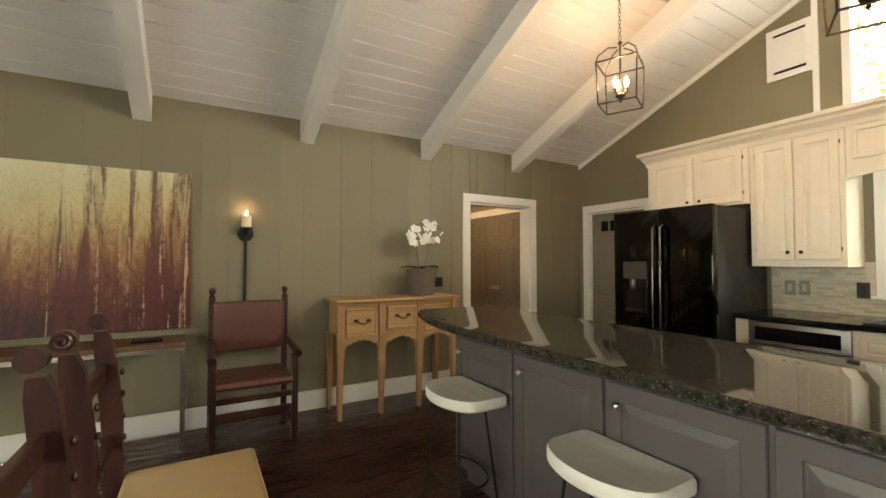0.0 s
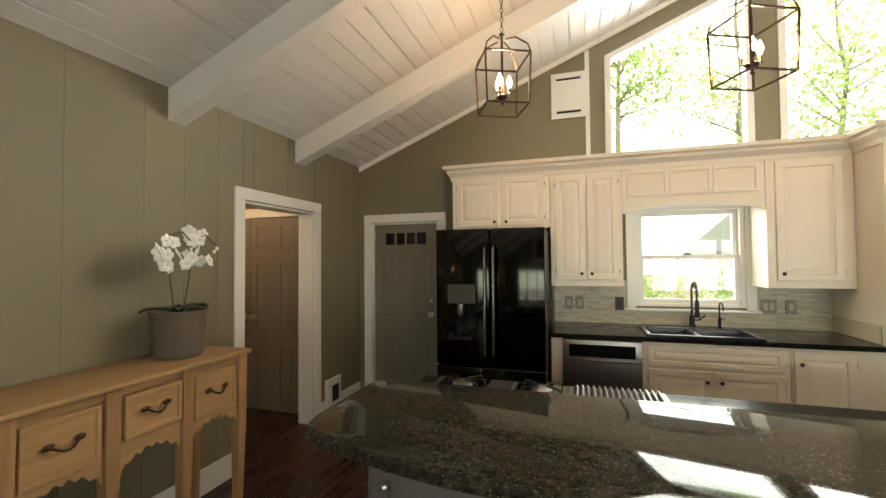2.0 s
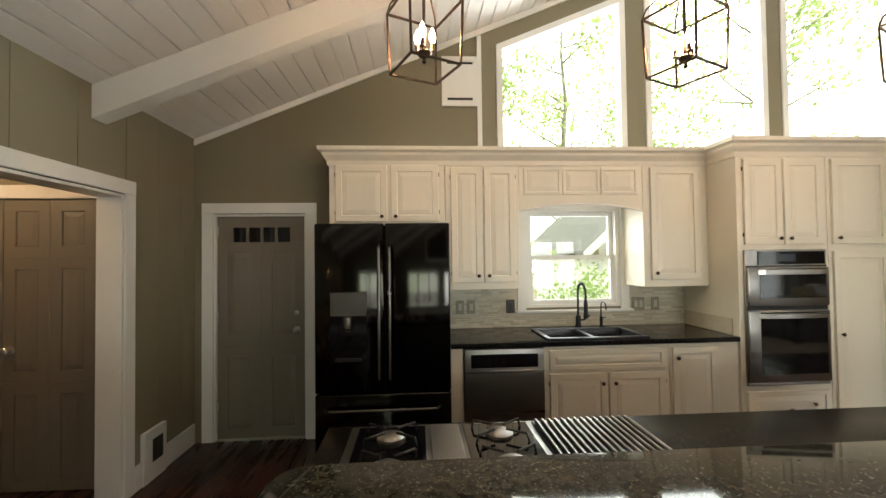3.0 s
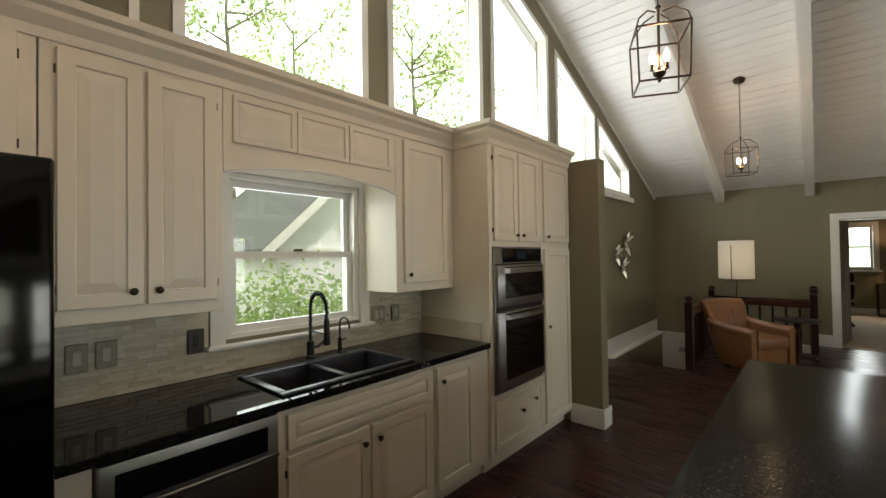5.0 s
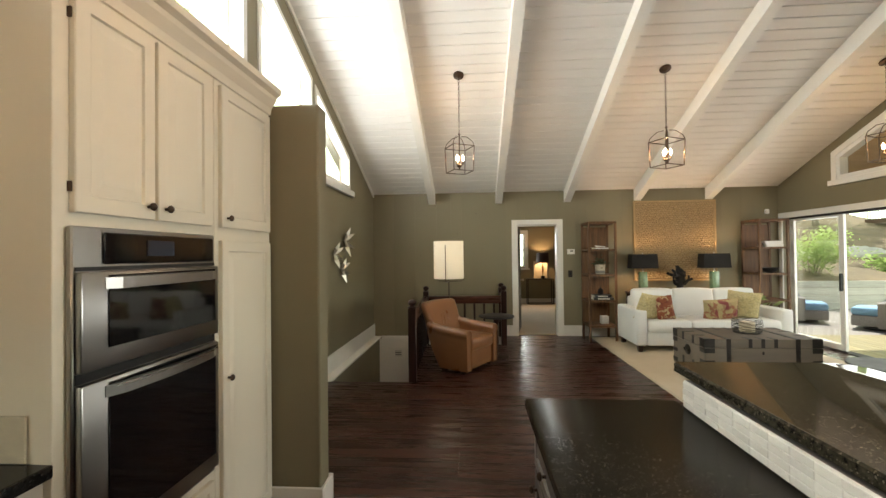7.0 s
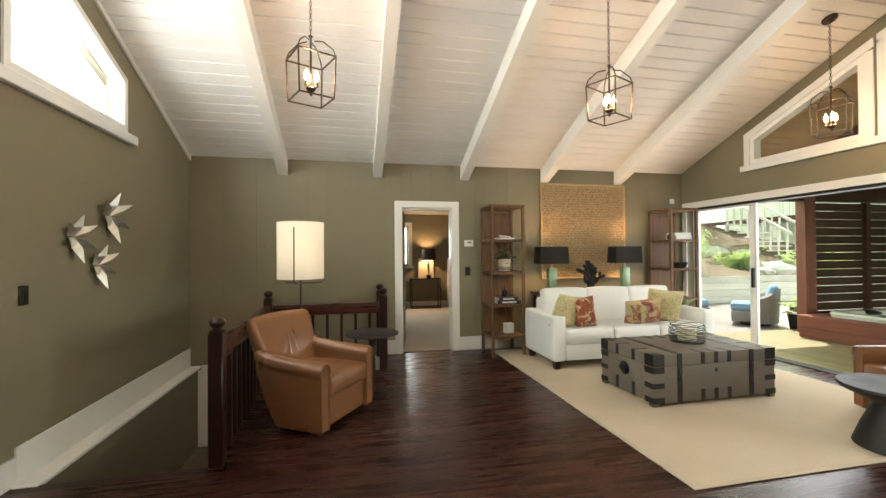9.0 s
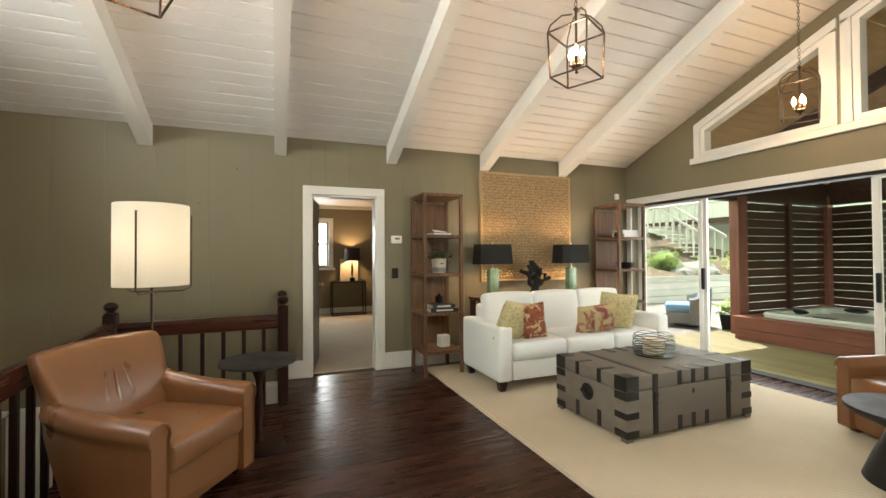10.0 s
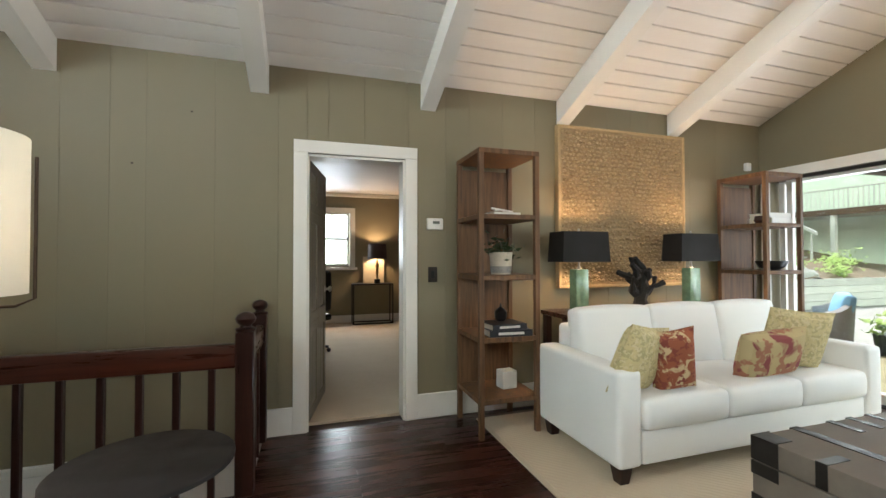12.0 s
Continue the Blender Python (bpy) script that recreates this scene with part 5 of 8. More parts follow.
for s in (-1, 1):
    m.box(s * 0.67, s * 0.695, 0.0, 0.058, -0.705, 0.705, 0.004, 1)
    m.box(-0.67, 0.67, 0.0, 0.058, s * 0.68, s * 0.705, 0.004, 1)
part("frame", m, plain("tan_rope_frame", (0.42, 0.29, 0.14), 0.8, var=0.2, scale=40, fine=200, bump=0.5), wa)
knots = Mesh()
rnd = random.Random(3)
for i in range(30):
    for j in range(36):
        x, z = -0.65 + 1.30 * (i + 0.5 * (j % 2) + rnd.uniform(0.2, 0.6)) / 30, -0.66 + 1.32 * (j + rnd.uniform(0.3, 0.7)) / 36
        r = rnd.uniform(0.013, 0.018)
        knots.ball(min(x, 0.65), 0.052, z, r * 1.25, rnd.uniform(0.012, 0.020), r * 0.85, 6)
part("weave", knots, WOVEN, wa)["kind"] = "stuff"

# console behind the sofa, lamps and driftwood
cs = thing("sofa_console", -0.95, -6.83, 0, 0, "dark wooden console table behind the sofa", "console table")
part("tabletop", Mesh().box(-0.82, 0.82, -0.18, 0.18, 0.77, 0.805, 0.004, 1), DARKWX, cs)
for sx in (-1, 1):
    for sy in (-1, 1):
        part("leg", Mesh().box(sx * 0.78 - 0.025, sx * 0.78 + 0.025, sy * 0.14 - 0.025, sy * 0.14 + 0.025, 0.001, 0.769), DARKW, cs, "", False)
JADE = plain("jade_green_stone", (0.16, 0.26, 0.16), 0.2, var=0.35, scale=14, fine=60, bump=0.05, coat=0.3)
BLKSH = plain("black_lampshade", (0.008, 0.006, 0.0045), 0.9, var=0.2, fine=200, bump=0.2)
def table_lamp(x, y, z, wd, dp, label, base, zb=0.34, group="sofa lamps"):
    t = thing("table_lamp", x, y, z, 0, label, "table lamp", group)
    part("base", Mesh().box(-0.06, 0.06, -0.045, 0.045, 0.0, zb, 0.006, 2), base, t, "green stone block base")
    part("stem", Mesh().lathe(0, 0, [(0.02, zb), (0.014, zb + 0.01), (0.008, zb + 0.03), (0.008, zb + 0.10)], 12), NICKEL, t)
    z0, z1 = zb + 0.06, zb + 0.30
    ri = []
    for o, zz in ((0.0, z0), (-0.008, z1), (-0.012, z1), (-0.004, z0)):
        ri.append([(-wd - o, -dp - o, zz), (wd + o, -dp - o, zz), (wd + o, dp + o, zz), (-wd - o, dp + o, zz)])
    ri = [[(px * (1 if k in (0, 3) else 0.97), py, pz) for px, py, pz in r] for k, r in enumerate(ri)]
    part("shade", Mesh().rings(ri, False, True), BLKSH, t, "black rectangular shade", False)
    part("finial", Mesh().lathe(0, 0, [(0.004, z1 - 0.03), (0.004, z1 + 0.005), (0.012, z1 + 0.015), (0.002, z1 + 0.03)], 10), NICKEL, t)
    part("light_bulb", Mesh().ball(0, 0, zb + 0.16, 0.025, 0.025, 0.04, 10), BULB, t, "glowing bulb")
    bulb("table_lamp_glow", x, y, z + zb + 0.17, 24, WARM, 0.04)
    return t


table_lamp(-0.36, -6.80, 0.806, 0.22, 0.11, "black-shaded lamp with green stone base, lit", JADE)
table_lamp(-1.53, -6.80, 0.806, 0.22, 0.11, "black-shaded lamp with green stone base, lit", JADE)
dr = thing("driftwood_sculpture", -0.98, -6.80, 0.806, 0, "gnarled black driftwood sculpture on the console", "sculpture")
CHAR = plain("charred_driftwood", (0.006, 0.005, 0.004), 0.85, var=0.3, scale=20, bump=0.5)
rnd = random.Random(21)
part("trunk", Mesh().tube([(0.0, 0, 0.0), (0.02, 0.01, 0.08), (-0.02, 0, 0.17), (0.01, 0, 0.26), (-0.02, 0, 0.33)], [0.075, 0.05, 0.06, 0.05, 0.02], 9), CHAR, dr)
for i in range(14):
    p = Vector((rnd.uniform(-0.02, 0.02), rnd.uniform(-0.01, 0.01), rnd.uniform(0.06, 0.30)))
    a0 = rnd.choice((0, math.pi)) + rnd.uniform(-0.9, 0.9)
    d = Vector((math.cos(a0), math.sin(a0) * 0.4, rnd.uniform(-0.2, 0.8))).normalized()
    pts, rr = [p.copy()], [rnd.uniform(0.02, 0.036)]
    for k in range(rnd.randint(3, 5)):
        d = (d + Vector((rnd.uniform(-0.8, 0.8), rnd.uniform(-0.5, 0.5), rnd.uniform(-0.3, 0.8)))).normalized()
        p = p + d * 0.055
        p.x, p.y, p.z = max(-0.19, min(0.19, p.x)), max(-0.10, min(0.10, p.y)), max(0.04, min(0.43, p.z))
        pts.append(p.copy())
        rr.append(rnd.uniform(0.018, 0.046) * (1 - 0.12 * k))
    part("branch", Mesh().tube(pts, rr, 7), CHAR, dr)

# ---- sliding doors and west gable windows ----
def slider(x, y0, y1, handle_y, label):
    t = thing("sliding_door", x, (y0 + y1) / 2, 0.02, 0, label, "door", "sliding door panels", "structure")
    h, a = 2.0, (y1 - y0) / 2
    m = Mesh().box(-0.02, 0.02, -a, -a + 0.055, 0, h, 0.004, 1).box(-0.02, 0.02, a - 0.055, a, 0, h, 0.004, 1).box(-0.02, 0.02, -a + 0.055, a - 0.055, 0, 0.08).box(-0.02, 0.02, -a + 0.055, a - 0.055, h - 0.05, h)
    part("door_frame", m, TRIM, t, "", False)
    g = part("pane", Mesh().box(-0.003, 0.003, -a + 0.055, a - 0.055, 0.08, h - 0.05), GLASS, t, "", False)
    g.visible_shadow = False
    if handle_y is not None:
        hy_ = handle_y - (y0 + y1) / 2
        part("handle", Mesh().box(0.02, 0.055, hy_ - 0.018, hy_ + 0.018, 0.86, 1.12, 0.006, 1), BLACK, t, "black pull handle")
    return t


slider(-2.865, -6.93, -5.93, None, "white framed fixed glass patio door panel")
slider(-2.815, -6.83, -5.835, -5.875, "white framed glass sliding door slid open")
slider(-2.865, -4.17, -3.17, None, "white framed fixed glass patio door panel")
slider(-2.815, -4.30, -3.28, -4.255, "white framed glass sliding door slid open")
structure("door_4", Mesh().box(W + 0.002, W + 0.022, SLIDER[0] - 0.08, SLIDER[1] + 0.09, SLIDER[2], SLIDER[2] + 0.09, 0.003, 1).box(W + 0.002, W + 0.02, SLIDER[0] - 0.08, SLIDER[0], 0, SLIDER[2]).box(W + 0.002, W + 0.02, SLIDER[1], SLIDER[1] + 0.09, 0, SLIDER[2]), TRIM, "white painted casing round the sliding doors", "door frame")
structure("door_track", Mesh().box(W - TH, W, SLIDER[0], SLIDER[1], -0.012, 0.012, 0.003, 1).box(W - TH, W - 0.01, SLIDER[0], SLIDER[1], SLIDER[2] - 0.03, SLIDER[2] - 0.004), plain("dark_track_paint", (0.02, 0.017, 0.014), 0.8), "dark metal sliding door track", "door track")
for i, h in enumerate(west_holes[:4]):
    t = sloped_window("window_%d" % (i + 7), W, h[0] + 0.004, h[1] - 0.004, h[2] + 0.004, h[3] - 0.004, h[4] - 0.004, -1, "white framed trapezoid gable window")
    y0, y1, z0, za, zb = h
    k = (zb - za) / (y1 - y0)
    m = Mesh().prism([(y0 - 0.08, za - 0.08 * k), (y1 + 0.08, zb + 0.08 * k), (y1 + 0.08, zb + 0.08 * k + 0.09), (y0 - 0.08, za - 0.08 * k + 0.09)], "x", W + 0.002, W + 0.02)
    m.box(W + 0.002, W + 0.02, y0 - 0.08, y0, z0, za - 0.002 * k).box(W + 0.002, W + 0.02, y1, y1 + 0.08, z0, zb)
    structure("trim", m, TRIM, "white painted window casing", "trim")
structure("window_sill", Mesh().box(W + 0.002, W + 0.045, -5.98, 1.40, SILL_W - 0.08, SILL_W - 0.003, 0.005, 1), TRIM, "white painted sill under the gable windows", "sill")

# dining window of the west wall, and an unseen second one added for light
for number, q in ((11, DINE), (13, ADDED_WINDOW)):
    dwn = thing("window_%d" % number, W, (q[0] + q[1]) / 2, q[2], 0, "wide white framed west window out of view", "window", "", "structure")
    a, h = (q[1] - q[0]) / 2 - 0.003, q[3] - q[2] - 0.003
    m = Mesh().box(-0.12, 0.015, -a, -a + 0.07, 0, h).box(-0.12, 0.015, a - 0.07, a, 0, h).box(-0.12, 0.015, -a + 0.07, a - 0.07, 0, 0.07).box(-0.12, 0.015, -a + 0.07, a - 0.07, h - 0.07, h)
    for u in (-0.42, 0.42):
        m.box(-0.10, 0.0, u - 0.04, u + 0.04, 0.07, h - 0.07)
    part("window_frame", m, TRIM, dwn, "", False)
    g = part("pane", Mesh().box(-0.06, -0.056, -a + 0.07, a - 0.07, 0.07, h - 0.07), GLASS, dwn, "", False)
    g.visible_shadow = False

# ---- hall behind the north doorway ----
HX0, HX1, HY1 = 2.35, 3.66, 6.0
structure("wall_hall", Mesh().box(HX0 - 0.1, HX0, N + TH, HY1, 0, 2.45).box(HX0, HX1 + 0.6, HY1, HY1 + 0.1, 0, 2.45).box(HX1 + 0.045, HX1 + 0.1, N + TH, HY1, 0, 2.45), WALL, "taupe painted hall walls", "wall")
structure("ceiling_hall", Mesh().box(HX0 - 0.1, HX1 + 0.1, N + TH, HY1 + 0.1, 2.45, 2.5), CEIL, "white hall ceiling", "ceiling")
structure("floor_hall", Mesh().box(HX0 - 0.1, HX1 + 0.1, N + 0.0, HY1 + 0.1, -0.1, 0.0), FLOORW, "dark wooden hall floor", "floor")
room_door("closet_door", HX1, 4.78, -90, 0.60, 1.97, 0.05, "closed taupe six-panel closet door")
room_door("closet_door", HX1, 5.385, -90, 0.60, 1.97, 0.55, "closed taupe six-panel closet door")
structure("trim", Mesh().box(HX1 - 0.015, HX1 + 0.03, 4.10, 5.45, 1.99, 2.08).box(HX1 - 0.015, HX1 + 0.03, 4.085, 4.17, 0, 1.99), TRIM, "white painted casing round the closet doors", "trim")
# fixture and bulb out of view, added to give the hall its warm light
hl = thing("hall_fill_light", 2.95, 4.9, 2.45, 0, "unseen flush light added to warm the hall", "ceiling light")
part("diffuser", Mesh().lathe(0, 0, [(0.11, -0.001), (0.10, -0.05), (0.06, -0.075), (0.002, -0.08)], 20), BULB, hl)
bulb("hall_glow", 2.95, 4.9, 2.33, 6, WARM, 0.08)

# ---- bedroom behind the south doorway ----
BX0, BX1, BY = -1.8, 3.0, -12.0
bw = Mesh().box(BX0, 1.0, BY - 0.1, BY, 0, 2.45).box(1.85, BX1, BY - 0.1, BY, 0, 2.45).box(1.0, 1.85, BY - 0.1, BY, 0, 1.08).box(1.0, 1.85, BY - 0.1, BY, 2.08, 2.45)
bw.box(BX0 - 0.1, BX0, BY, S - TH, 0, 2.45).box(BX1, BX1 + 0.1, BY, S - TH, 0, 2.45)
structure("wall_bedroom", bw, WALL, "taupe painted panelled bedroom walls", "wall")
structure("ceiling_bedroom", Mesh().box(BX0 - 0.1, BX1 + 0.1, BY - 0.1, S - TH, 2.45, 2.5), CEIL, "smooth white bedroom ceiling", "ceiling")
structure("trim", Mesh().box(BX0, BX1, BY + 0.002, BY + 0.05, 2.38, 2.449, 0.01, 1), TRIM, "white bedroom crown moulding", "trim")
structure("baseboard", Mesh().box(BX0, BX1, BY + 0.002, BY + 0.02, 0.012, 0.15), TRIM, "white painted bedroom baseboard", "baseboard")
structure("floor_bedroom", Mesh().box(BX0, BX1, BY, S - TH + 0.02, -0.1, 0.010), RUGM, "cream bedroom carpet", "carpet")
bwn = thing("window_12", 1.425, BY, 1.08, 180, "white double-hung bedroom window", "window", "", "structure")
m = Mesh()
for z in (0.0, 0.485, 0.96):
    m.box(-0.42, 0.42, 0.03, 0.07, z, z + 0.04)
m.box(-0.42, -0.37, 0.03, 0.07, 0.04, 0.96).box(0.37, 0.42, 0.03, 0.07, 0.04, 0.96)
part("sash", m, TRIM, bwn, "", False)
part("casing", Mesh().box(-0.52, -0.425, -0.02, -0.002, -0.08, 1.09).box(0.425, 0.52, -0.02, -0.002, -0.08, 1.09).box(-0.425, 0.425, -0.02, -0.002, 1.0, 1.09).box(-0.56, 0.56, -0.05, -0.002, -0.08, -0.03), TRIM, bwn, "", False)
area_lamp("daylight_bedroom_window", (1.42, BY - 0.35, 1.7), (0.9, -8, 0.3), 0.9, 1.0, 36, DAY)
room_door("bedroom_door", 1.715, S - TH - 0.01, -101, 0.72, 1.98, 0.66, "open taupe six-panel bedroom door")
nsd = thing("narrow_console", 0.60, -11.825, 0.011, 0, "thin black metal console table in the bedroom", "console table")
part("top", Mesh().box(-0.37, 0.37, -0.16, 0.16, 0.72, 0.74, 0.003, 1), BLACK, nsd)
m = Mesh()
for x in (-0.36, 0.36):
    for y in (-0.15, 0.15):
        m.box(x - 0.01, x + 0.01, y - 0.01, y + 0.01, 0.0, 0.72)
    m.box(x - 0.01, x + 0.01, -0.14, 0.14, 0.0, 0.02)
for y in (-0.15, 0.15):
    m.box(-0.35, 0.35, y - 0.01, y + 0.01, 0.0, 0.02)
part("leg_frame", m, BLACK, nsd, "", False)
GOLD = plain("aged_gold", (0.42, 0.27, 0.10), 0.3, 0.9, var=0.2, scale=20, bump=0.1)
bl = thing("bedroom_lamp", 0.52, -11.76, 0.752, 0, "gold lamp with a dark drum shade, lit", "table lamp")
part("plinth", Mesh().box(-0.05, 0.05, -0.05, 0.05, 0.0, 0.08, 0.004, 1), BLACK, bl)
part("base", Mesh().lathe(0, 0, [(0.012, 0.08), (0.018, 0.14), (0.028, 0.20), (0.022, 0.26), (0.035, 0.33), (0.02, 0.38), (0.016, 0.42), (0.006, 0.45)], 14), GOLD, bl)
ri = [[(r * math.cos(2 * math.pi * i / 28), r * math.sin(2 * math.pi * i / 28), z) for i in range(28)] for r, z in ((0.18, 0.46), (0.165, 0.74), (0.160, 0.74), (0.175, 0.46))]
part("shade", Mesh().rings(ri, False, True), plain("plum_lampshade", (0.05, 0.03, 0.028), 0.8), bl, "dark plum drum shade")
bulb("bedroom_lamp_glow", 0.52, -11.76, 0.752 + 0.62, 20, WARM, 0.05)
pa = thing("framed_print", 0.56, -11.95, 0.752, 0, "white matted print leaning on the wall", "picture")
part("board", Mesh().box(-0.20, 0.20, 0.0, 0.02, 0.0, 0.50, 0.003, 1), plain("cream_print", (0.66, 0.58, 0.42), 0.6, var=0.2, scale=5), pa)
bd2 = thing("bed", -0.55, -10.9, 0.011, 0, "made bed with pale upholstered headboard and dark throw", "bed")
part("headboard", Mesh().cushion(-0.75, 0.55, -1.02, -0.90, 0.0, 1.25, 0.02, 0.04), LINEN, bd2)
part("mattress", Mesh().cushion(-0.75, 0.50, -0.89, 1.1, 0.15, 0.58, 0.03, 0.06), LINEN, bd2)
part("throw", Mesh().cushion(-0.76, 0.52, -0.55, 0.2, 0.42, 0.62, 0.01, 0.04), plain("dark_throw", (0.02, 0.018, 0.016), 0.9), bd2)
oc = thing("desk_chair", 1.76, -9.6, 0.011, 30, "black office chair on castors", "chair")
part("back", Mesh().cushion(-0.22, 0.22, 0.18, 0.24, 0.55, 1.05, 0.02, 0.03), BLACK, oc)
part("seat", Mesh().cushion(-0.24, 0.24, -0.25, 0.22, 0.42, 0.50, 0.01, 0.03), BLACK, oc)
part("column", Mesh().lathe(0, 0, [(0.03, 0.08), (0.03, 0.42)], 10), BLACK, oc)
for i in range(5):
    c, s = math.cos(i * 1.2566), math.sin(i * 1.2566)
    part("castor_arm", Mesh().tube([(0, 0, 0.10), (0.28 * c, 0.28 * s, 0.07)], 0.018, 6).ball(0.28 * c, 0.28 * s, 0.03, 0.03, None, None, 10), BLACK, oc)

# ---- outside ----
GROUND = plain("leaf_litter_ground", (0.16, 0.12, 0.075), 0.95, var=0.4, scale=1.2, fine=25, bump=0.8, dist=0.02)
structure("ground", Mesh().box(-400, 400, -400, 400, -1.5, -1.0), GROUND, "leaf-strewn woodland ground", "ground")
DECKW = wood("weathered_deck_board", (0.20, 0.17, 0.085), (0.34, 0.29, 0.15), "y", 0.6, 0.8, 0.0, 0.12, 0.3)
REDC = wood("red_cedar_board", (0.16, 0.055, 0.035), (0.30, 0.11, 0.075), "y", 0.5, 0.8, 0.0, 0.1, 0.25)
REDCZ = wood("red_cedar_post", (0.16, 0.06, 0.04), (0.28, 0.11, 0.08), "z", 0.5, 0.8, 0.0, 0.1, 0.25)
SLATW = wood("dark_brown_slat", (0.035, 0.017, 0.010), (0.085, 0.042, 0.024), "x", 0.55, 0.8, 0.0, 0.15, 0.25)
deck = thing("porch_deck", -2.93, -5.0, 0, 0, "weathered yellow-green deck boards outside the doors", "deck", "", "structure")
plank = Mesh().box(0.0, 0.136, -2.3, 3.6, -0.05, -0.02, 0.003, 1).data("deck_board")
plank.materials.append(DECKW)
for i in range(34):
    o = part("deck_board", plank, DECKW, deck)
    o.matrix_basis = pose(-(i + 1) * 0.14, 0, 0)
structure("porch_base", Mesh().box(-8.0, W - TH, -7.3, 4.0, -1.0, -0.06), DARKW, "dark framing under the porch deck", "deck base")
tub = thing("hot_tub", -5.75, -5.75, -0.02, 0, "sunken hot tub with white rim in a red cedar surround", "hot tub")
for i, (z0, z1) in enumerate(((0.0, 0.165), (0.169, 0.33))):
    part("surround_board", Mesh().box(1.06, 1.10, -1.0, 1.6, z0, z1, 0.004, 1), REDC, tub, "red cedar board", False)
    part("surround_board", Mesh().box(-1.1, 1.058, -1.0, -0.96, z0, z1, 0.004, 1), REDC, tub, "red cedar board", False)
part("surround_cap", Mesh().box(0.86, 1.12, -1.02, 1.6, 0.332, 0.352, 0.004, 1).box(-1.1, 0.858, -1.02, -0.78, 0.332, 0.352, 0.004, 1), REDC, tub, "red cedar cap", False)
SHELL = plain("white_acrylic", (0.62, 0.66, 0.58), 0.25, var=0.05)
q = lambda e, z: rounded([(-0.9 + e, -0.78 + e), (0.88 - e, -0.78 + e), (0.88 - e, 1.4 - e), (-0.9 + e, 1.4 - e)], 0.22, 5) and [(x, y, z) for x, y in rounded([(-0.9 + e, -0.78 + e), (0.88 - e, -0.78 + e), (0.88 - e, 1.4 - e), (-0.9 + e, 1.4 - e)], 0.22, 5)]
part("shell", Mesh().rings([q(0, 0.352), q(-0.01, 0.40), q(0.01, 0.43), q(0.14, 0.43), q(0.17, 0.40), q(0.24, 0.12), q(0.4, 0.10)]), SHELL, tub)
part("water", Mesh().rings([q(0.18, 0.335), q(0.18, 0.34)]), plain("pale_green_water", (0.25, 0.33, 0.28), 0.03, var=0.1, scale=6, fine=30, bump=0.3), tub)
part("control_panel", Mesh().box(0.74, 0.84, -0.1, 0.15, 0.431, 0.44, 0.003, 1), BLACK, tub)
for x, y in ((-0.72, -0.3), (-0.72, 0.7), (0.2, -0.62)):
    part("head_pillow", Mesh().ball(x, y, 0.41, 0.09, 0.16, 0.04, 10), BLACK, tub)
scr = thing("slatted_privacy_screen", -7.6, -7.0, -0.02, 0, "dark brown horizontal slat privacy screen", "screen")
sl1 = Mesh().box(0, 2.35, -0.012, 0.012, 0, 0.133, 0.003, 1).data("slat")
sl2 = Mesh().box(-0.012, 0.012, 0, 4.6, 0, 0.133, 0.003, 1).data("slat")
for i in range(14):
    o = part("slat", sl1, SLATW, scr)
    o.matrix_basis = pose(0.0, 0, 0.22 + i * 0.142)
    o = part("slat", sl2, SLATW, scr)
    o.matrix_basis = pose(-0.1, 0.08, 0.22 + i * 0.142)
for x, y in ((1.15, 0.03), (-0.07, 1.6), (-0.07, 3.1)):
    part("post", Mesh().box(x - 0.045, x + 0.045, y - 0.045, y + 0.045, 0.0, 2.25), SLATW, scr, "", False)
part("corner_post", Mesh().box(-0.13, 0.05, -0.10, 0.08, 0.0, 2.4, 0.004, 1), REDCZ, scr, "", False)
part("end_post", Mesh().box(2.33, 2.56, -0.08, 0.08, 0.0, 2.3, 0.004, 1), REDCZ, scr, "red cedar post")
part("header_beam", Mesh().box(-0.15, 4.62, -0.07, 0.07, 2.22, 2.46).box(-0.17, -0.03, 0.08, 6.5, 2.24, 2.46), SLATW, scr, "", False)
# boards added to shut out bright sky between header beams and porch roof
structure("porch_gable", Mesh().prism([(-7.06, 2.45), (3.9, 2.45), (3.9, EAVE), (RIDGE_Y, roof(RIDGE_Y) + 0.015), (-7.06, EAVE)], "x", -7.76, -7.70).box(-7.7, -2.95, -7.05, -7.01, 2.45, 2.63), SLATW, "dark brown boards added to block the sky under the porch roof", "wall")
PINE = wood("golden_pine_ceiling", (0.40, 0.25, 0.11), (0.56, 0.38, 0.19), "x", 0.5, 0.6, 0.0, 0.1, 0.2)
m = Mesh()
for side in (1, -1):
    for i in range(46):
        a, b = 0.124 * i, 0.124 * (i + 1) - 0.008
        y = lambda k: RIDGE_Y + side * k
        zz = lambda k: roof(RIDGE_Y) - SLOPE * k + 0.02
        m.prism([(y(a), zz(a)), (y(b), zz(b)), (y(b), zz(b) + 0.03), (y(a), zz(a) + 0.03)], "x", -8.6, W - 0.41)
structure("ceiling_porch", m, PINE, "golden pine board ceiling of the porch", "ceiling")
for bx in (-4.6, -6.3):
    for side in (1, -1):
        y1 = RIDGE_Y + side * 5.5
        tagged(part("porch_rafter", Mesh().prism([(RIDGE_Y, roof(RIDGE_Y) + 0.015), (y1, EAVE + 0.0), (y1, EAVE - 0.16), (RIDGE_Y, roof(RIDGE_Y) - 0.17)], "x", bx - 0.06, bx + 0.06), SLATW, None, "", False), "dark brown porch rafter", "beam", "porch rafters")
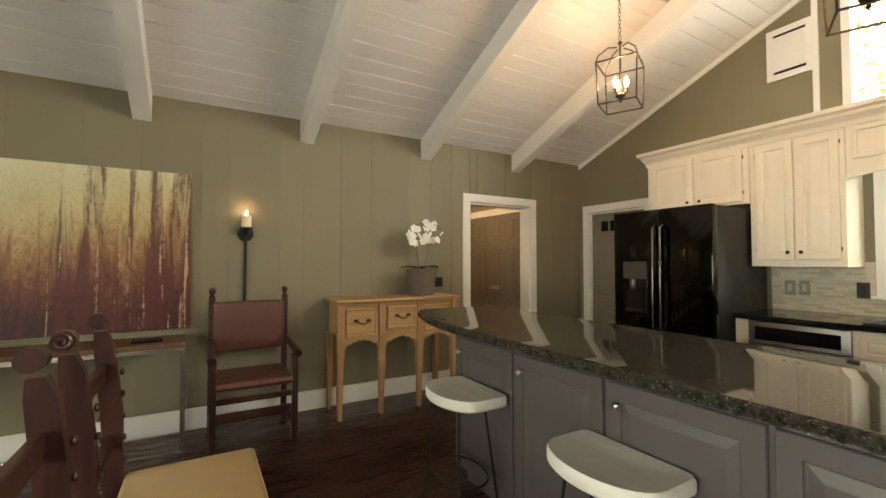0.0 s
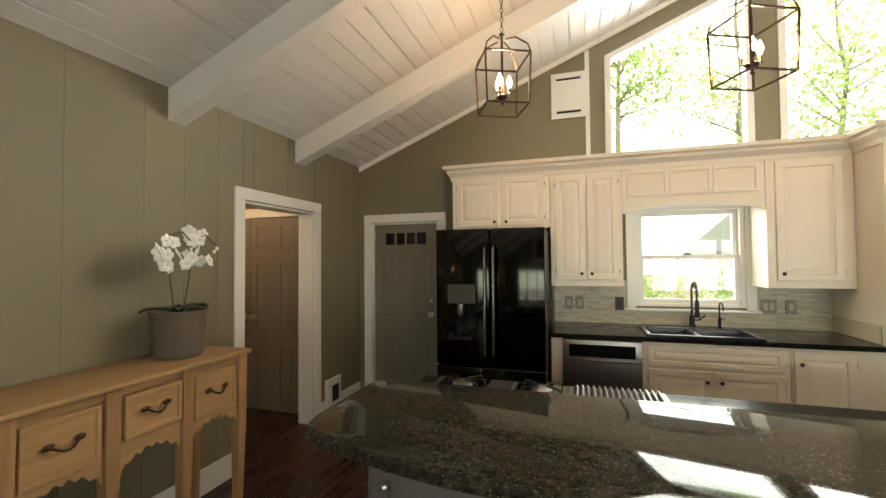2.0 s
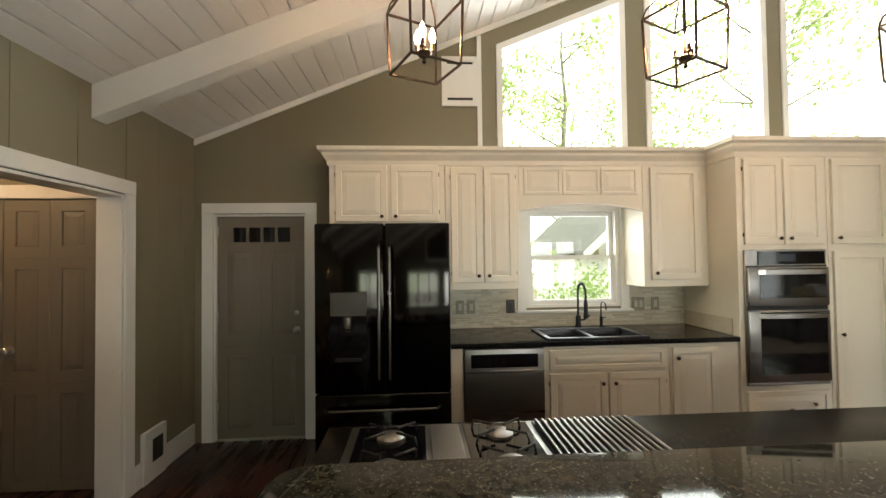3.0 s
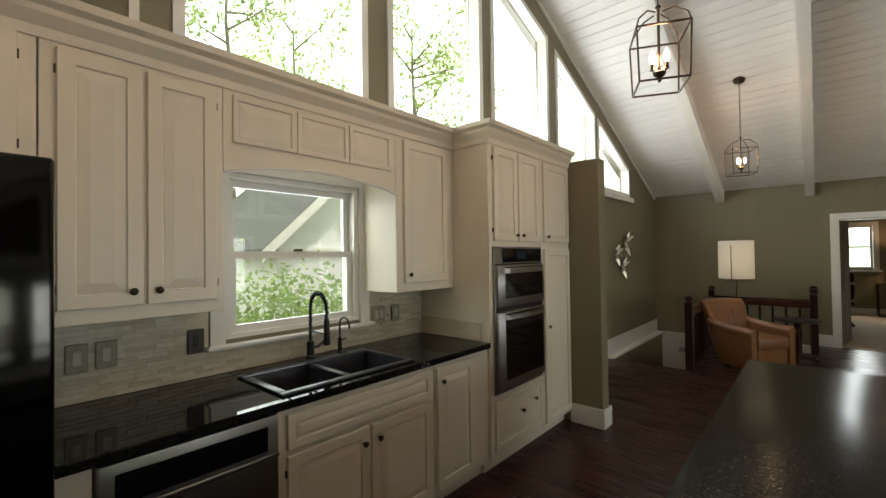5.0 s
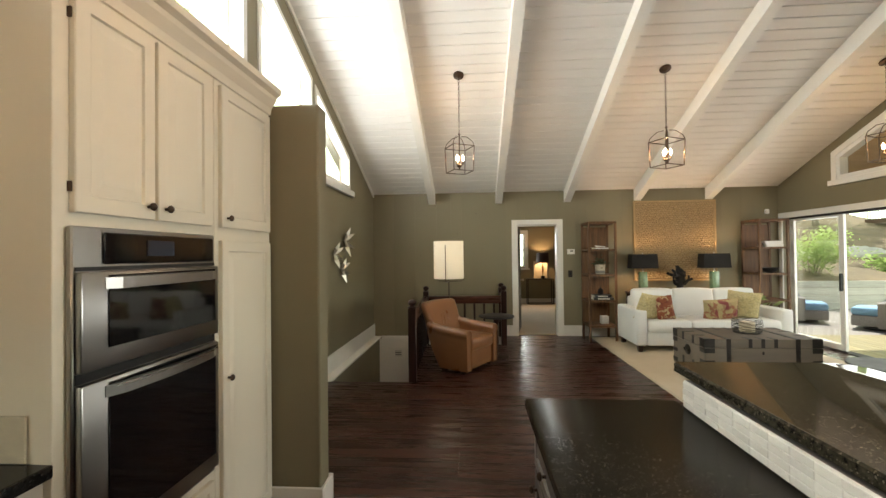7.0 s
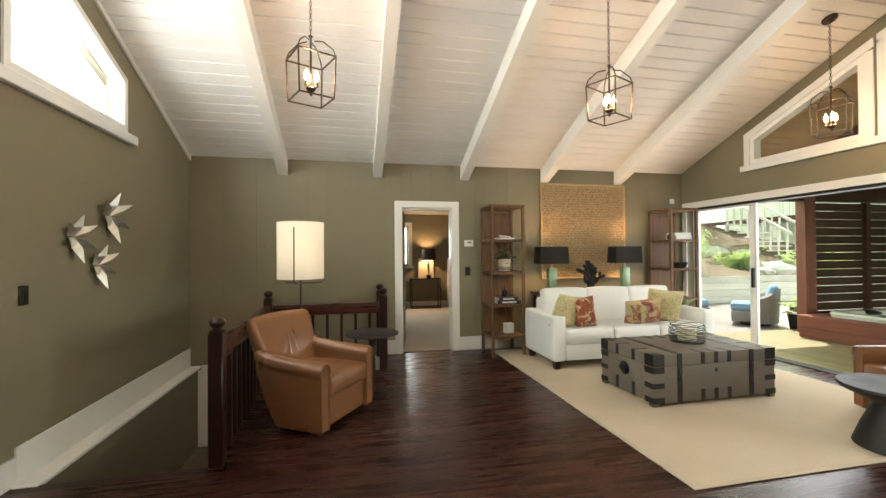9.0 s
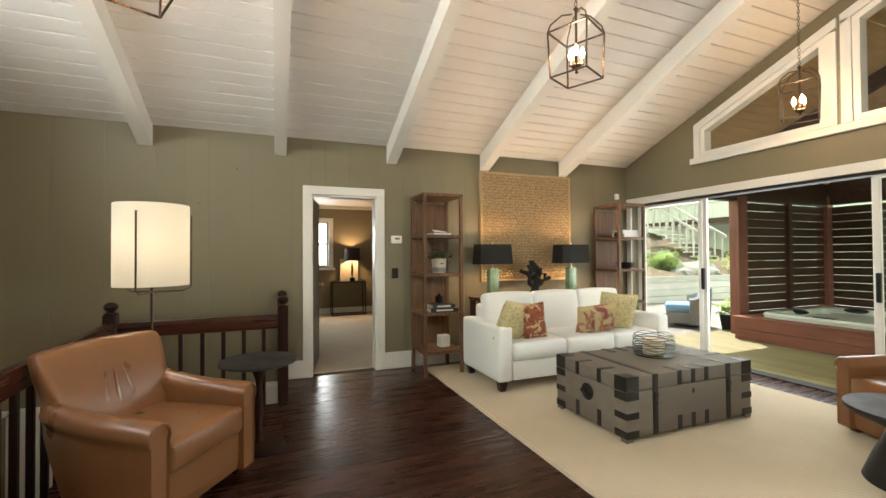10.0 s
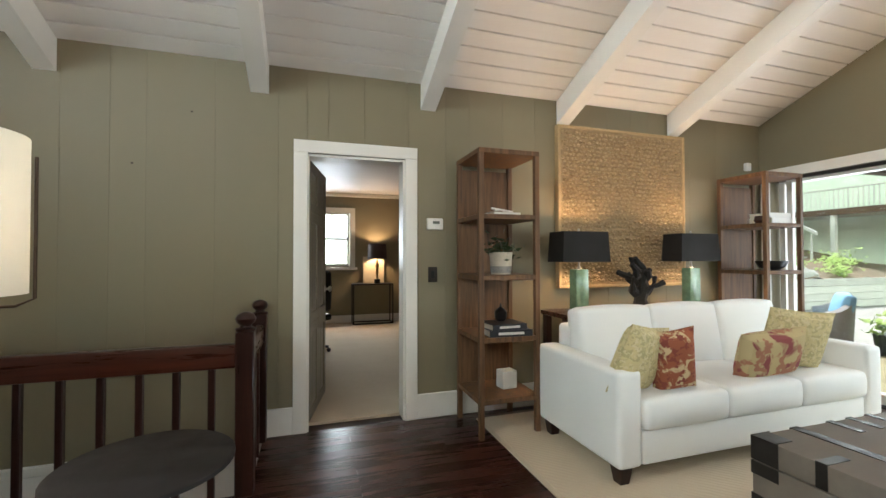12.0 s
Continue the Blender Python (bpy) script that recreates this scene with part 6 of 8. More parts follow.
structure("patio", Mesh().box(-13, -2.0, -11.0, -7.32, -1.0, -0.06), plain("pale_concrete", (0.27, 0.255, 0.235), 0.85, var=0.15, scale=2, fine=80, bump=0.4), "pale concrete patio", "patio")
WICK = plain("grey_wicker", (0.27, 0.26, 0.25), 0.7, var=0.3, scale=60, fine=150, bump=0.9, dist=0.004)
BLUE = plain("blue_cushion", (0.22, 0.40, 0.58), 0.9, var=0.06, fine=200, bump=0.3)
def lounge(x, y, rz):
    t = thing("wicker_lounge_chair", x, y, -0.06, rz, "grey wicker lounge chair with blue cushions on the patio", "chair", "patio chairs")
    pr = []
    for k in range(15):
        an = math.pi * (k / 14) + math.pi
        c, s = -math.cos(an), -math.sin(an)
        zt = 0.52 + 0.22 * max(0, s) ** 2
        x0, y0 = 0.40 * c, 0.36 * s + 0.0
        pr.append([(x0 * 1.0, y0, 0.06), (x0 * 1.1, y0 * 1.1, zt), (x0 * 0.94, y0 * 0.94, zt + 0.03), (x0 * 0.85, y0 * 0.85, zt - 0.02), (x0 * 0.85, y0 * 0.85, 0.08)])
    m = Mesh().rings(pr)
    part("shell", m, WICK, t)
    part("seat_base", Mesh().box(-0.36, 0.36, -0.38, 0.22, 0.08, 0.28, 0.02, 2), WICK, t)
    part("seat_cushion", Mesh().cushion(-0.32, 0.32, -0.38, 0.22, 0.285, 0.42, 0.02, 0.04), BLUE, t)
    part("back_cushion", Mesh(pose(0, 0.20, 0.40, -15)).cushion(-0.28, 0.28, -0.06, 0.07, 0, 0.38, 0.03, 0.05), BLUE, t)
    part("swivel_base", Mesh().lathe(0, 0, [(0.26, 0.001), (0.26, 0.03), (0.08, 0.06)], 18), BLACK, t)
    return t


lounge(-5.28, -8.05, 41)
lounge(-4.62, -9.1, 240)
pl = thing("potted_plant", -5.35, -7.32, -0.06, 0, "green plant in a tall dark pot by the porch post", "plant")
part("pot", Mesh().lathe(0, 0, [(0.10, 0.0), (0.14, 0.28), (0.15, 0.30), (0.12, 0.30), (0.02, 0.27)], 18), BLACK, pl)

LEAF, nt, b, tc = shader("green_leaves")
oi = nt.nodes.new("ShaderNodeNewGeometry")
lc = ramp(nt, oi.outputs["Random Per Island"], [(0.0, (0.10, 0.16, 0.05)), (0.5, (0.17, 0.26, 0.10)), (1.0, (0.25, 0.36, 0.16))])
nt.links.new(lc, b.inputs["Base Color"])
b.inputs["Roughness"].default_value = 0.5
tl = nt.nodes.new("ShaderNodeBsdfTranslucent")
nt.links.new(mixed(nt, lc, (0.60, 0.75, 0.25), 0.55), tl.inputs["Color"])
mx = nt.nodes.new("ShaderNodeMixShader")
mx.inputs["Fac"].default_value = 0.6
nt.links.new(b.outputs["BSDF"], mx.inputs[1])
nt.links.new(tl.outputs["BSDF"], mx.inputs[2])
nt.links.new(mx.outputs["Shader"], nt.nodes["Material Output"].inputs["Surface"])
BARK = plain("grey_brown_bark", (0.22, 0.19, 0.15), 0.9, var=0.35, scale=6, fine=40, bump=0.9, dist=0.01, stretch=(3, 3, 0.5))


def leaves(m, rnd, c, rad, n, size):
    for _ in range(n):
        p = Vector((rnd.gauss(0, 1), rnd.gauss(0, 1), rnd.gauss(0, 0.75))) * rad * 0.5 + c
        u = Vector((rnd.gauss(0, 1), rnd.gauss(0, 1), rnd.gauss(0, 0.6))).normalized()
        v = u.orthogonal().normalized()
        s = size * rnd.uniform(0.6, 1.3)
        m.add([p - u * s, p + v * s * 0.45, p + u * s, p - v * s * 0.45 + Vector((0, 0, -0.15 * s))], [(0, 1, 2, 3)])


def tree(x, y, z, h, spread_r, n, seed, low=0.45, size=0.09):
    rnd = random.Random(seed)
    t = thing("broadleaf_tree", x, y, z, 0, "leafy green broadleaf tree with grey-brown trunk", "tree", "woodland trees")
    m, cr = Mesh(), Mesh()
    r0 = 0.012 * h + 0.02
    pts, rr, p = [], [], Vector((0, 0, -0.1))
    for i in range(8):
        pts.append(p.copy())
        rr.append(r0 * (1 - 0.8 * i / 7))
        p = p + Vector((rnd.uniform(-0.03, 0.03) * h * 0.5, rnd.uniform(-0.03, 0.03) * h * 0.5, h / 7.5))
    m.tube(pts, rr, 9)
    for i in range(16):
        k = rnd.uniform(low, 0.98)
        j = min(6, int(k * 7))
        s = pts[j].lerp(pts[j + 1], k * 7 - j)
        an = rnd.uniform(0, 6.28)
        L = spread_r * rnd.uniform(0.5, 1.0) * (1.15 - k * 0.6)
        d = Vector((math.cos(an), math.sin(an), rnd.uniform(0.2, 0.7)))
        q1, q2 = s + d * L * 0.5, s + d * L + Vector((0, 0, 0.1 * L))
        m.tube([s, q1, q2], [r0 * 0.28, r0 * 0.15, r0 * 0.05], 5)
        for c in (q1, q2, q2 + Vector((rnd.uniform(-1, 1), rnd.uniform(-1, 1), rnd.uniform(-0.3, 0.6))) * L * 0.4):
            leaves(cr, rnd, c, L * rnd.uniform(0.35, 0.6), n // 48, size)
    part("trunk", m, BARK, t)
    part("crown", cr, LEAF, t, "", False)
    return t


k = 0
for x, y, h, r, n, lo in ((9.5, 4.6, 8, 2.6, 900, 0.25), (13, 0.6, 11, 3.4, 1100, 0.3), (16, -4, 13, 4, 1100, 0.3), (15, 6, 13, 4, 1100, 0.3), (19, 1.5, 15, 5, 1300, 0.25), (21, -9, 15, 5, 1300, 0.2), (13, -9.0, 12, 3.6, 1000, 0.3), (22, 9, 15, 5, 1200, 0.2),
                      (-7.0, -19.0, 9, 2.6, 2200, 0.4), (-21, -20, 9, 2.6, 2000, 0.4), (-4.5, -17, 10, 3, 2000, 0.35), (-13, -19, 12, 4, 2200, 0.3), (-24, -14, 13, 4, 2000, 0.3), (-15, -6, 12, 4, 1800, 0.3), (-15, 2, 12, 4, 1800, 0.3), (1.6, -17.0, 9, 3, 1800, 0.2), (4, -19, 11, 3, 1600, 0.2)):
    k += 1
    tree(x, y, -1.0 if y > -11 else -0.2, h, r, n * 2 if x > 5 else n, 50 + k, lo, 0.065 + 0.003 * abs(x) if x > 5 else 0.10 + 0.004 * abs(x))
BUSHES = ((6.6, 1.6, 1.3), (6.4, 0.4, 1.25), (6.8, -0.8, 1.3), (7.4, -1.9, 1.3), (6.9, 2.9, 1.4), (7.6, 2.6, 1.6), (8.2, 1.0, 1.5), (7.0, 0.3, 1.1), (8.8, 4.4, 2.0), (-7.0, -12.0, 0.9), (-9.5, -12.2, 0.45), (-5.2, -11.8, 0.8))
for i, (x, y, r) in enumerate(BUSHES):
    rnd = random.Random(200 + i)
    t = thing("shrub", x, y, -1.0 if y > -11 else 0.5, 0, "loose leafy green garden shrub", "shrub", "garden shrubs")
    m, st_ = Mesh(), Mesh()
    for j in range(14):
        an = rnd.uniform(0, 6.28)
        e_ = Vector((math.cos(an) * r * rnd.uniform(0.2, 0.7), math.sin(an) * r * rnd.uniform(0.2, 0.7), r * rnd.uniform(0.6, 1.6)))
        st_.tube([(0, 0, -0.1), e_ * 0.5, e_], [0.02, 0.012, 0.004], 5)
        leaves(m, rnd, e_, r * 0.45, 190, 0.045)
    part("stems", st_, BARK, t)
    part("foliage", m, LEAF, t, "", False)
rnd = random.Random(77)
pm = Mesh()
leaves(pm, rnd, Vector((0, 0, 0.42)), 0.2, 90, 0.06)
part("foliage", pm, LEAF, pl, "", False)

# neighbouring wing with a gable
NWALL = plain("pale_grey_siding", (0.74, 0.74, 0.73), 0.7, var=0.05, scale=2)
nh = thing("neighbouring_house_wing", 10.1, -4.2, -1.0, 0, "pale grey gabled house wing with white eaves", "house")
part("wall", Mesh().prism([(-2.0, 0), (2.0, 0), (2.0, 3.0), (0, 4.84), (-2.0, 3.0)], "x", 0.0, 5.0), NWALL, nh, "", False)
for s in (-1, 1):
    part("roof", Mesh().prism([(0, 4.87), (s * 2.5, 2.57), (s * 2.5, 2.69), (0, 4.99)], "x", -0.45, 5.3), plain("grey_shingle", (0.17, 0.165, 0.16), 0.9, var=0.25, scale=10), nh, "", False)
    part("fascia", Mesh().prism([(0, 4.75), (s * 2.52, 2.43), (s * 2.52, 2.65), (0, 4.97)], "x", -0.48, -0.452), TRIM, nh, "white fascia board", False)
part("eave_band", Mesh().box(-0.06, -0.002, -2.0, 2.0, 2.6, 2.72), TRIM, nh, "white band", False)

# emissive ring coloured as washed-out woodland beyond the windows; it also lights the rooms
HAZE_GLOW, nt, b, tc = shader("glowing_woodland_backdrop")
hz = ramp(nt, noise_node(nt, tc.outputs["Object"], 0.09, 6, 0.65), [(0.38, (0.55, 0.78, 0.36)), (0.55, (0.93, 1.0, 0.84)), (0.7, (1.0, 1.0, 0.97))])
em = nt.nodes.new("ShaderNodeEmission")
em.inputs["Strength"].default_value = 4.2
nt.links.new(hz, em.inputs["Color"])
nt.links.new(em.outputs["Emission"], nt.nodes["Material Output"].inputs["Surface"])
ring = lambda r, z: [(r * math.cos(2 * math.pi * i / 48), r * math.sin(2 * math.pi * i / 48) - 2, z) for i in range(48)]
structure("backdrop", Mesh().rings([ring(75, -1.0), ring(78, 25), ring(80, 60)], False), HAZE_GLOW, "glowing backdrop ring coloured as washed-out distant woodland", "backdrop", True)

# hillside behind the patio
rw = thing("retaining_wall", -7.5, -11.05, -0.06, 0, "grey weathered horizontal board retaining wall", "wall")
rb = Mesh().box(-5.5, 5.5, -0.03, 0.03, 0, 0.175, 0.004, 1).data("board")
GREYB = wood("grey_weathered_board", (0.42, 0.41, 0.40), (0.60, 0.58, 0.56), "x", 0.8, 0.8, 0.0, 0.15, 0.4)
for i in range(4):
    o = part("board", rb, GREYB, rw)
    o.matrix_basis = pose(0, 0, i * 0.185)
m = Mesh()
nx, ny = 30, 14
vs = [(-16 + 13.9 * i / nx, -11.1 - 14 * j / ny, 0.62 + 3.6 * (j / ny) ** 1.1 + 0.25 * noise.noise((i * 0.45, j * 0.6, 3.0))) for j in range(ny + 1) for i in range(nx + 1)]
m.add(vs, [(j * (nx + 1) + i, j * (nx + 1) + i + 1, (j + 1) * (nx + 1) + i + 1, (j + 1) * (nx + 1) + i) for j in range(ny) for i in range(nx)])
structure("hillside", m, GROUND, "leaf-strewn rocky slope behind the patio", "ground", True)
ROCK = plain("pale_boulder", (0.36, 0.35, 0.33), 0.9, var=0.3, scale=3, fine=30, bump=0.8, dist=0.02)
rnd = random.Random(5)
for i in range(16):
    x, y = rnd.uniform(-12, -4), rnd.uniform(-15, -11.6)
    s = rnd.uniform(0.2, 0.45)
    if i == 0:
        x, y, s = -10.3, -11.75, 0.52
    t = thing("boulder", x, y, 0.55 + 3.6 * ((-11.1 - y) / 14) ** 1.1, rnd.uniform(0, 360), "pale lichen-grey boulder on the slope", "rock", "slope boulders")
    bm = bmesh.new()
    bmesh.ops.create_icosphere(bm, subdivisions=3, radius=s)
    for v in bm.verts:
        k = 1 + 0.35 * noise.noise(v.co * 1.7 / s + Vector((i * 3.1, 0, 0)))
        v.co = Vector((v.co.x * k * 1.3, v.co.y * k, v.co.z * k * 0.7))
    part("stone", Mesh().take(bm), ROCK, t)
gs = thing("garden_stairs", -13.2, -13.1, 1.0, 0, "grey wooden garden stairs with railing up the slope", "stairs")
for i in range(9):
    part("step", Mesh().box(-0.6 - 0.0, 0.6, -0.3 * i - 0.3, -0.3 * i, 0.18 * i, 0.18 * i + 0.05), GREYB, gs, "", False)
    for s in (-0.58, 0.58):
        part("railing_post", Mesh().box(s - 0.025, s + 0.025, -0.3 * i - 0.18, -0.3 * i - 0.13, 0.18 * i + 0.05, 0.18 * i + 0.95), GREYB, gs, "", False)
for s in (-0.58, 0.58):
    part("railing", Mesh().prism([(0.0, 0.92), (-2.7, 2.54), (-2.7, 2.64), (0.0, 1.02)], "x", s - 0.04, s + 0.04), GREYB, gs, "", False)

# raised deck of the next building above the slope
rd = thing("raised_deck", -15.0, -10.5, -1.0, 0, "grey raised timber deck on posts with a slatted railing", "deck")
part("platform", Mesh().box(-3.0, -0.062, -9.0, 0.0, 3.72, 3.80), GREYB, rd)
part("rim_beam", Mesh().box(-0.06, 0.0, -9.0, 0.0, 3.62, 3.82), SLATW, rd, "brown rim beam")
for y in (-7.6, -5.2, -2.9, -0.6):
    part("post", Mesh().box(-0.20, -0.063, y - 0.07, y + 0.07, 0.0, 3.72), GREYB, rd, "", False)
bal = Mesh().box(-0.02, 0.0, -0.02, 0.02, 3.821, 4.46).data("baluster")
for i in range(68):
    o = part("baluster", bal, GREYB, rd)
    o.matrix_basis = pose(-0.02, -0.06 - i * 0.132, 0)
part("top_rail", Mesh().box(-0.08, 0.02, -9.0, 0.0, 4.461, 4.51, 0.004, 1), GREYB, rd)
gw = thing("neighbouring_green_house", -18.1, -9.0, -1.0, 0, "sage-green stucco house wall behind the raised deck", "house")
part("wall", Mesh().box(-4.0, 0.0, -12.0, 1.0, 0.0, 6.2), plain("sage_stucco", (0.52, 0.57, 0.50), 0.9, var=0.12, scale=1.5, fine=60, bump=0.4), gw, "", False)
part("roof", Mesh().prism([(-12.4, 6.2), (1.4, 6.2), (1.4, 6.32), (-12.4, 6.32)], "x", -4.4, 0.4), plain("brown_shingle", (0.15, 0.12, 0.10), 0.9, var=0.25, scale=10), gw, "", False)
rnd = random.Random(91)
for x, y, r in ((-11.6, -12.4, 0.42), (-12.6, -12.0, 0.5), (-10.9, -13.2, 0.45), (-13.6, -12.3, 0.5), (-9.2, -12.6, 0.4), (-11.9, -11.5, 0.3)):
    t = thing("slope_fern", x, y, 0.62 + 3.6 * ((-11.1 - y) / 14) ** 1.1, 0, "low bright green fern on the slope", "plant", "slope plants")
    m = Mesh()
    leaves(m, rnd, Vector((0, 0, r * 0.5)), r * 0.8, 160, 0.06)
    part("foliage", m, LEAF, t, "", False)

# ---- dining side ----
OAK = wood("light_oak", (0.30, 0.17, 0.075), (0.46, 0.28, 0.13), "x", 0.45, 1.0, 0.0, 0.08, 0.2)
OAKZ = wood("light_oak_upright", (0.27, 0.14, 0.065), (0.42, 0.24, 0.11), "z", 0.45, 1.0, 0.0, 0.08, 0.2)
ct = thing("console_table", 1.59, 3.645, 0, 0, "light oak console table with three drawers and scalloped apron", "console table")
part("tabletop", Mesh().box(-0.60, 0.60, -0.225, 0.225, 0.976, 1.0, 0.008, 2), OAK, ct)
part("case", Mesh().box(-0.55, 0.55, -0.165, 0.205, 0.69, 0.975), OAK, ct, "", False)
for x in (-0.555, -0.185, 0.185, 0.555):
    part("leg", Mesh().rings([[(x - a, -0.196 + (0.03 - a), z), (x + a, -0.196 + (0.03 - a), z), (x + a, -0.136, z), (x - a, -0.136, z)] for a, z in ((0.015, 0.001), (0.030, 0.62), (0.033, 0.975))]), OAKZ, ct, "", False)
for x in (-0.55, 0.55):
    part("leg", Mesh().rings([[(x - a, 0.15, z), (x + a, 0.15, z), (x + a, 0.21, z), (x - a, 0.21, z)] for a, z in ((0.015, 0.001), (0.030, 0.689))]), OAKZ, ct, "", False)
for i in range(3):
    x0, x1 = -0.555 + 0.37 * i + 0.033, -0.555 + 0.37 * (i + 1) - 0.033
    n = 24
    pts = []
    for j in range(n + 1):
        u = j / n
        pts.append((x0 + (x1 - x0) * u, 0.592 + 0.075 * abs(math.sin(math.pi * u)) ** 0.7 - 0.02 * math.cos(6 * math.pi * u) ** 2))
    part("apron", Mesh().prism(pts + [(x1, 0.735), (x0, 0.735)], "y", -0.180, -0.1655), OAK, ct, "", False)
    part("drawer_rail", Mesh().box(x0, x1, -0.180, -0.1655, 0.94, 0.975), OAK, ct, "", False)
    z0, z1 = (0.685, 0.925) if i != 1 else (0.735, 0.93)
    dw_ = leaf(ct, "drawer", x0 + 0.012, -0.192 if i != 1 else -0.206, z0, x1 - x0 - 0.024, z1 - z0, OAK, t=0.025 if i != 1 else 0.04, stile=0.018, raised=False)
    c, hz_ = (x1 - x0 - 0.024) / 2, (z1 - z0) * 0.56
    bail = Mesh().tube([(c - 0.05 + 0.1 * j / 10, -0.008 - 0.018 * math.sin(math.pi * j / 10), hz_ - 0.024 * math.sin(math.pi * j / 10)) for j in range(11)], 0.0055, 6)
    part("handle", bail.ball(c - 0.055, -0.003, hz_ + 0.004, 0.024, 0.007, 0.014, 8).ball(c + 0.055, -0.003, hz_ + 0.004, 0.024, 0.007, 0.014, 8), BRONZE, dw_, "dark bronze drop handle")

# orchid
pot = thing("potted_orchid", 1.90, 3.67, 1.001, 0, "white orchid in a ribbed brown ceramic pot", "plant")
POTM = plain("brown_ribbed_ceramic", (0.11, 0.082, 0.058), 0.75, var=0.2, scale=10, bump=0.4)
prof = [(0.115, 0.0)]
for i in range(14):
    prof += [(0.122 + 0.018 * i / 14 + 0.002 * (i % 2), 0.01 + 0.0165 * i)]
prof += [(0.146, 0.245), (0.146, 0.258), (0.132, 0.258), (0.128, 0.23), (0.002, 0.23)]
part("pot", Mesh().lathe(0, 0, prof, 28), POTM, pot)
m = Mesh()
rnd = random.Random(12)
for an, L in ((0.2, 0.20), (2.9, 0.22), (4.3, 0.20), (5.6, 0.18), (1.5, 0.14)):
    d = Vector((math.cos(an), math.sin(an) * 0.5, 0))
    n = Vector((-d.y, d.x, 0)).normalized()
    rows = []
    for j in range(7):
        u = j / 6
        c = d * L * u + Vector((0, 0, 0.225 + 0.16 * u - 0.12 * u * u))
        w = 0.034 * math.sin(math.pi * (0.12 + 0.84 * u))
        rows.append([c - n * w + Vector((0, 0, 0.008)), c + Vector((0, 0, -0.004)), c + n * w + Vector((0, 0, 0.008)), c + Vector((0, 0, 0.0))])
    m.rings(rows)
part("leaves", m, plain("dark_orchid_leaf", (0.018, 0.045, 0.014), 0.3, var=0.2), pot)
PET = plain("white_petal", (0.82, 0.80, 0.74), 0.6, var=0.03, bump=0.05)
STEMM = plain("orchid_stem", (0.10, 0.09, 0.035), 0.6)
for sx, top in ((-0.07, 0.70), (0.075, 0.69)):
    pts = [(sx * 0.3, 0, 0.21), (sx * 0.8, 0, 0.42), (sx * 1.0, -0.01, 0.58), (sx * 1.1, -0.02, top - 0.02), (sx * 1.1 + 0.05, -0.05, top), (sx * 1.1 + 0.10, -0.07, top - 0.06)]
    part("flower_stem", Mesh().tube(pts, 0.005, 6), STEMM, pot)
    for j in range(12):
        c = Vector((sx * 1.15 + rnd.uniform(-0.07, 0.10), -0.05 + rnd.uniform(-0.04, 0.04), top + rnd.uniform(-0.22, 0.02)))
        f = Mesh(Matrix.Translation(c) @ pose(0, 0, 0, rnd.uniform(60, 110), rnd.uniform(-25, 25), rnd.uniform(-40, 40)))
        for a in range(5):
            q = a * 1.2566 + 0.3
            cx_, cy_ = 0.022 * math.cos(q), 0.022 * math.sin(q)
            f.ball(cx_, cy_, 0.002 * (a % 2), 0.018, 0.018, 0.004, 8)
        f.ball(0, 0, 0.008, 0.007, 0.007, 0.007, 6)
        part("flower", f, PET, pot)
    part("buds", Mesh().ball(sx * 1.1 + 0.105, -0.075, top - 0.08, 0.010, 0.010, 0.013, 8).ball(sx * 1.1 + 0.09, -0.07, top - 0.10, 0.009, 0.009, 0.012, 8), PET, pot)

# candle sconce
sc = thing("candle_sconce", 0.34, N - 0.002, 0, 0, "dark iron wall sconce with a lit pillar candle", "sconce")
IRON = plain("dark_wrought_iron", (0.022, 0.022, 0.022), 0.55, 0.6, var=0.3, scale=25, bump=0.3)
m = Mesh().ball(0, -0.012, 1.555, 0.062, 0.012, 0.062, 20).ball(0, -0.008, 0.935, 0.038, 0.010, 0.038, 16)
part("back_plate", m, IRON, sc)
part("rod", Mesh().tube([(0, -0.02, 0.93), (0, -0.024, 1.3), (0, -0.02, 1.56)], 0.012, 8), IRON, sc)
part("candle_cup", Mesh().lathe(0, -0.075, [(0.01, 1.575), (0.03, 1.59), (0.055, 1.60), (0.055, 1.608), (0.002, 1.606)], 18).tube([(0, -0.01, 1.55), (0, -0.05, 1.545), (0, -0.075, 1.58)], 0.009, 6), IRON, sc)
part("candle", Mesh().lathe(0, -0.075, [(0.038, 1.608), (0.038, 1.70), (0.032, 1.706), (0.002, 1.700)], 18), plain("cream_wax_candle", (0.75, 0.62, 0.42), 0.5), sc, "cream pillar candle")
part("flame", Mesh().lathe(0, -0.075, [(0.002, 1.702), (0.009, 1.715), (0.006, 1.732), (0.001, 1.745)], 10), BULB, sc, "small warm flame")
bulb("sconce_glow", 0.34, N - 0.077, 1.76, 0.22, WARM, 0.01)

# forest painting
PAINT, nt, b, tc = shader("forest_painting")
trunks = noise_node(nt, scaled(nt, tc, (13, 1, 0.9)), 1.0, 5, 0.62, 0.7)
blot = noise_node(nt, scaled(nt, tc, (9, 1, 5)), 3.5, 7, 0.75)
wash = noise_node(nt, scaled(nt, tc, (3, 1, 1.2)), 1.2, 5, 0.6)
sp = nt.nodes.new("ShaderNodeSeparateXYZ")
nt.links.new(tc.outputs["Object"], sp.inputs["Vector"])


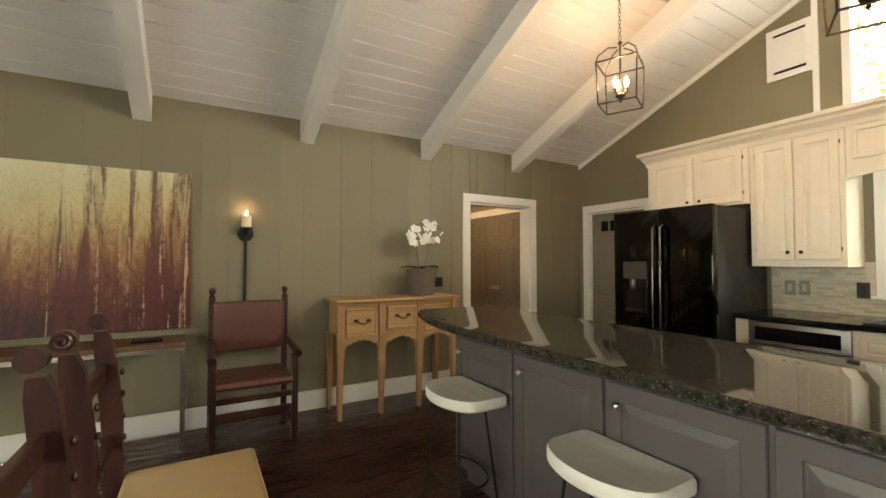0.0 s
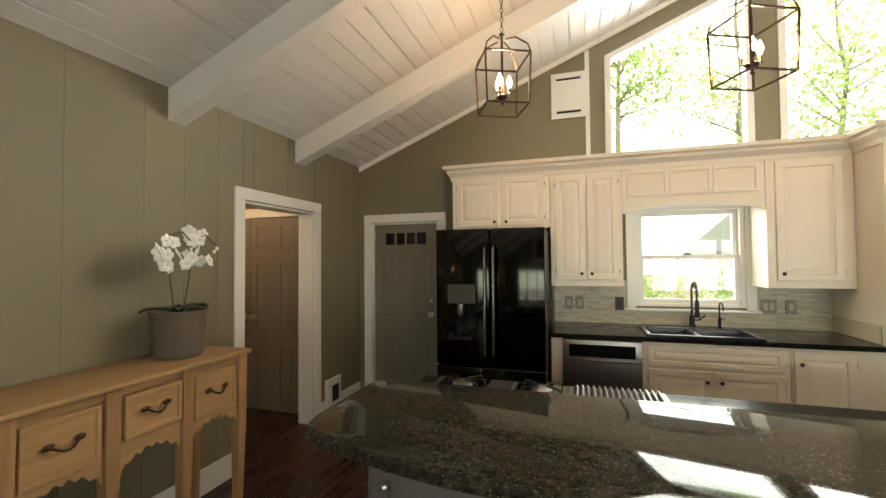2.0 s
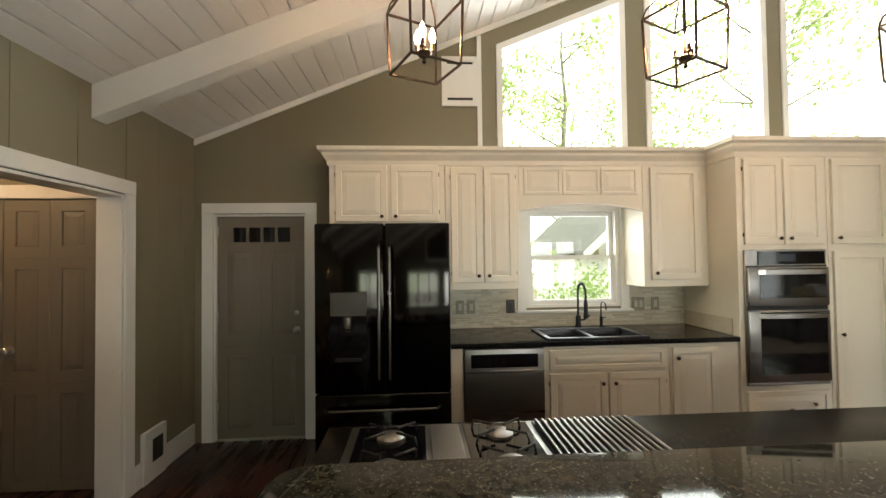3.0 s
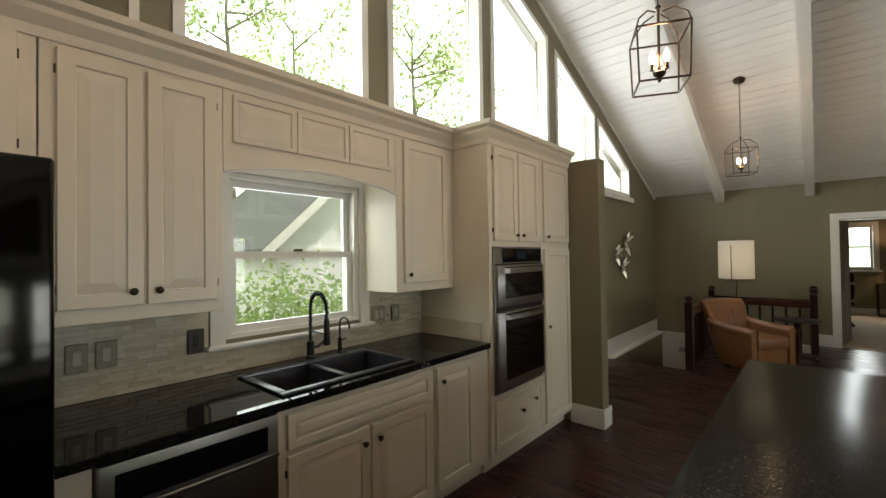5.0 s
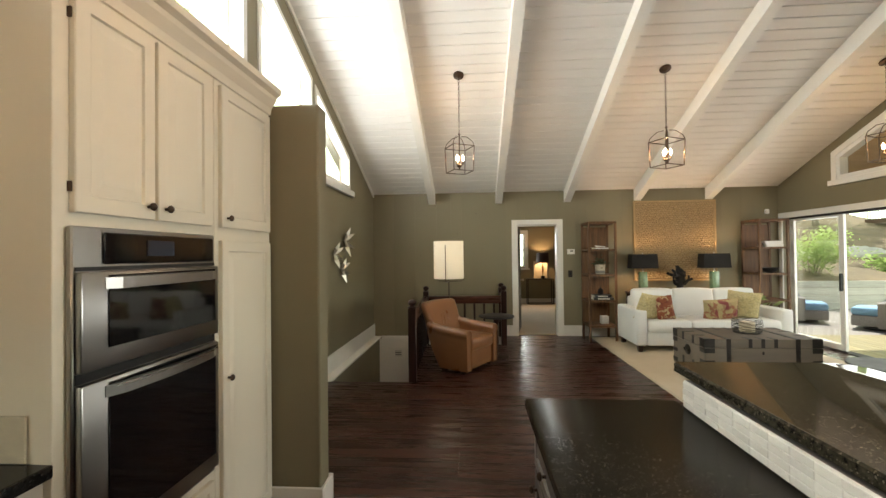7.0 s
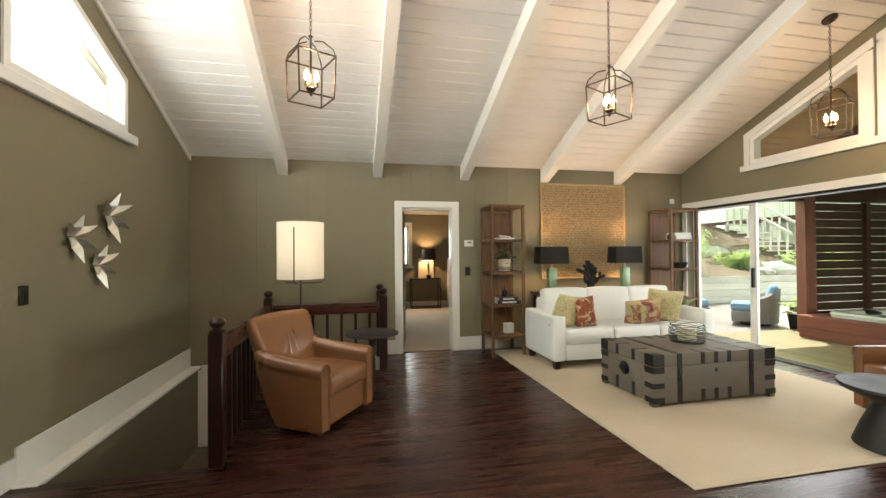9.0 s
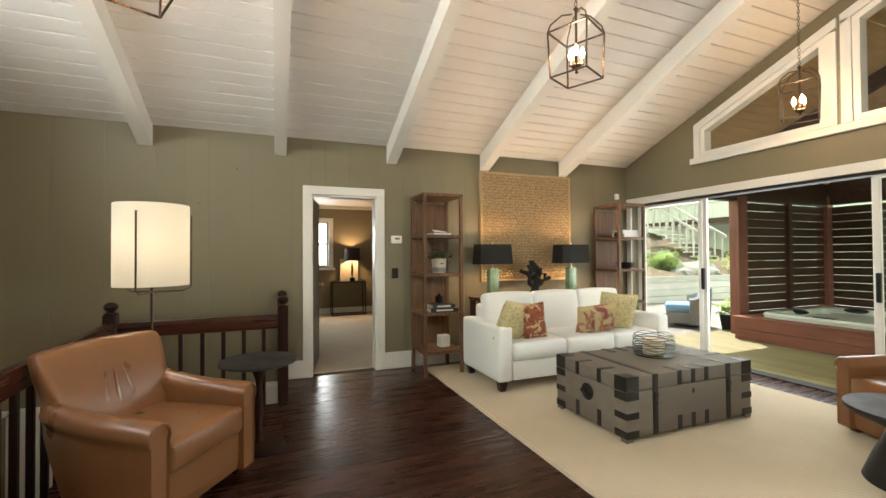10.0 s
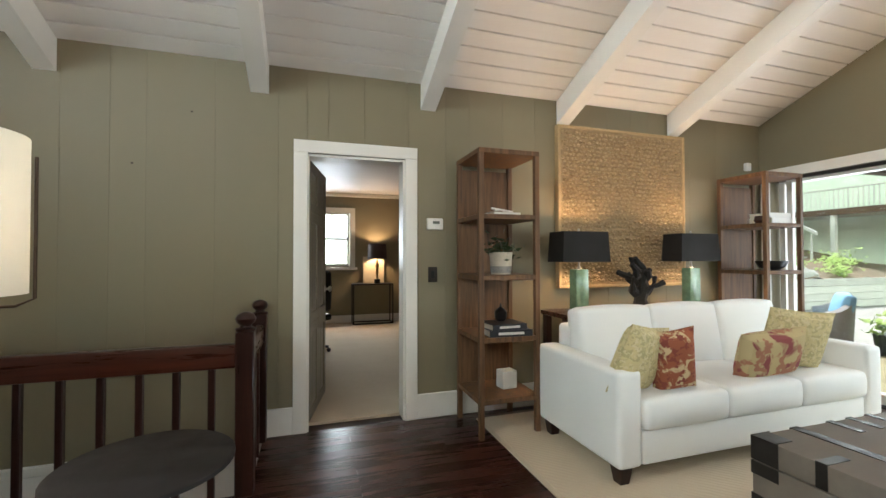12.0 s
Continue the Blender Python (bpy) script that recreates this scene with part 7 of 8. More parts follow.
def blend_line(value, factor, offset):
    n = nt.nodes.new("ShaderNodeMath")
    n.operation = "MULTIPLY_ADD"
    nt.links.new(value, n.inputs[0])
    n.inputs[1].default_value = factor
    if isinstance(offset, (int, float)):
        n.inputs[2].default_value = offset
    else:
        nt.links.new(offset, n.inputs[2])
    return n.outputs[0]


height = blend_line(sp.outputs["Z"], 0.80, blend_line(sp.outputs["X"], -0.10, blend_line(wash, 0.5, blend_line(blot, 0.7, -0.66))))
bg = ramp(nt, height, [(0.02, (0.035, 0.008, 0.006)), (0.18, (0.13, 0.035, 0.018)), (0.38, (0.30, 0.16, 0.06)), (0.58, (0.50, 0.40, 0.19)), (0.9, (0.60, 0.57, 0.36))])
edge = blend_line(sp.outputs["X"], 0.16, blend_line(blot, 0.42, blend_line(sp.outputs["Z"], -0.09, -0.15)))
addn = nt.nodes.new("ShaderNodeMath")
addn.operation = "ADD"
nt.links.new(trunks, addn.inputs[0])
nt.links.new(edge, addn.inputs[1])
col = mixed(nt, bg, (0.085, 0.014, 0.012), ramp(nt, addn.outputs[0], [(0.52, (0, 0, 0)), (0.66, (0.85, 0.85, 0.85))]))
pale = noise_node(nt, scaled(nt, tc, (20, 1, 0.7)), 1.3, 4, 0.6, 0.5)
low = blend_line(pale, 1.0, blend_line(sp.outputs["X"], 0.12, blend_line(blot, 0.40, -0.21)))
col = mixed(nt, col, (0.55, 0.40, 0.26), ramp(nt, low, [(0.66, (0, 0, 0)), (0.74, (0.75, 0.75, 0.75))]))
col = mixed(nt, col, (0.10, 0.02, 0.015), ramp(nt, blot, [(0.60, (0, 0, 0)), (0.70, (0.75, 0.75, 0.75))]))
nt.links.new(col, b.inputs["Base Color"])
b.inputs["Roughness"].default_value = 0.45
relief(nt, b, blot, 0.4, 0.003)
pt = thing("forest_painting", -0.95, N - 0.002, 0.81, 0, "large unframed canvas of red-brown birch trunks at sunset", "painting")
part("canvas", Mesh().box(-0.9, 0.9, -0.04, 0.0, 0.0, 1.20, 0.003, 1), PAINT, pt, "", False)

# metal side table below it
CHROME = plain("brushed_chrome", (0.55, 0.53, 0.50), 0.25, 1.0, var=0.05)
stb = thing("metal_sofa_table", -0.90, 3.62, 0, 0, "steel-framed side table with reddish wooden top", "side table")
part("tabletop", Mesh().box(-0.85, 0.83, -0.19, 0.2, 0.735, 0.765, 0.003, 1), REDW, stb)
m = Mesh()
for y in (-0.18, 0.19):
    m.box(-0.85, 0.83, y - 0.012, y + 0.012, 0.705, 0.734).box(-0.85, 0.83, y - 0.012, y + 0.012, 0.001, 0.025)
    for x in (-0.84, 0.82):
        m.box(x - 0.012, x + 0.012, y - 0.012, y + 0.012, 0.0255, 0.7045)
part("frame", m, CHROME, stb, "brushed steel frame", False)
bkx = thing("small_box", -0.30, 3.56, 0.766, 8, "small dark glass tray on the side table", "tray")
part("tray", Mesh().box(-0.09, 0.09, -0.05, 0.05, 0, 0.022, 0.004, 1), BLACKGLASS, bkx)

# carved leather armchair against the wall
REDL = plain("worn_red_leather", (0.092, 0.032, 0.024), 0.42, var=0.25, scale=6, fine=120, bump=0.3)
CARV = wood("carved_dark_wood", (0.014, 0.006, 0.005), (0.062, 0.020, 0.014), "z", 0.33, 1.2, 0.2, 0.1, 0.2)
def monk_chair(x, y, rz, label, arms=True, fabric=REDL):
    t = thing("carved_chair", x, y, 0, rz, label, "chair", "carved dining chairs")
    # front faces -y
    for sx in (-1, 1):
        part("back_post", Mesh().box(sx * 0.27 - 0.022, sx * 0.27 + 0.022, 0.20, 0.245, 0.001, 1.05, 0.004, 1).lathe(sx * 0.27, 0.222, [(0.018, 1.05), (0.012, 1.06), (0.026, 1.085), (0.022, 1.11), (0.004, 1.12)], 10), CARV, t)
        part("front_leg", Mesh().box(sx * 0.27 - 0.022, sx * 0.27 + 0.022, -0.27, -0.226, 0.001, 0.64 if arms else 0.44, 0.004, 1), CARV, t)
        part("runner", Mesh().box(sx * 0.27 - 0.018, sx * 0.27 + 0.018, -0.225, 0.198, 0.10, 0.14, 0.003, 1), CARV, t)
        if arms:
            part("arm", Mesh().tube([(sx * 0.27, 0.20, 0.70), (sx * 0.275, 0.0, 0.685), (sx * 0.28, -0.22, 0.66), (sx * 0.28, -0.31, 0.645)], [0.018, 0.022, 0.028, 0.03], 8), CARV, t)
        for k in range(4):
            part("nail_head", Mesh().ball(sx * 0.27, 0.198, 0.66 + 0.09 * k, 0.012, 0.007, 0.012, 8), BRONZE, t)
    part("stretcher", Mesh().box(-0.247, 0.247, -0.258, -0.24, 0.20, 0.27, 0.003, 1), CARV, t)
    part("stretcher", Mesh().box(-0.247, 0.247, -0.258, -0.24, 0.33, 0.37, 0.003, 1), CARV, t)
    part("seat", Mesh().cushion(-0.255, 0.255, -0.28, 0.20, 0.425, 0.475, 0.012, 0.02), fabric, t, "worn leather seat")
    part("backrest", Mesh().cushion(-0.26, 0.26, 0.185, 0.215, 0.62, 1.0, 0.008, 0.012), fabric, t, "worn leather back")
    return t


monk_chair(0.37, 3.55, 0, "carved dark wood armchair with worn red leather seat")
# dining chairs with scrolled posts
TAN = plain("tan_woven_seat", (0.36, 0.25, 0.12), 0.8, var=0.12, scale=6, fine=200, bump=0.3)
CREAMT = plain("cream_welt", (0.55, 0.45, 0.30), 0.8)
def scroll_chair(x, y, rz):
    t = thing("scroll_post_dining_chair", x, y, 0, rz, "carved mahogany dining chair with studded posts and tan seat", "chair", "scroll dining chairs")
    # front faces -y; posts lean back
    for sx in (-1, 1):
        px = sx * 0.235
        m = Mesh()
        m.rings([[(px - 0.021, yy - dp, z), (px + 0.021, yy - dp, z), (px + 0.021, yy + dp, z), (px - 0.021, yy + dp, z)] for yy, z, dp in ((0.235, 0.001, 0.02), (0.23, 0.42, 0.028), (0.245, 0.74, 0.034), (0.275, 1.005, 0.030), (0.285, 1.055, 0.018))])
        m.rings([[(px - 0.022, 0.295 + r * math.cos(q), 1.095 + r * math.sin(q)) for q in [2 * math.pi * j / 14 for j in range(14)]] if s == 0 else [(px + 0.022, 0.295 + r * math.cos(q), 1.095 + r * math.sin(q)) for q in [2 * math.pi * j / 14 for j in range(14)]] for s, r in ((0, 0.03), (1, 0.03))])
        m.tube([(px + sx * 0.03, 0.295 + 0.026 * math.cos(q) * (1 - q / 14), 1.095 + 0.026 * math.sin(q) * (1 - q / 14)) for q in [0.5 * j for j in range(22)]], 0.005, 5)
        part("back_post", m, CARV, t, "carved post with scroll top")
        for k in range(5):
            z = 0.55 + 0.085 * k
            part("stud", Mesh().ball(px, 0.235 + 0.0 + 0.045 * (z - 0.5) - 0.036, z, 0.013, 0.008, 0.013, 10).ball(px, 0.235 + 0.045 * (z - 0.5) + 0.036, z, 0.013, 0.008, 0.013, 10), BRONZE, t)
        part("front_leg", Mesh().box(px - 0.025, px + 0.025, -0.245, -0.195, 0.001, 0.43, 0.004, 1), CARV, t)
    part("seat_frame", Mesh().box(-0.26, 0.26, -0.255, 0.20, 0.40, 0.445, 0.004, 1), CARV, t)
    part("seat", Mesh().cushion(-0.262, 0.262, -0.262, 0.20, 0.446, 0.485, 0.006, 0.015), TAN, t, "tan woven seat")
    part("welt", Mesh().tube([(-0.262, -0.262, 0.47), (0.262, -0.262, 0.47)], 0.007, 6), CREAMT, t)
    part("back_rail", Mesh().box(-0.208, 0.208, 0.262, 0.288, 0.86, 0.93, 0.005, 1), CARV, t)
    part("back_rail", Mesh().box(-0.208, 0.208, 0.235, 0.262, 0.60, 0.66, 0.005, 1), CARV, t)
    return t


scroll_chair(-0.035, 1.84, 90)
scroll_chair(-0.035, 1.10, 90)

# bar stools with half-moon seats
SEATW = wood("pale_whitewashed_seat", (0.72, 0.68, 0.57), (0.86, 0.83, 0.74), "y", 0.55, 0.8, 0.0, 0.05, 0.3)
def stool(x, y, rz):
    t = thing("bar_stool", x, y, 0, rz, "pale wooden half-moon bar stool on black wire legs", "stool", "bar stools")
    out = [(0.15, 0.225), (-0.02, 0.225)] + [(-0.02 - 0.135 * math.sin(q), 0.225 * math.cos(q)) for q in [math.pi * j / 14 for j in range(1, 14)]] + [(-0.02, -0.225), (0.15, -0.225)]
    out = rounded(out, [0.035] + [0.012] * (len(out) - 2) + [0.035], 3)
    lv = [[(px * k, py * k, z) for px, py in out] for k, z in ((0.95, 0.605), (1.0, 0.615), (1.0, 0.648), (0.97, 0.660), (0.6, 0.652), (0.2, 0.648))]
    part("seat", Mesh().rings(lv), SEATW, t)
    for a, (px, py) in enumerate(((0.09, 0.15), (0.09, -0.15), (-0.09, 0.14), (-0.09, -0.14))):
        part("leg", Mesh().tube([(px * 0.8, py * 0.8, 0.606), (px * 1.35, py * 1.3, 0.006)], 0.007, 7), BLACK, t)
    part("foot_ring", Mesh().tube([(0.12 * math.cos(q) * 1.05, 0.185 * math.sin(q) * 1.0, 0.24) for q in [2 * math.pi * j / 20 for j in range(20)]], 0.006, 6, True), BLACK, t)
    return t


stool(1.19, 1.87, 0)
stool(1.20, 0.96, 0)

# ---- small fittings ----
def plate(x, y, z, rz, w, h, material, label, kind="outlet"):
    t = thing("wall_" + kind, x, y, z, rz, label, kind)
    part("cover_plate", Mesh().box(-w / 2, w / 2, -0.007, 0.0, -h / 2, h / 2, 0.003, 1), material, t)
    n = max(1, round(w / 0.075))
    for i in range(n):
        u = (i - (n - 1) / 2) * 0.046
        part("socket", Mesh().box(u - 0.015, u + 0.015, -0.011, -0.0071, -0.03, 0.03, 0.003, 1), BLACK if material is not STONEP else plain("cream_socket", (0.5, 0.46, 0.36), 0.4), t)
    return t


STONEP = plain("stone_look_plate", (0.30, 0.27, 0.20), 0.5, var=0.3, scale=30)
BZP = plain("dark_bronze_plate", (0.035, 0.028, 0.022), 0.4, 0.5)
plate(2.20, N - 0.004, 1.11, 0, 0.12, 0.10, BLACK, "black intercom plate above the console", "intercom")
plate(0.80, S + 0.006, 1.11, 180, 0.075, 0.12, BZP, "dark bronze light switch by the doorway", "switch")
plate(E - 0.004, -4.37, 1.12, -90, 0.075, 0.12, BZP, "dark bronze light switch on the taupe wall", "switch")
th = thing("thermostat", 0.785, S + 0.006, 1.505, 180, "white rectangular wall thermostat", "thermostat")
part("housing", Mesh().box(-0.065, 0.065, -0.028, 0.0, -0.045, 0.045, 0.008, 2), TRIM, th)
part("screen", Mesh().box(-0.02, 0.035, -0.0295, -0.0285, 0.0, 0.022), plain("grey_lcd", (0.12, 0.13, 0.11), 0.3), th, "", False)
BSX = E - 0.02
for y, w, mat_ in ((1.60, 0.075, STONEP), (1.50, 0.075, STONEP), (1.145, 0.075, BZP), (-0.03, 0.12, STONEP), (-0.19, 0.075, STONEP)):
    plate(BSX - 0.004, y, 1.11, -90, w, 0.12, mat_, "wall outlet on the stone splashback")
sensor = thing("motion_detector", -2.55, S + 0.006, 2.16, 180, "small white motion detector near the ceiling corner", "sensor")
part("housing", Mesh().box(-0.03, 0.03, -0.045, 0.0, -0.04, 0.04, 0.01, 2), TRIM, sensor)


def grille(x, y, z, rz, w, h, n, label, vertical=False):
    t = thing("wall_vent", x, y, z, rz, label, "vent")
    m = Mesh().box(-w / 2, w / 2, -0.015, 0, -h / 2, -h / 2 + 0.05).box(-w / 2, w / 2, -0.015, 0, h / 2 - 0.05, h / 2).box(-w / 2, -w / 2 + 0.05, -0.015, 0, -h / 2 + 0.05, h / 2 - 0.05).box(w / 2 - 0.05, w / 2, -0.015, 0, -h / 2 + 0.05, h / 2 - 0.05)
    part("frame", m, TRIM, t, "", False)
    part("backing", Mesh().box(-w / 2 + 0.05, w / 2 - 0.05, -0.003, 0, -h / 2 + 0.05, h / 2 - 0.05), BLACK, t, "", False)
    for i in range(n):
        if vertical:
            u = -w / 2 + 0.05 + (w - 0.1) * (i + 0.5) / n
            part("slat", Mesh().box(u - 0.008, u + 0.008, -0.013, -0.0035, -h / 2 + 0.05, h / 2 - 0.05), TRIM, t, "", False)
        else:
            v = -h / 2 + 0.05 + (h - 0.1) * (i + 0.5) / n
            part("slat", Mesh().box(-w / 2 + 0.05, w / 2 - 0.05, -0.013, -0.0035, v - 0.008, v + 0.008), TRIM, t, "", False)
    return t


vg = grille(E - 0.004, 1.57, 3.14, -90, 0.33, 0.45, 2, "white painted intercom-style wall vent high on the gable")
part("cover", Mesh().box(-0.115, 0.115, -0.017, -0.0135, -0.152, 0.152), TRIM, vg, "", False)
fv = thing("floor_register", 3.80, N - 0.004, 0.0, 0, "white boxed floor register with a dark grille", "vent")
part("box", Mesh().box(-0.14, 0.12, -0.03, 0.0, 0.001, 0.36, 0.004, 1), TRIM, fv)
part("grille", Mesh().box(-0.05, 0.07, -0.033, -0.0305, 0.13, 0.29), BLACK, fv, "dark grille", False)
sg = grille(3.92, S + 0.022, -0.32, 180, 0.22, 0.2, 3, "small white grille on the stairwell wall")

# metal star sculptures on the east wall
SILV = plain("aged_silver", (0.62, 0.58, 0.50), 0.38, 0.85, var=0.2, scale=12, bump=0.1)


def star(y, z, s, turn):
    t = thing("metal_star", E - 0.004, y, z, -90, "faceted silver metal star wall ornament", "wall ornament", "metal stars")
    for i in range(6):
        a = i * math.pi / 3 + radians(turn)
        L = s * (1.0 if i % 2 == 0 else 0.85)
        ca, sa, out = math.cos(a), math.sin(a), 0.42 * s
        at = lambda u, v, o: (L * (u * ca - v * sa), -0.004 - o, L * (u * sa + v * ca))
        # a folded leaf that rises from the wall to its tip
        fold = [at(0.0, 0.0, 0.012), at(0.42, 0.21, out * 0.25), at(1.0, 0.0, out), at(0.42, -0.21, out * 0.25), at(0.45, 0.0, out * 0.25 + 0.05)]
        back = [(x, y + 0.003, z) for x, y, z in fold]
        m = Mesh().add(fold + back, [(0, 4, 1), (1, 4, 2), (2, 4, 3), (3, 4, 0), (5, 6, 9), (6, 7, 9), (7, 8, 9), (8, 5, 9)])
        part("point", m, SILV, t, "", False)


star(-4.82, 1.50, 0.19, 30)
star(-5.27, 1.69, 0.23, 30)
star(-5.12, 1.29, 0.19, 30)

# shelf contents
def shelf_item(name, x, y, z, rz, label, cat, pieces):
    t = thing(name, x, y, z, rz, label, cat)
    for n, mesh, mat_ in pieces:
        part(n, mesh, mat_, t)
    return t


SX, SY = 0.385, -6.72
PAPER = plain("page_paper", (0.65, 0.60, 0.50), 0.8, bump=0.1)
NAVY = plain("dark_book_cover", (0.012, 0.014, 0.02), 0.35)
WHITEC = plain("white_book_cover", (0.65, 0.64, 0.60), 0.5)
def book(x, y, z, rz, w, d, h, cover, label, bars=True):
    t = thing("coffee_table_book", x, y, z, rz, label, "book", "shelf books")
    part("pages", Mesh().box(-w / 2 + 0.004, w / 2 - 0.004, -d / 2 + 0.005, d / 2 - 0.002, 0.003, h - 0.003), PAPER, t, "", False)
    part("cover", Mesh().box(-w / 2, w / 2, -d / 2, d / 2, 0, 0.003).box(-w / 2, w / 2, -d / 2, d / 2, h - 0.003, h).box(-w / 2, w / 2, d / 2, d / 2 + 0.003, 0, h), cover, t, "", False)
    if bars:
        part("spine_bars", Mesh().box(-w * 0.30, w * 0.30, d / 2 + 0.003, d / 2 + 0.0035, h * 0.3, h * 0.7), WHITEC if cover is NAVY else NAVY, t, "plain title bar on the spine", False)
    return t


z1 = SHELF_Z[1] + 0.0005
book(SX - 0.02, SY + 0.05, z1, -4, 0.32, 0.24, 0.045, NAVY, "thick dark book lying on the shelf", True)
book(SX + 0.0, SY + 0.05, z1 + 0.0455, 3, 0.27, 0.22, 0.04, NAVY, "thick dark book with a pale title bar", True)
shelf_item("black_vase", SX - 0.01, SY, z1 + 0.086, 0, "small black ribbed vase on the books", "vase", [("vase", Mesh().lathe(0, 0, [(0.03, 0), (0.045, 0.02), (0.045, 0.07), (0.03, 0.085), (0.01, 0.10), (0.004, 0.13)], 16), BLACK)])
pp = thing("potted_fern", SX, SY + 0.03, SHELF_Z[2] + 0.0005, 0, "green fern in a pale banded pot", "plant")
part("pot", Mesh().lathe(0, 0, [(0.07, 0), (0.075, 0.02), (0.085, 0.16), (0.075, 0.16), (0.01, 0.14)], 20), plain("pale_stoneware", (0.50, 0.44, 0.34), 0.7, var=0.2, scale=20), pp)
part("pot_band", Mesh().lathe(0, 0, [(0.076, 0.012), (0.0795, 0.06), (0.0, 0.06)], 20), plain("grey_band", (0.22, 0.21, 0.19), 0.8, var=0.4, scale=60), pp)
fm = Mesh()
leaves(fm, random.Random(31), Vector((0, 0, 0.20)), 0.10, 130, 0.03)
part("fronds", fm, plain("dark_fern_leaf", (0.03, 0.055, 0.018), 0.5, var=0.3, scale=20), pp, "", False)
book(SX, SY + 0.03, SHELF_Z[3] + 0.0005, 6, 0.22, 0.18, 0.02, WHITEC, "thin white book on the upper shelf", False)
shelf_item("white_coral", SX, SY + 0.04, SHELF_Z[3] + 0.021, 0, "white branching coral ornament", "ornament", [("coral", Mesh().tube([(-0.09, 0, 0.012), (-0.02, 0.01, 0.02), (0.09, 0.03, 0.03)], 0.008, 6).tube([(-0.03, 0.0, 0.015), (0.03, 0.05, 0.02), (0.08, 0.06, 0.015)], 0.007, 6), WHITEC)])
shelf_item("white_box", SX - 0.08, SY - 0.05, SHELF_Z[0] + 0.0005, 5, "small white box on the lowest shelf", "box", [("box", Mesh().box(-0.06, 0.06, -0.05, 0.05, 0, 0.13, 0.004, 1), WHITEC)])
S2 = -2.33
shelf_item("black_bowl", S2, SY + 0.06, SHELF_Z[2] + 0.0005, 0, "shallow black bowl on the shelf", "bowl", [("bowl", Mesh().lathe(0, 0, [(0.05, 0), (0.10, 0.03), (0.13, 0.085), (0.122, 0.085), (0.09, 0.035), (0.002, 0.02)], 24), BLACK)])
book(S2 - 0.03, SY + 0.03, SHELF_Z[3] + 0.0005, 4, 0.28, 0.2, 0.05, WHITEC, "pale book lying on the shelf", False)
book(S2 - 0.03, SY + 0.03, SHELF_Z[3] + 0.051, -3, 0.26, 0.19, 0.045, WHITEC, "pale book stacked on another", False)
shelf_item("dark_jar", S2 + 0.13, SY + 0.05, SHELF_Z[3] + 0.0005, 0, "small dark round jar on the shelf", "jar", [("jar", Mesh().lathe(0, 0, [(0.03, 0), (0.045, 0.03), (0.035, 0.07), (0.002, 0.075)], 14), DARKW)])
gp = thing("floor_plant", -1.98, -6.62, 0.011, 0, "green leafy plant behind the sofa arm", "plant")
part("pot", Mesh().lathe(0, 0, [(0.09, 0), (0.11, 0.25), (0.10, 0.25), (0.01, 0.22)], 16), BLACK, gp)
fm = Mesh()
leaves(fm, random.Random(33), Vector((0, 0, 0.55)), 0.24, 160, 0.08)
part("leaves", fm, LEAF, gp, "", False)

# ---- pieces of walls and floor ----
# kitchen splashback of thin stacked stone strips
bs = thing("kitchen_splashback", E - 0.002, 1.735, 0.919, -90, "pale stacked-stone mosaic splashback", "splashback", "", "structure")
STONE = plain("pale_travertine_strip", (0.56, 0.50, 0.38), 0.55, var=0.12, scale=14, fine=90, bump=0.4, stretch=(0.4, 1, 2))
kb0, kb1 = 1.735 - KWIN[1] - 0.08, 1.735 - KWIN[0] + 0.08
part("backing", Mesh().box(0.0, kb0, -0.008, 0.0, 0, 0.405).box(kb0, kb1, -0.008, 0.0, 0, 0.124).box(kb1, 2.213, -0.008, 0.0, 0, 0.405), STONE, bs, "", False)
STRIP, nt, b, tc = shader("pale_stone_strips")
gi = nt.nodes.new("ShaderNodeNewGeometry")
nt.links.new(mixed(nt, ramp(nt, gi.outputs["Random Per Island"], [(0.0, (0.46, 0.40, 0.29)), (0.5, (0.58, 0.52, 0.40)), (1.0, (0.68, 0.63, 0.52))]), (0.40, 0.34, 0.24), spread(nt, noise_node(nt, tc.outputs["Object"], 40, 4), 0, 0.4)), b.inputs["Base Color"])
b.inputs["Roughness"].default_value = 0.5
m = Mesh()
rnd = random.Random(8)
for r in range(20):
    u = -rnd.uniform(0, 0.1)
    z0 = 0.002 + r * 0.0202
    while u < 2.21:
        w = rnd.uniform(0.06, 0.16)
        a, b_ = max(0.0, u), min(2.213, u + w - 0.0015)
        kw0 = 1.735 - KWIN[1] - 0.08 - 0.02
        kw1 = 1.735 - KWIN[0] + 0.08 + 0.02
        if b_ - a > 0.005 and not (a < kw1 and b_ > kw0 and z0 + 0.919 > KWIN[2] - 0.07):
            m.box(a, b_, -0.012 - rnd.uniform(0, 0.005), -0.008, z0, z0 + 0.0185)
        u += w
part("stone_strips", m, STRIP, bs, "", False)["kind"] = "stuff"
part("return_strips", Mesh().box(2.205, 2.2125, -0.60, -0.02, 0.001, 0.13, 0.002, 1), STONE, bs, "", False)

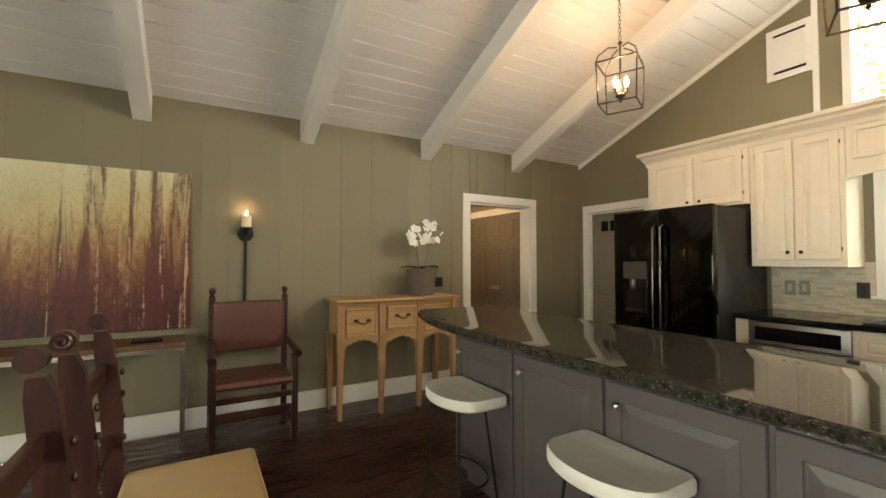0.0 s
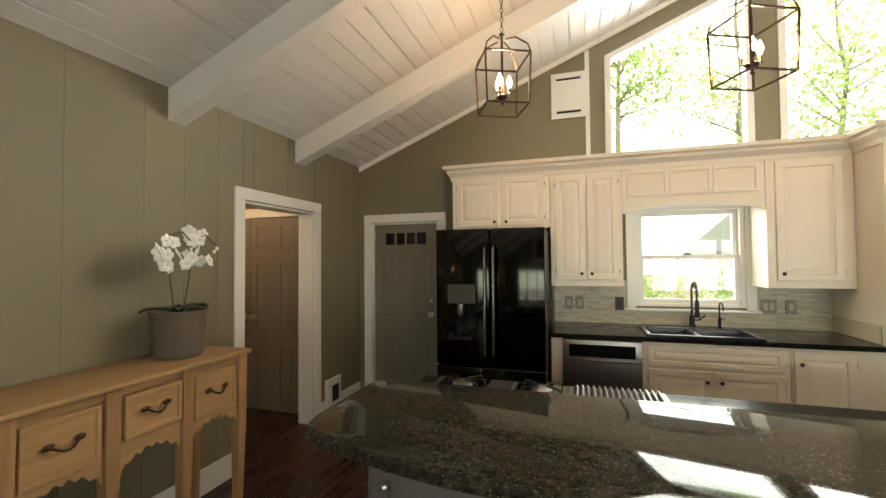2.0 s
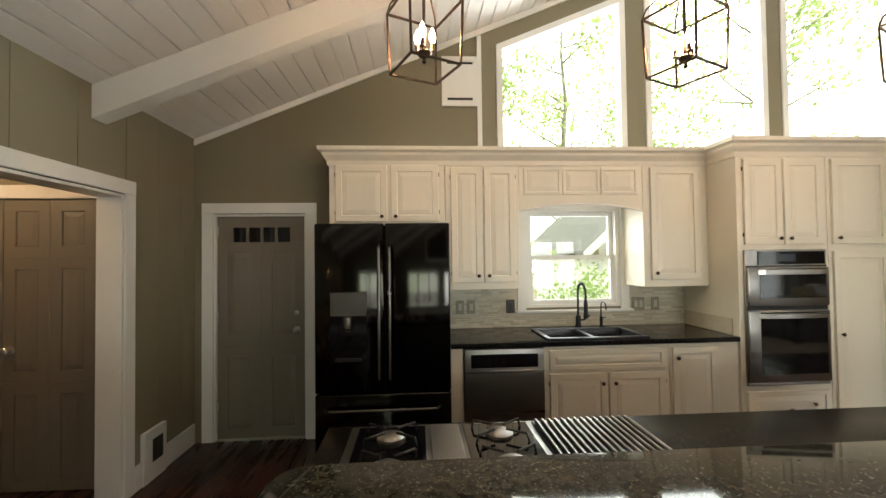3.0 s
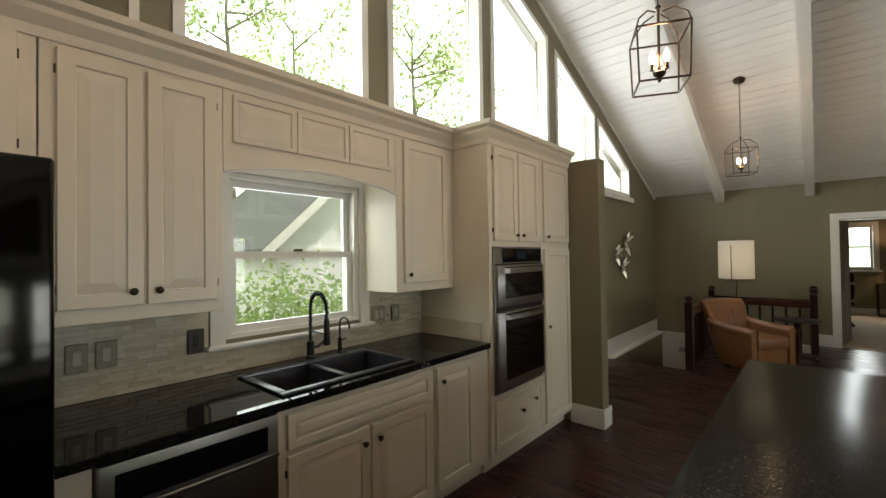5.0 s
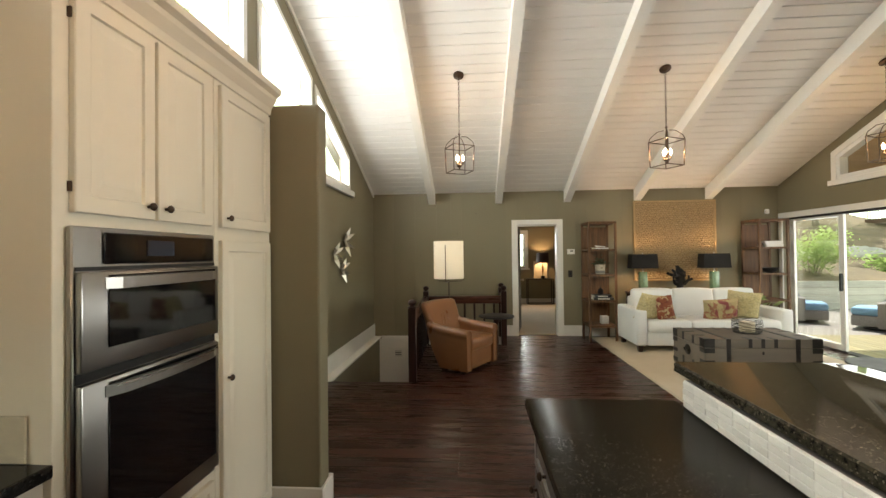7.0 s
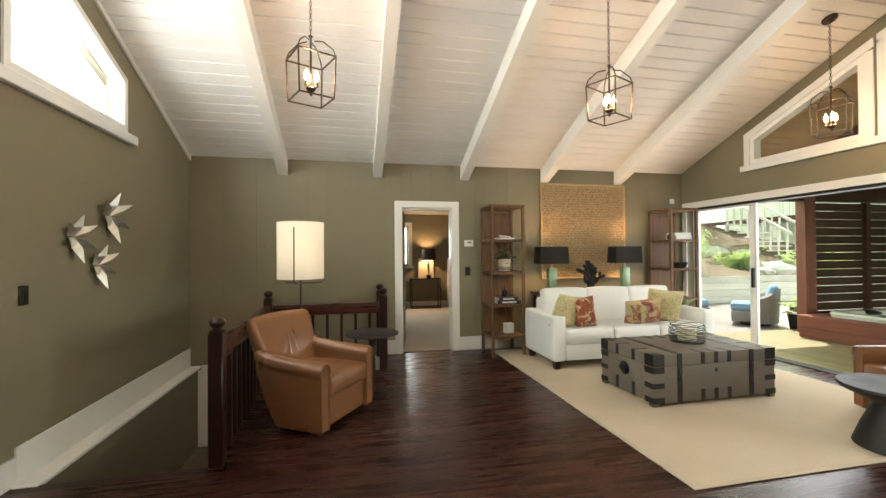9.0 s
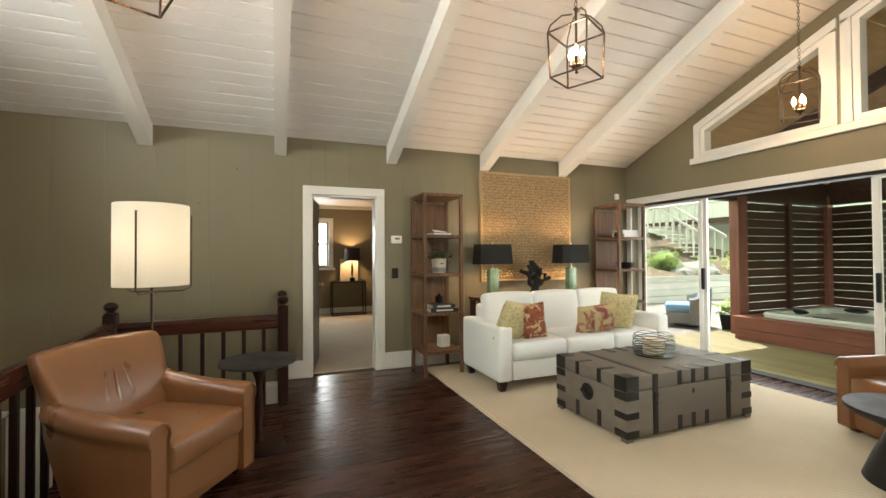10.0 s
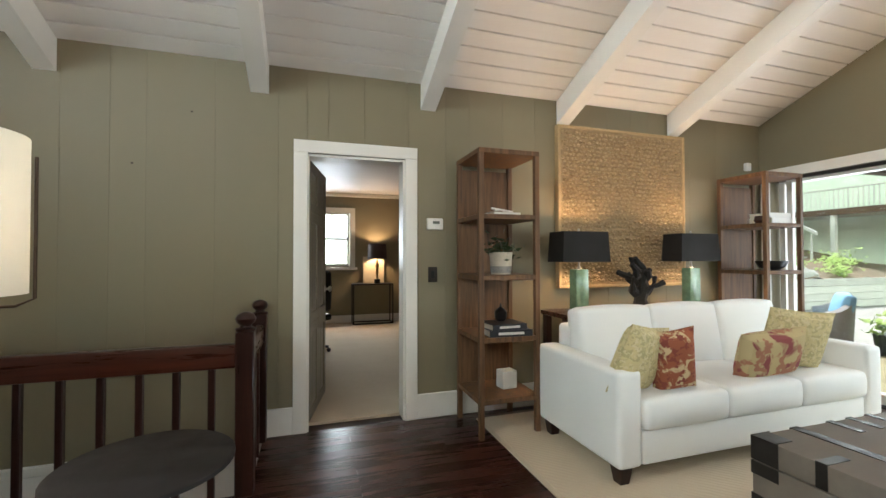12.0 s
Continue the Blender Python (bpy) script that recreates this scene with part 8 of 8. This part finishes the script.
# vertical wall boards with open joints
def wall_boards(parent, x0, x1, y0, y1, top, skips, seed):
    rnd = random.Random(seed)
    u = x0
    while u < x1 - 0.02:
        w = min(rnd.choice((0.20, 0.26, 0.30, 0.34, 0.40)), x1 - u)
        if x1 - u - w < 0.12:
            w = x1 - u
        segs = [(0.0, top)]
        for a, b, h in skips:
            if u + w > a + 0.001 and u < b - 0.001:
                segs = None
                for p, q in ((u, min(u + w, a)), (max(u, b), u + w)):
                    if q - p > 0.03:
                        yield p + 0.002, q - 0.002, 0.0, top
                yield max(u, a) + 0.002, min(u + w, b) - 0.002, h, top
                break
        if segs:
            yield u + 0.0003, u + w - 0.0003, 0.0, top
        u += w


for ob, y0, y1, skip, seed in ((wall_north, N - 0.006, N - 0.0005, (HALL[0], HALL[1], HALL[2] + 0.0), 3), (wall_south, S + 0.0005, S + 0.006, (BED[0], BED[1], BED[2]), 6)):
    for a, b, z0, z1 in wall_boards(ob, W + 0.001, E - 0.001, y0, y1, EAVE + 0.02, [skip], seed):
        if b - a > 0.01:
            part("wall_board", Mesh().box(a, b, y0, y1, z0, z1, 0.0012, 1), WALL, ob, "", False)

rnd = random.Random(14)
for i in range(9):
    x, z = rnd.uniform(-0.2, 3.9), rnd.uniform(1.0, 2.3)
    if not BED[0] - 0.15 < x < BED[1] + 0.15:
        part("wood_knot", Mesh().ball(x, S + 0.0055, z, 0.009, 0.0016, 0.006, 8), DARKW, wall_south)

# floorboards along x, shared lengths
rnd = random.Random(2)
WB = 0.1245
lengths = (1.2, 1.8, 2.4)
bd_mesh = {}
for L in lengths:
    bd_mesh[L] = Mesh().box(0.0004, L - 0.0004, 0.0006, WB - 0.0006, -0.011, 0.0).data("floor_board")
    bd_mesh[L].materials.append(FLOORW)
rest = Mesh()
count = 0
y = S
row = 0
while y < N - 0.001:
    x_end = E if y >= WELL_Y - 0.0 else (WELL_X if y >= WELL_Y2 else WELL_X2)
    u = W
    first = rnd.choice(lengths)
    while u < x_end - 0.005:
        L = rnd.choice(lengths)
        near = -6.9 < y < -0.3 and -0.6 < u < 4.2 or 1.6 < y and u > -0.5
        if u + L <= x_end and near and y + WB <= N and count < 300:
            o = part("floor_board", bd_mesh[L], FLOORW, floor)
            o.location = (u, y, 0)
            count += 1
        else:
            e = min(u + L, x_end)
            rest.box(u + 0.0008, e - 0.0008, y + 0.0006, min(y + WB, N) - 0.0006, -0.011, 0.0)
        u += L
    y += WB
    row += 1
part("floor_boards", rest, FLOORW, floor, "", False)["kind"] = "stuff"
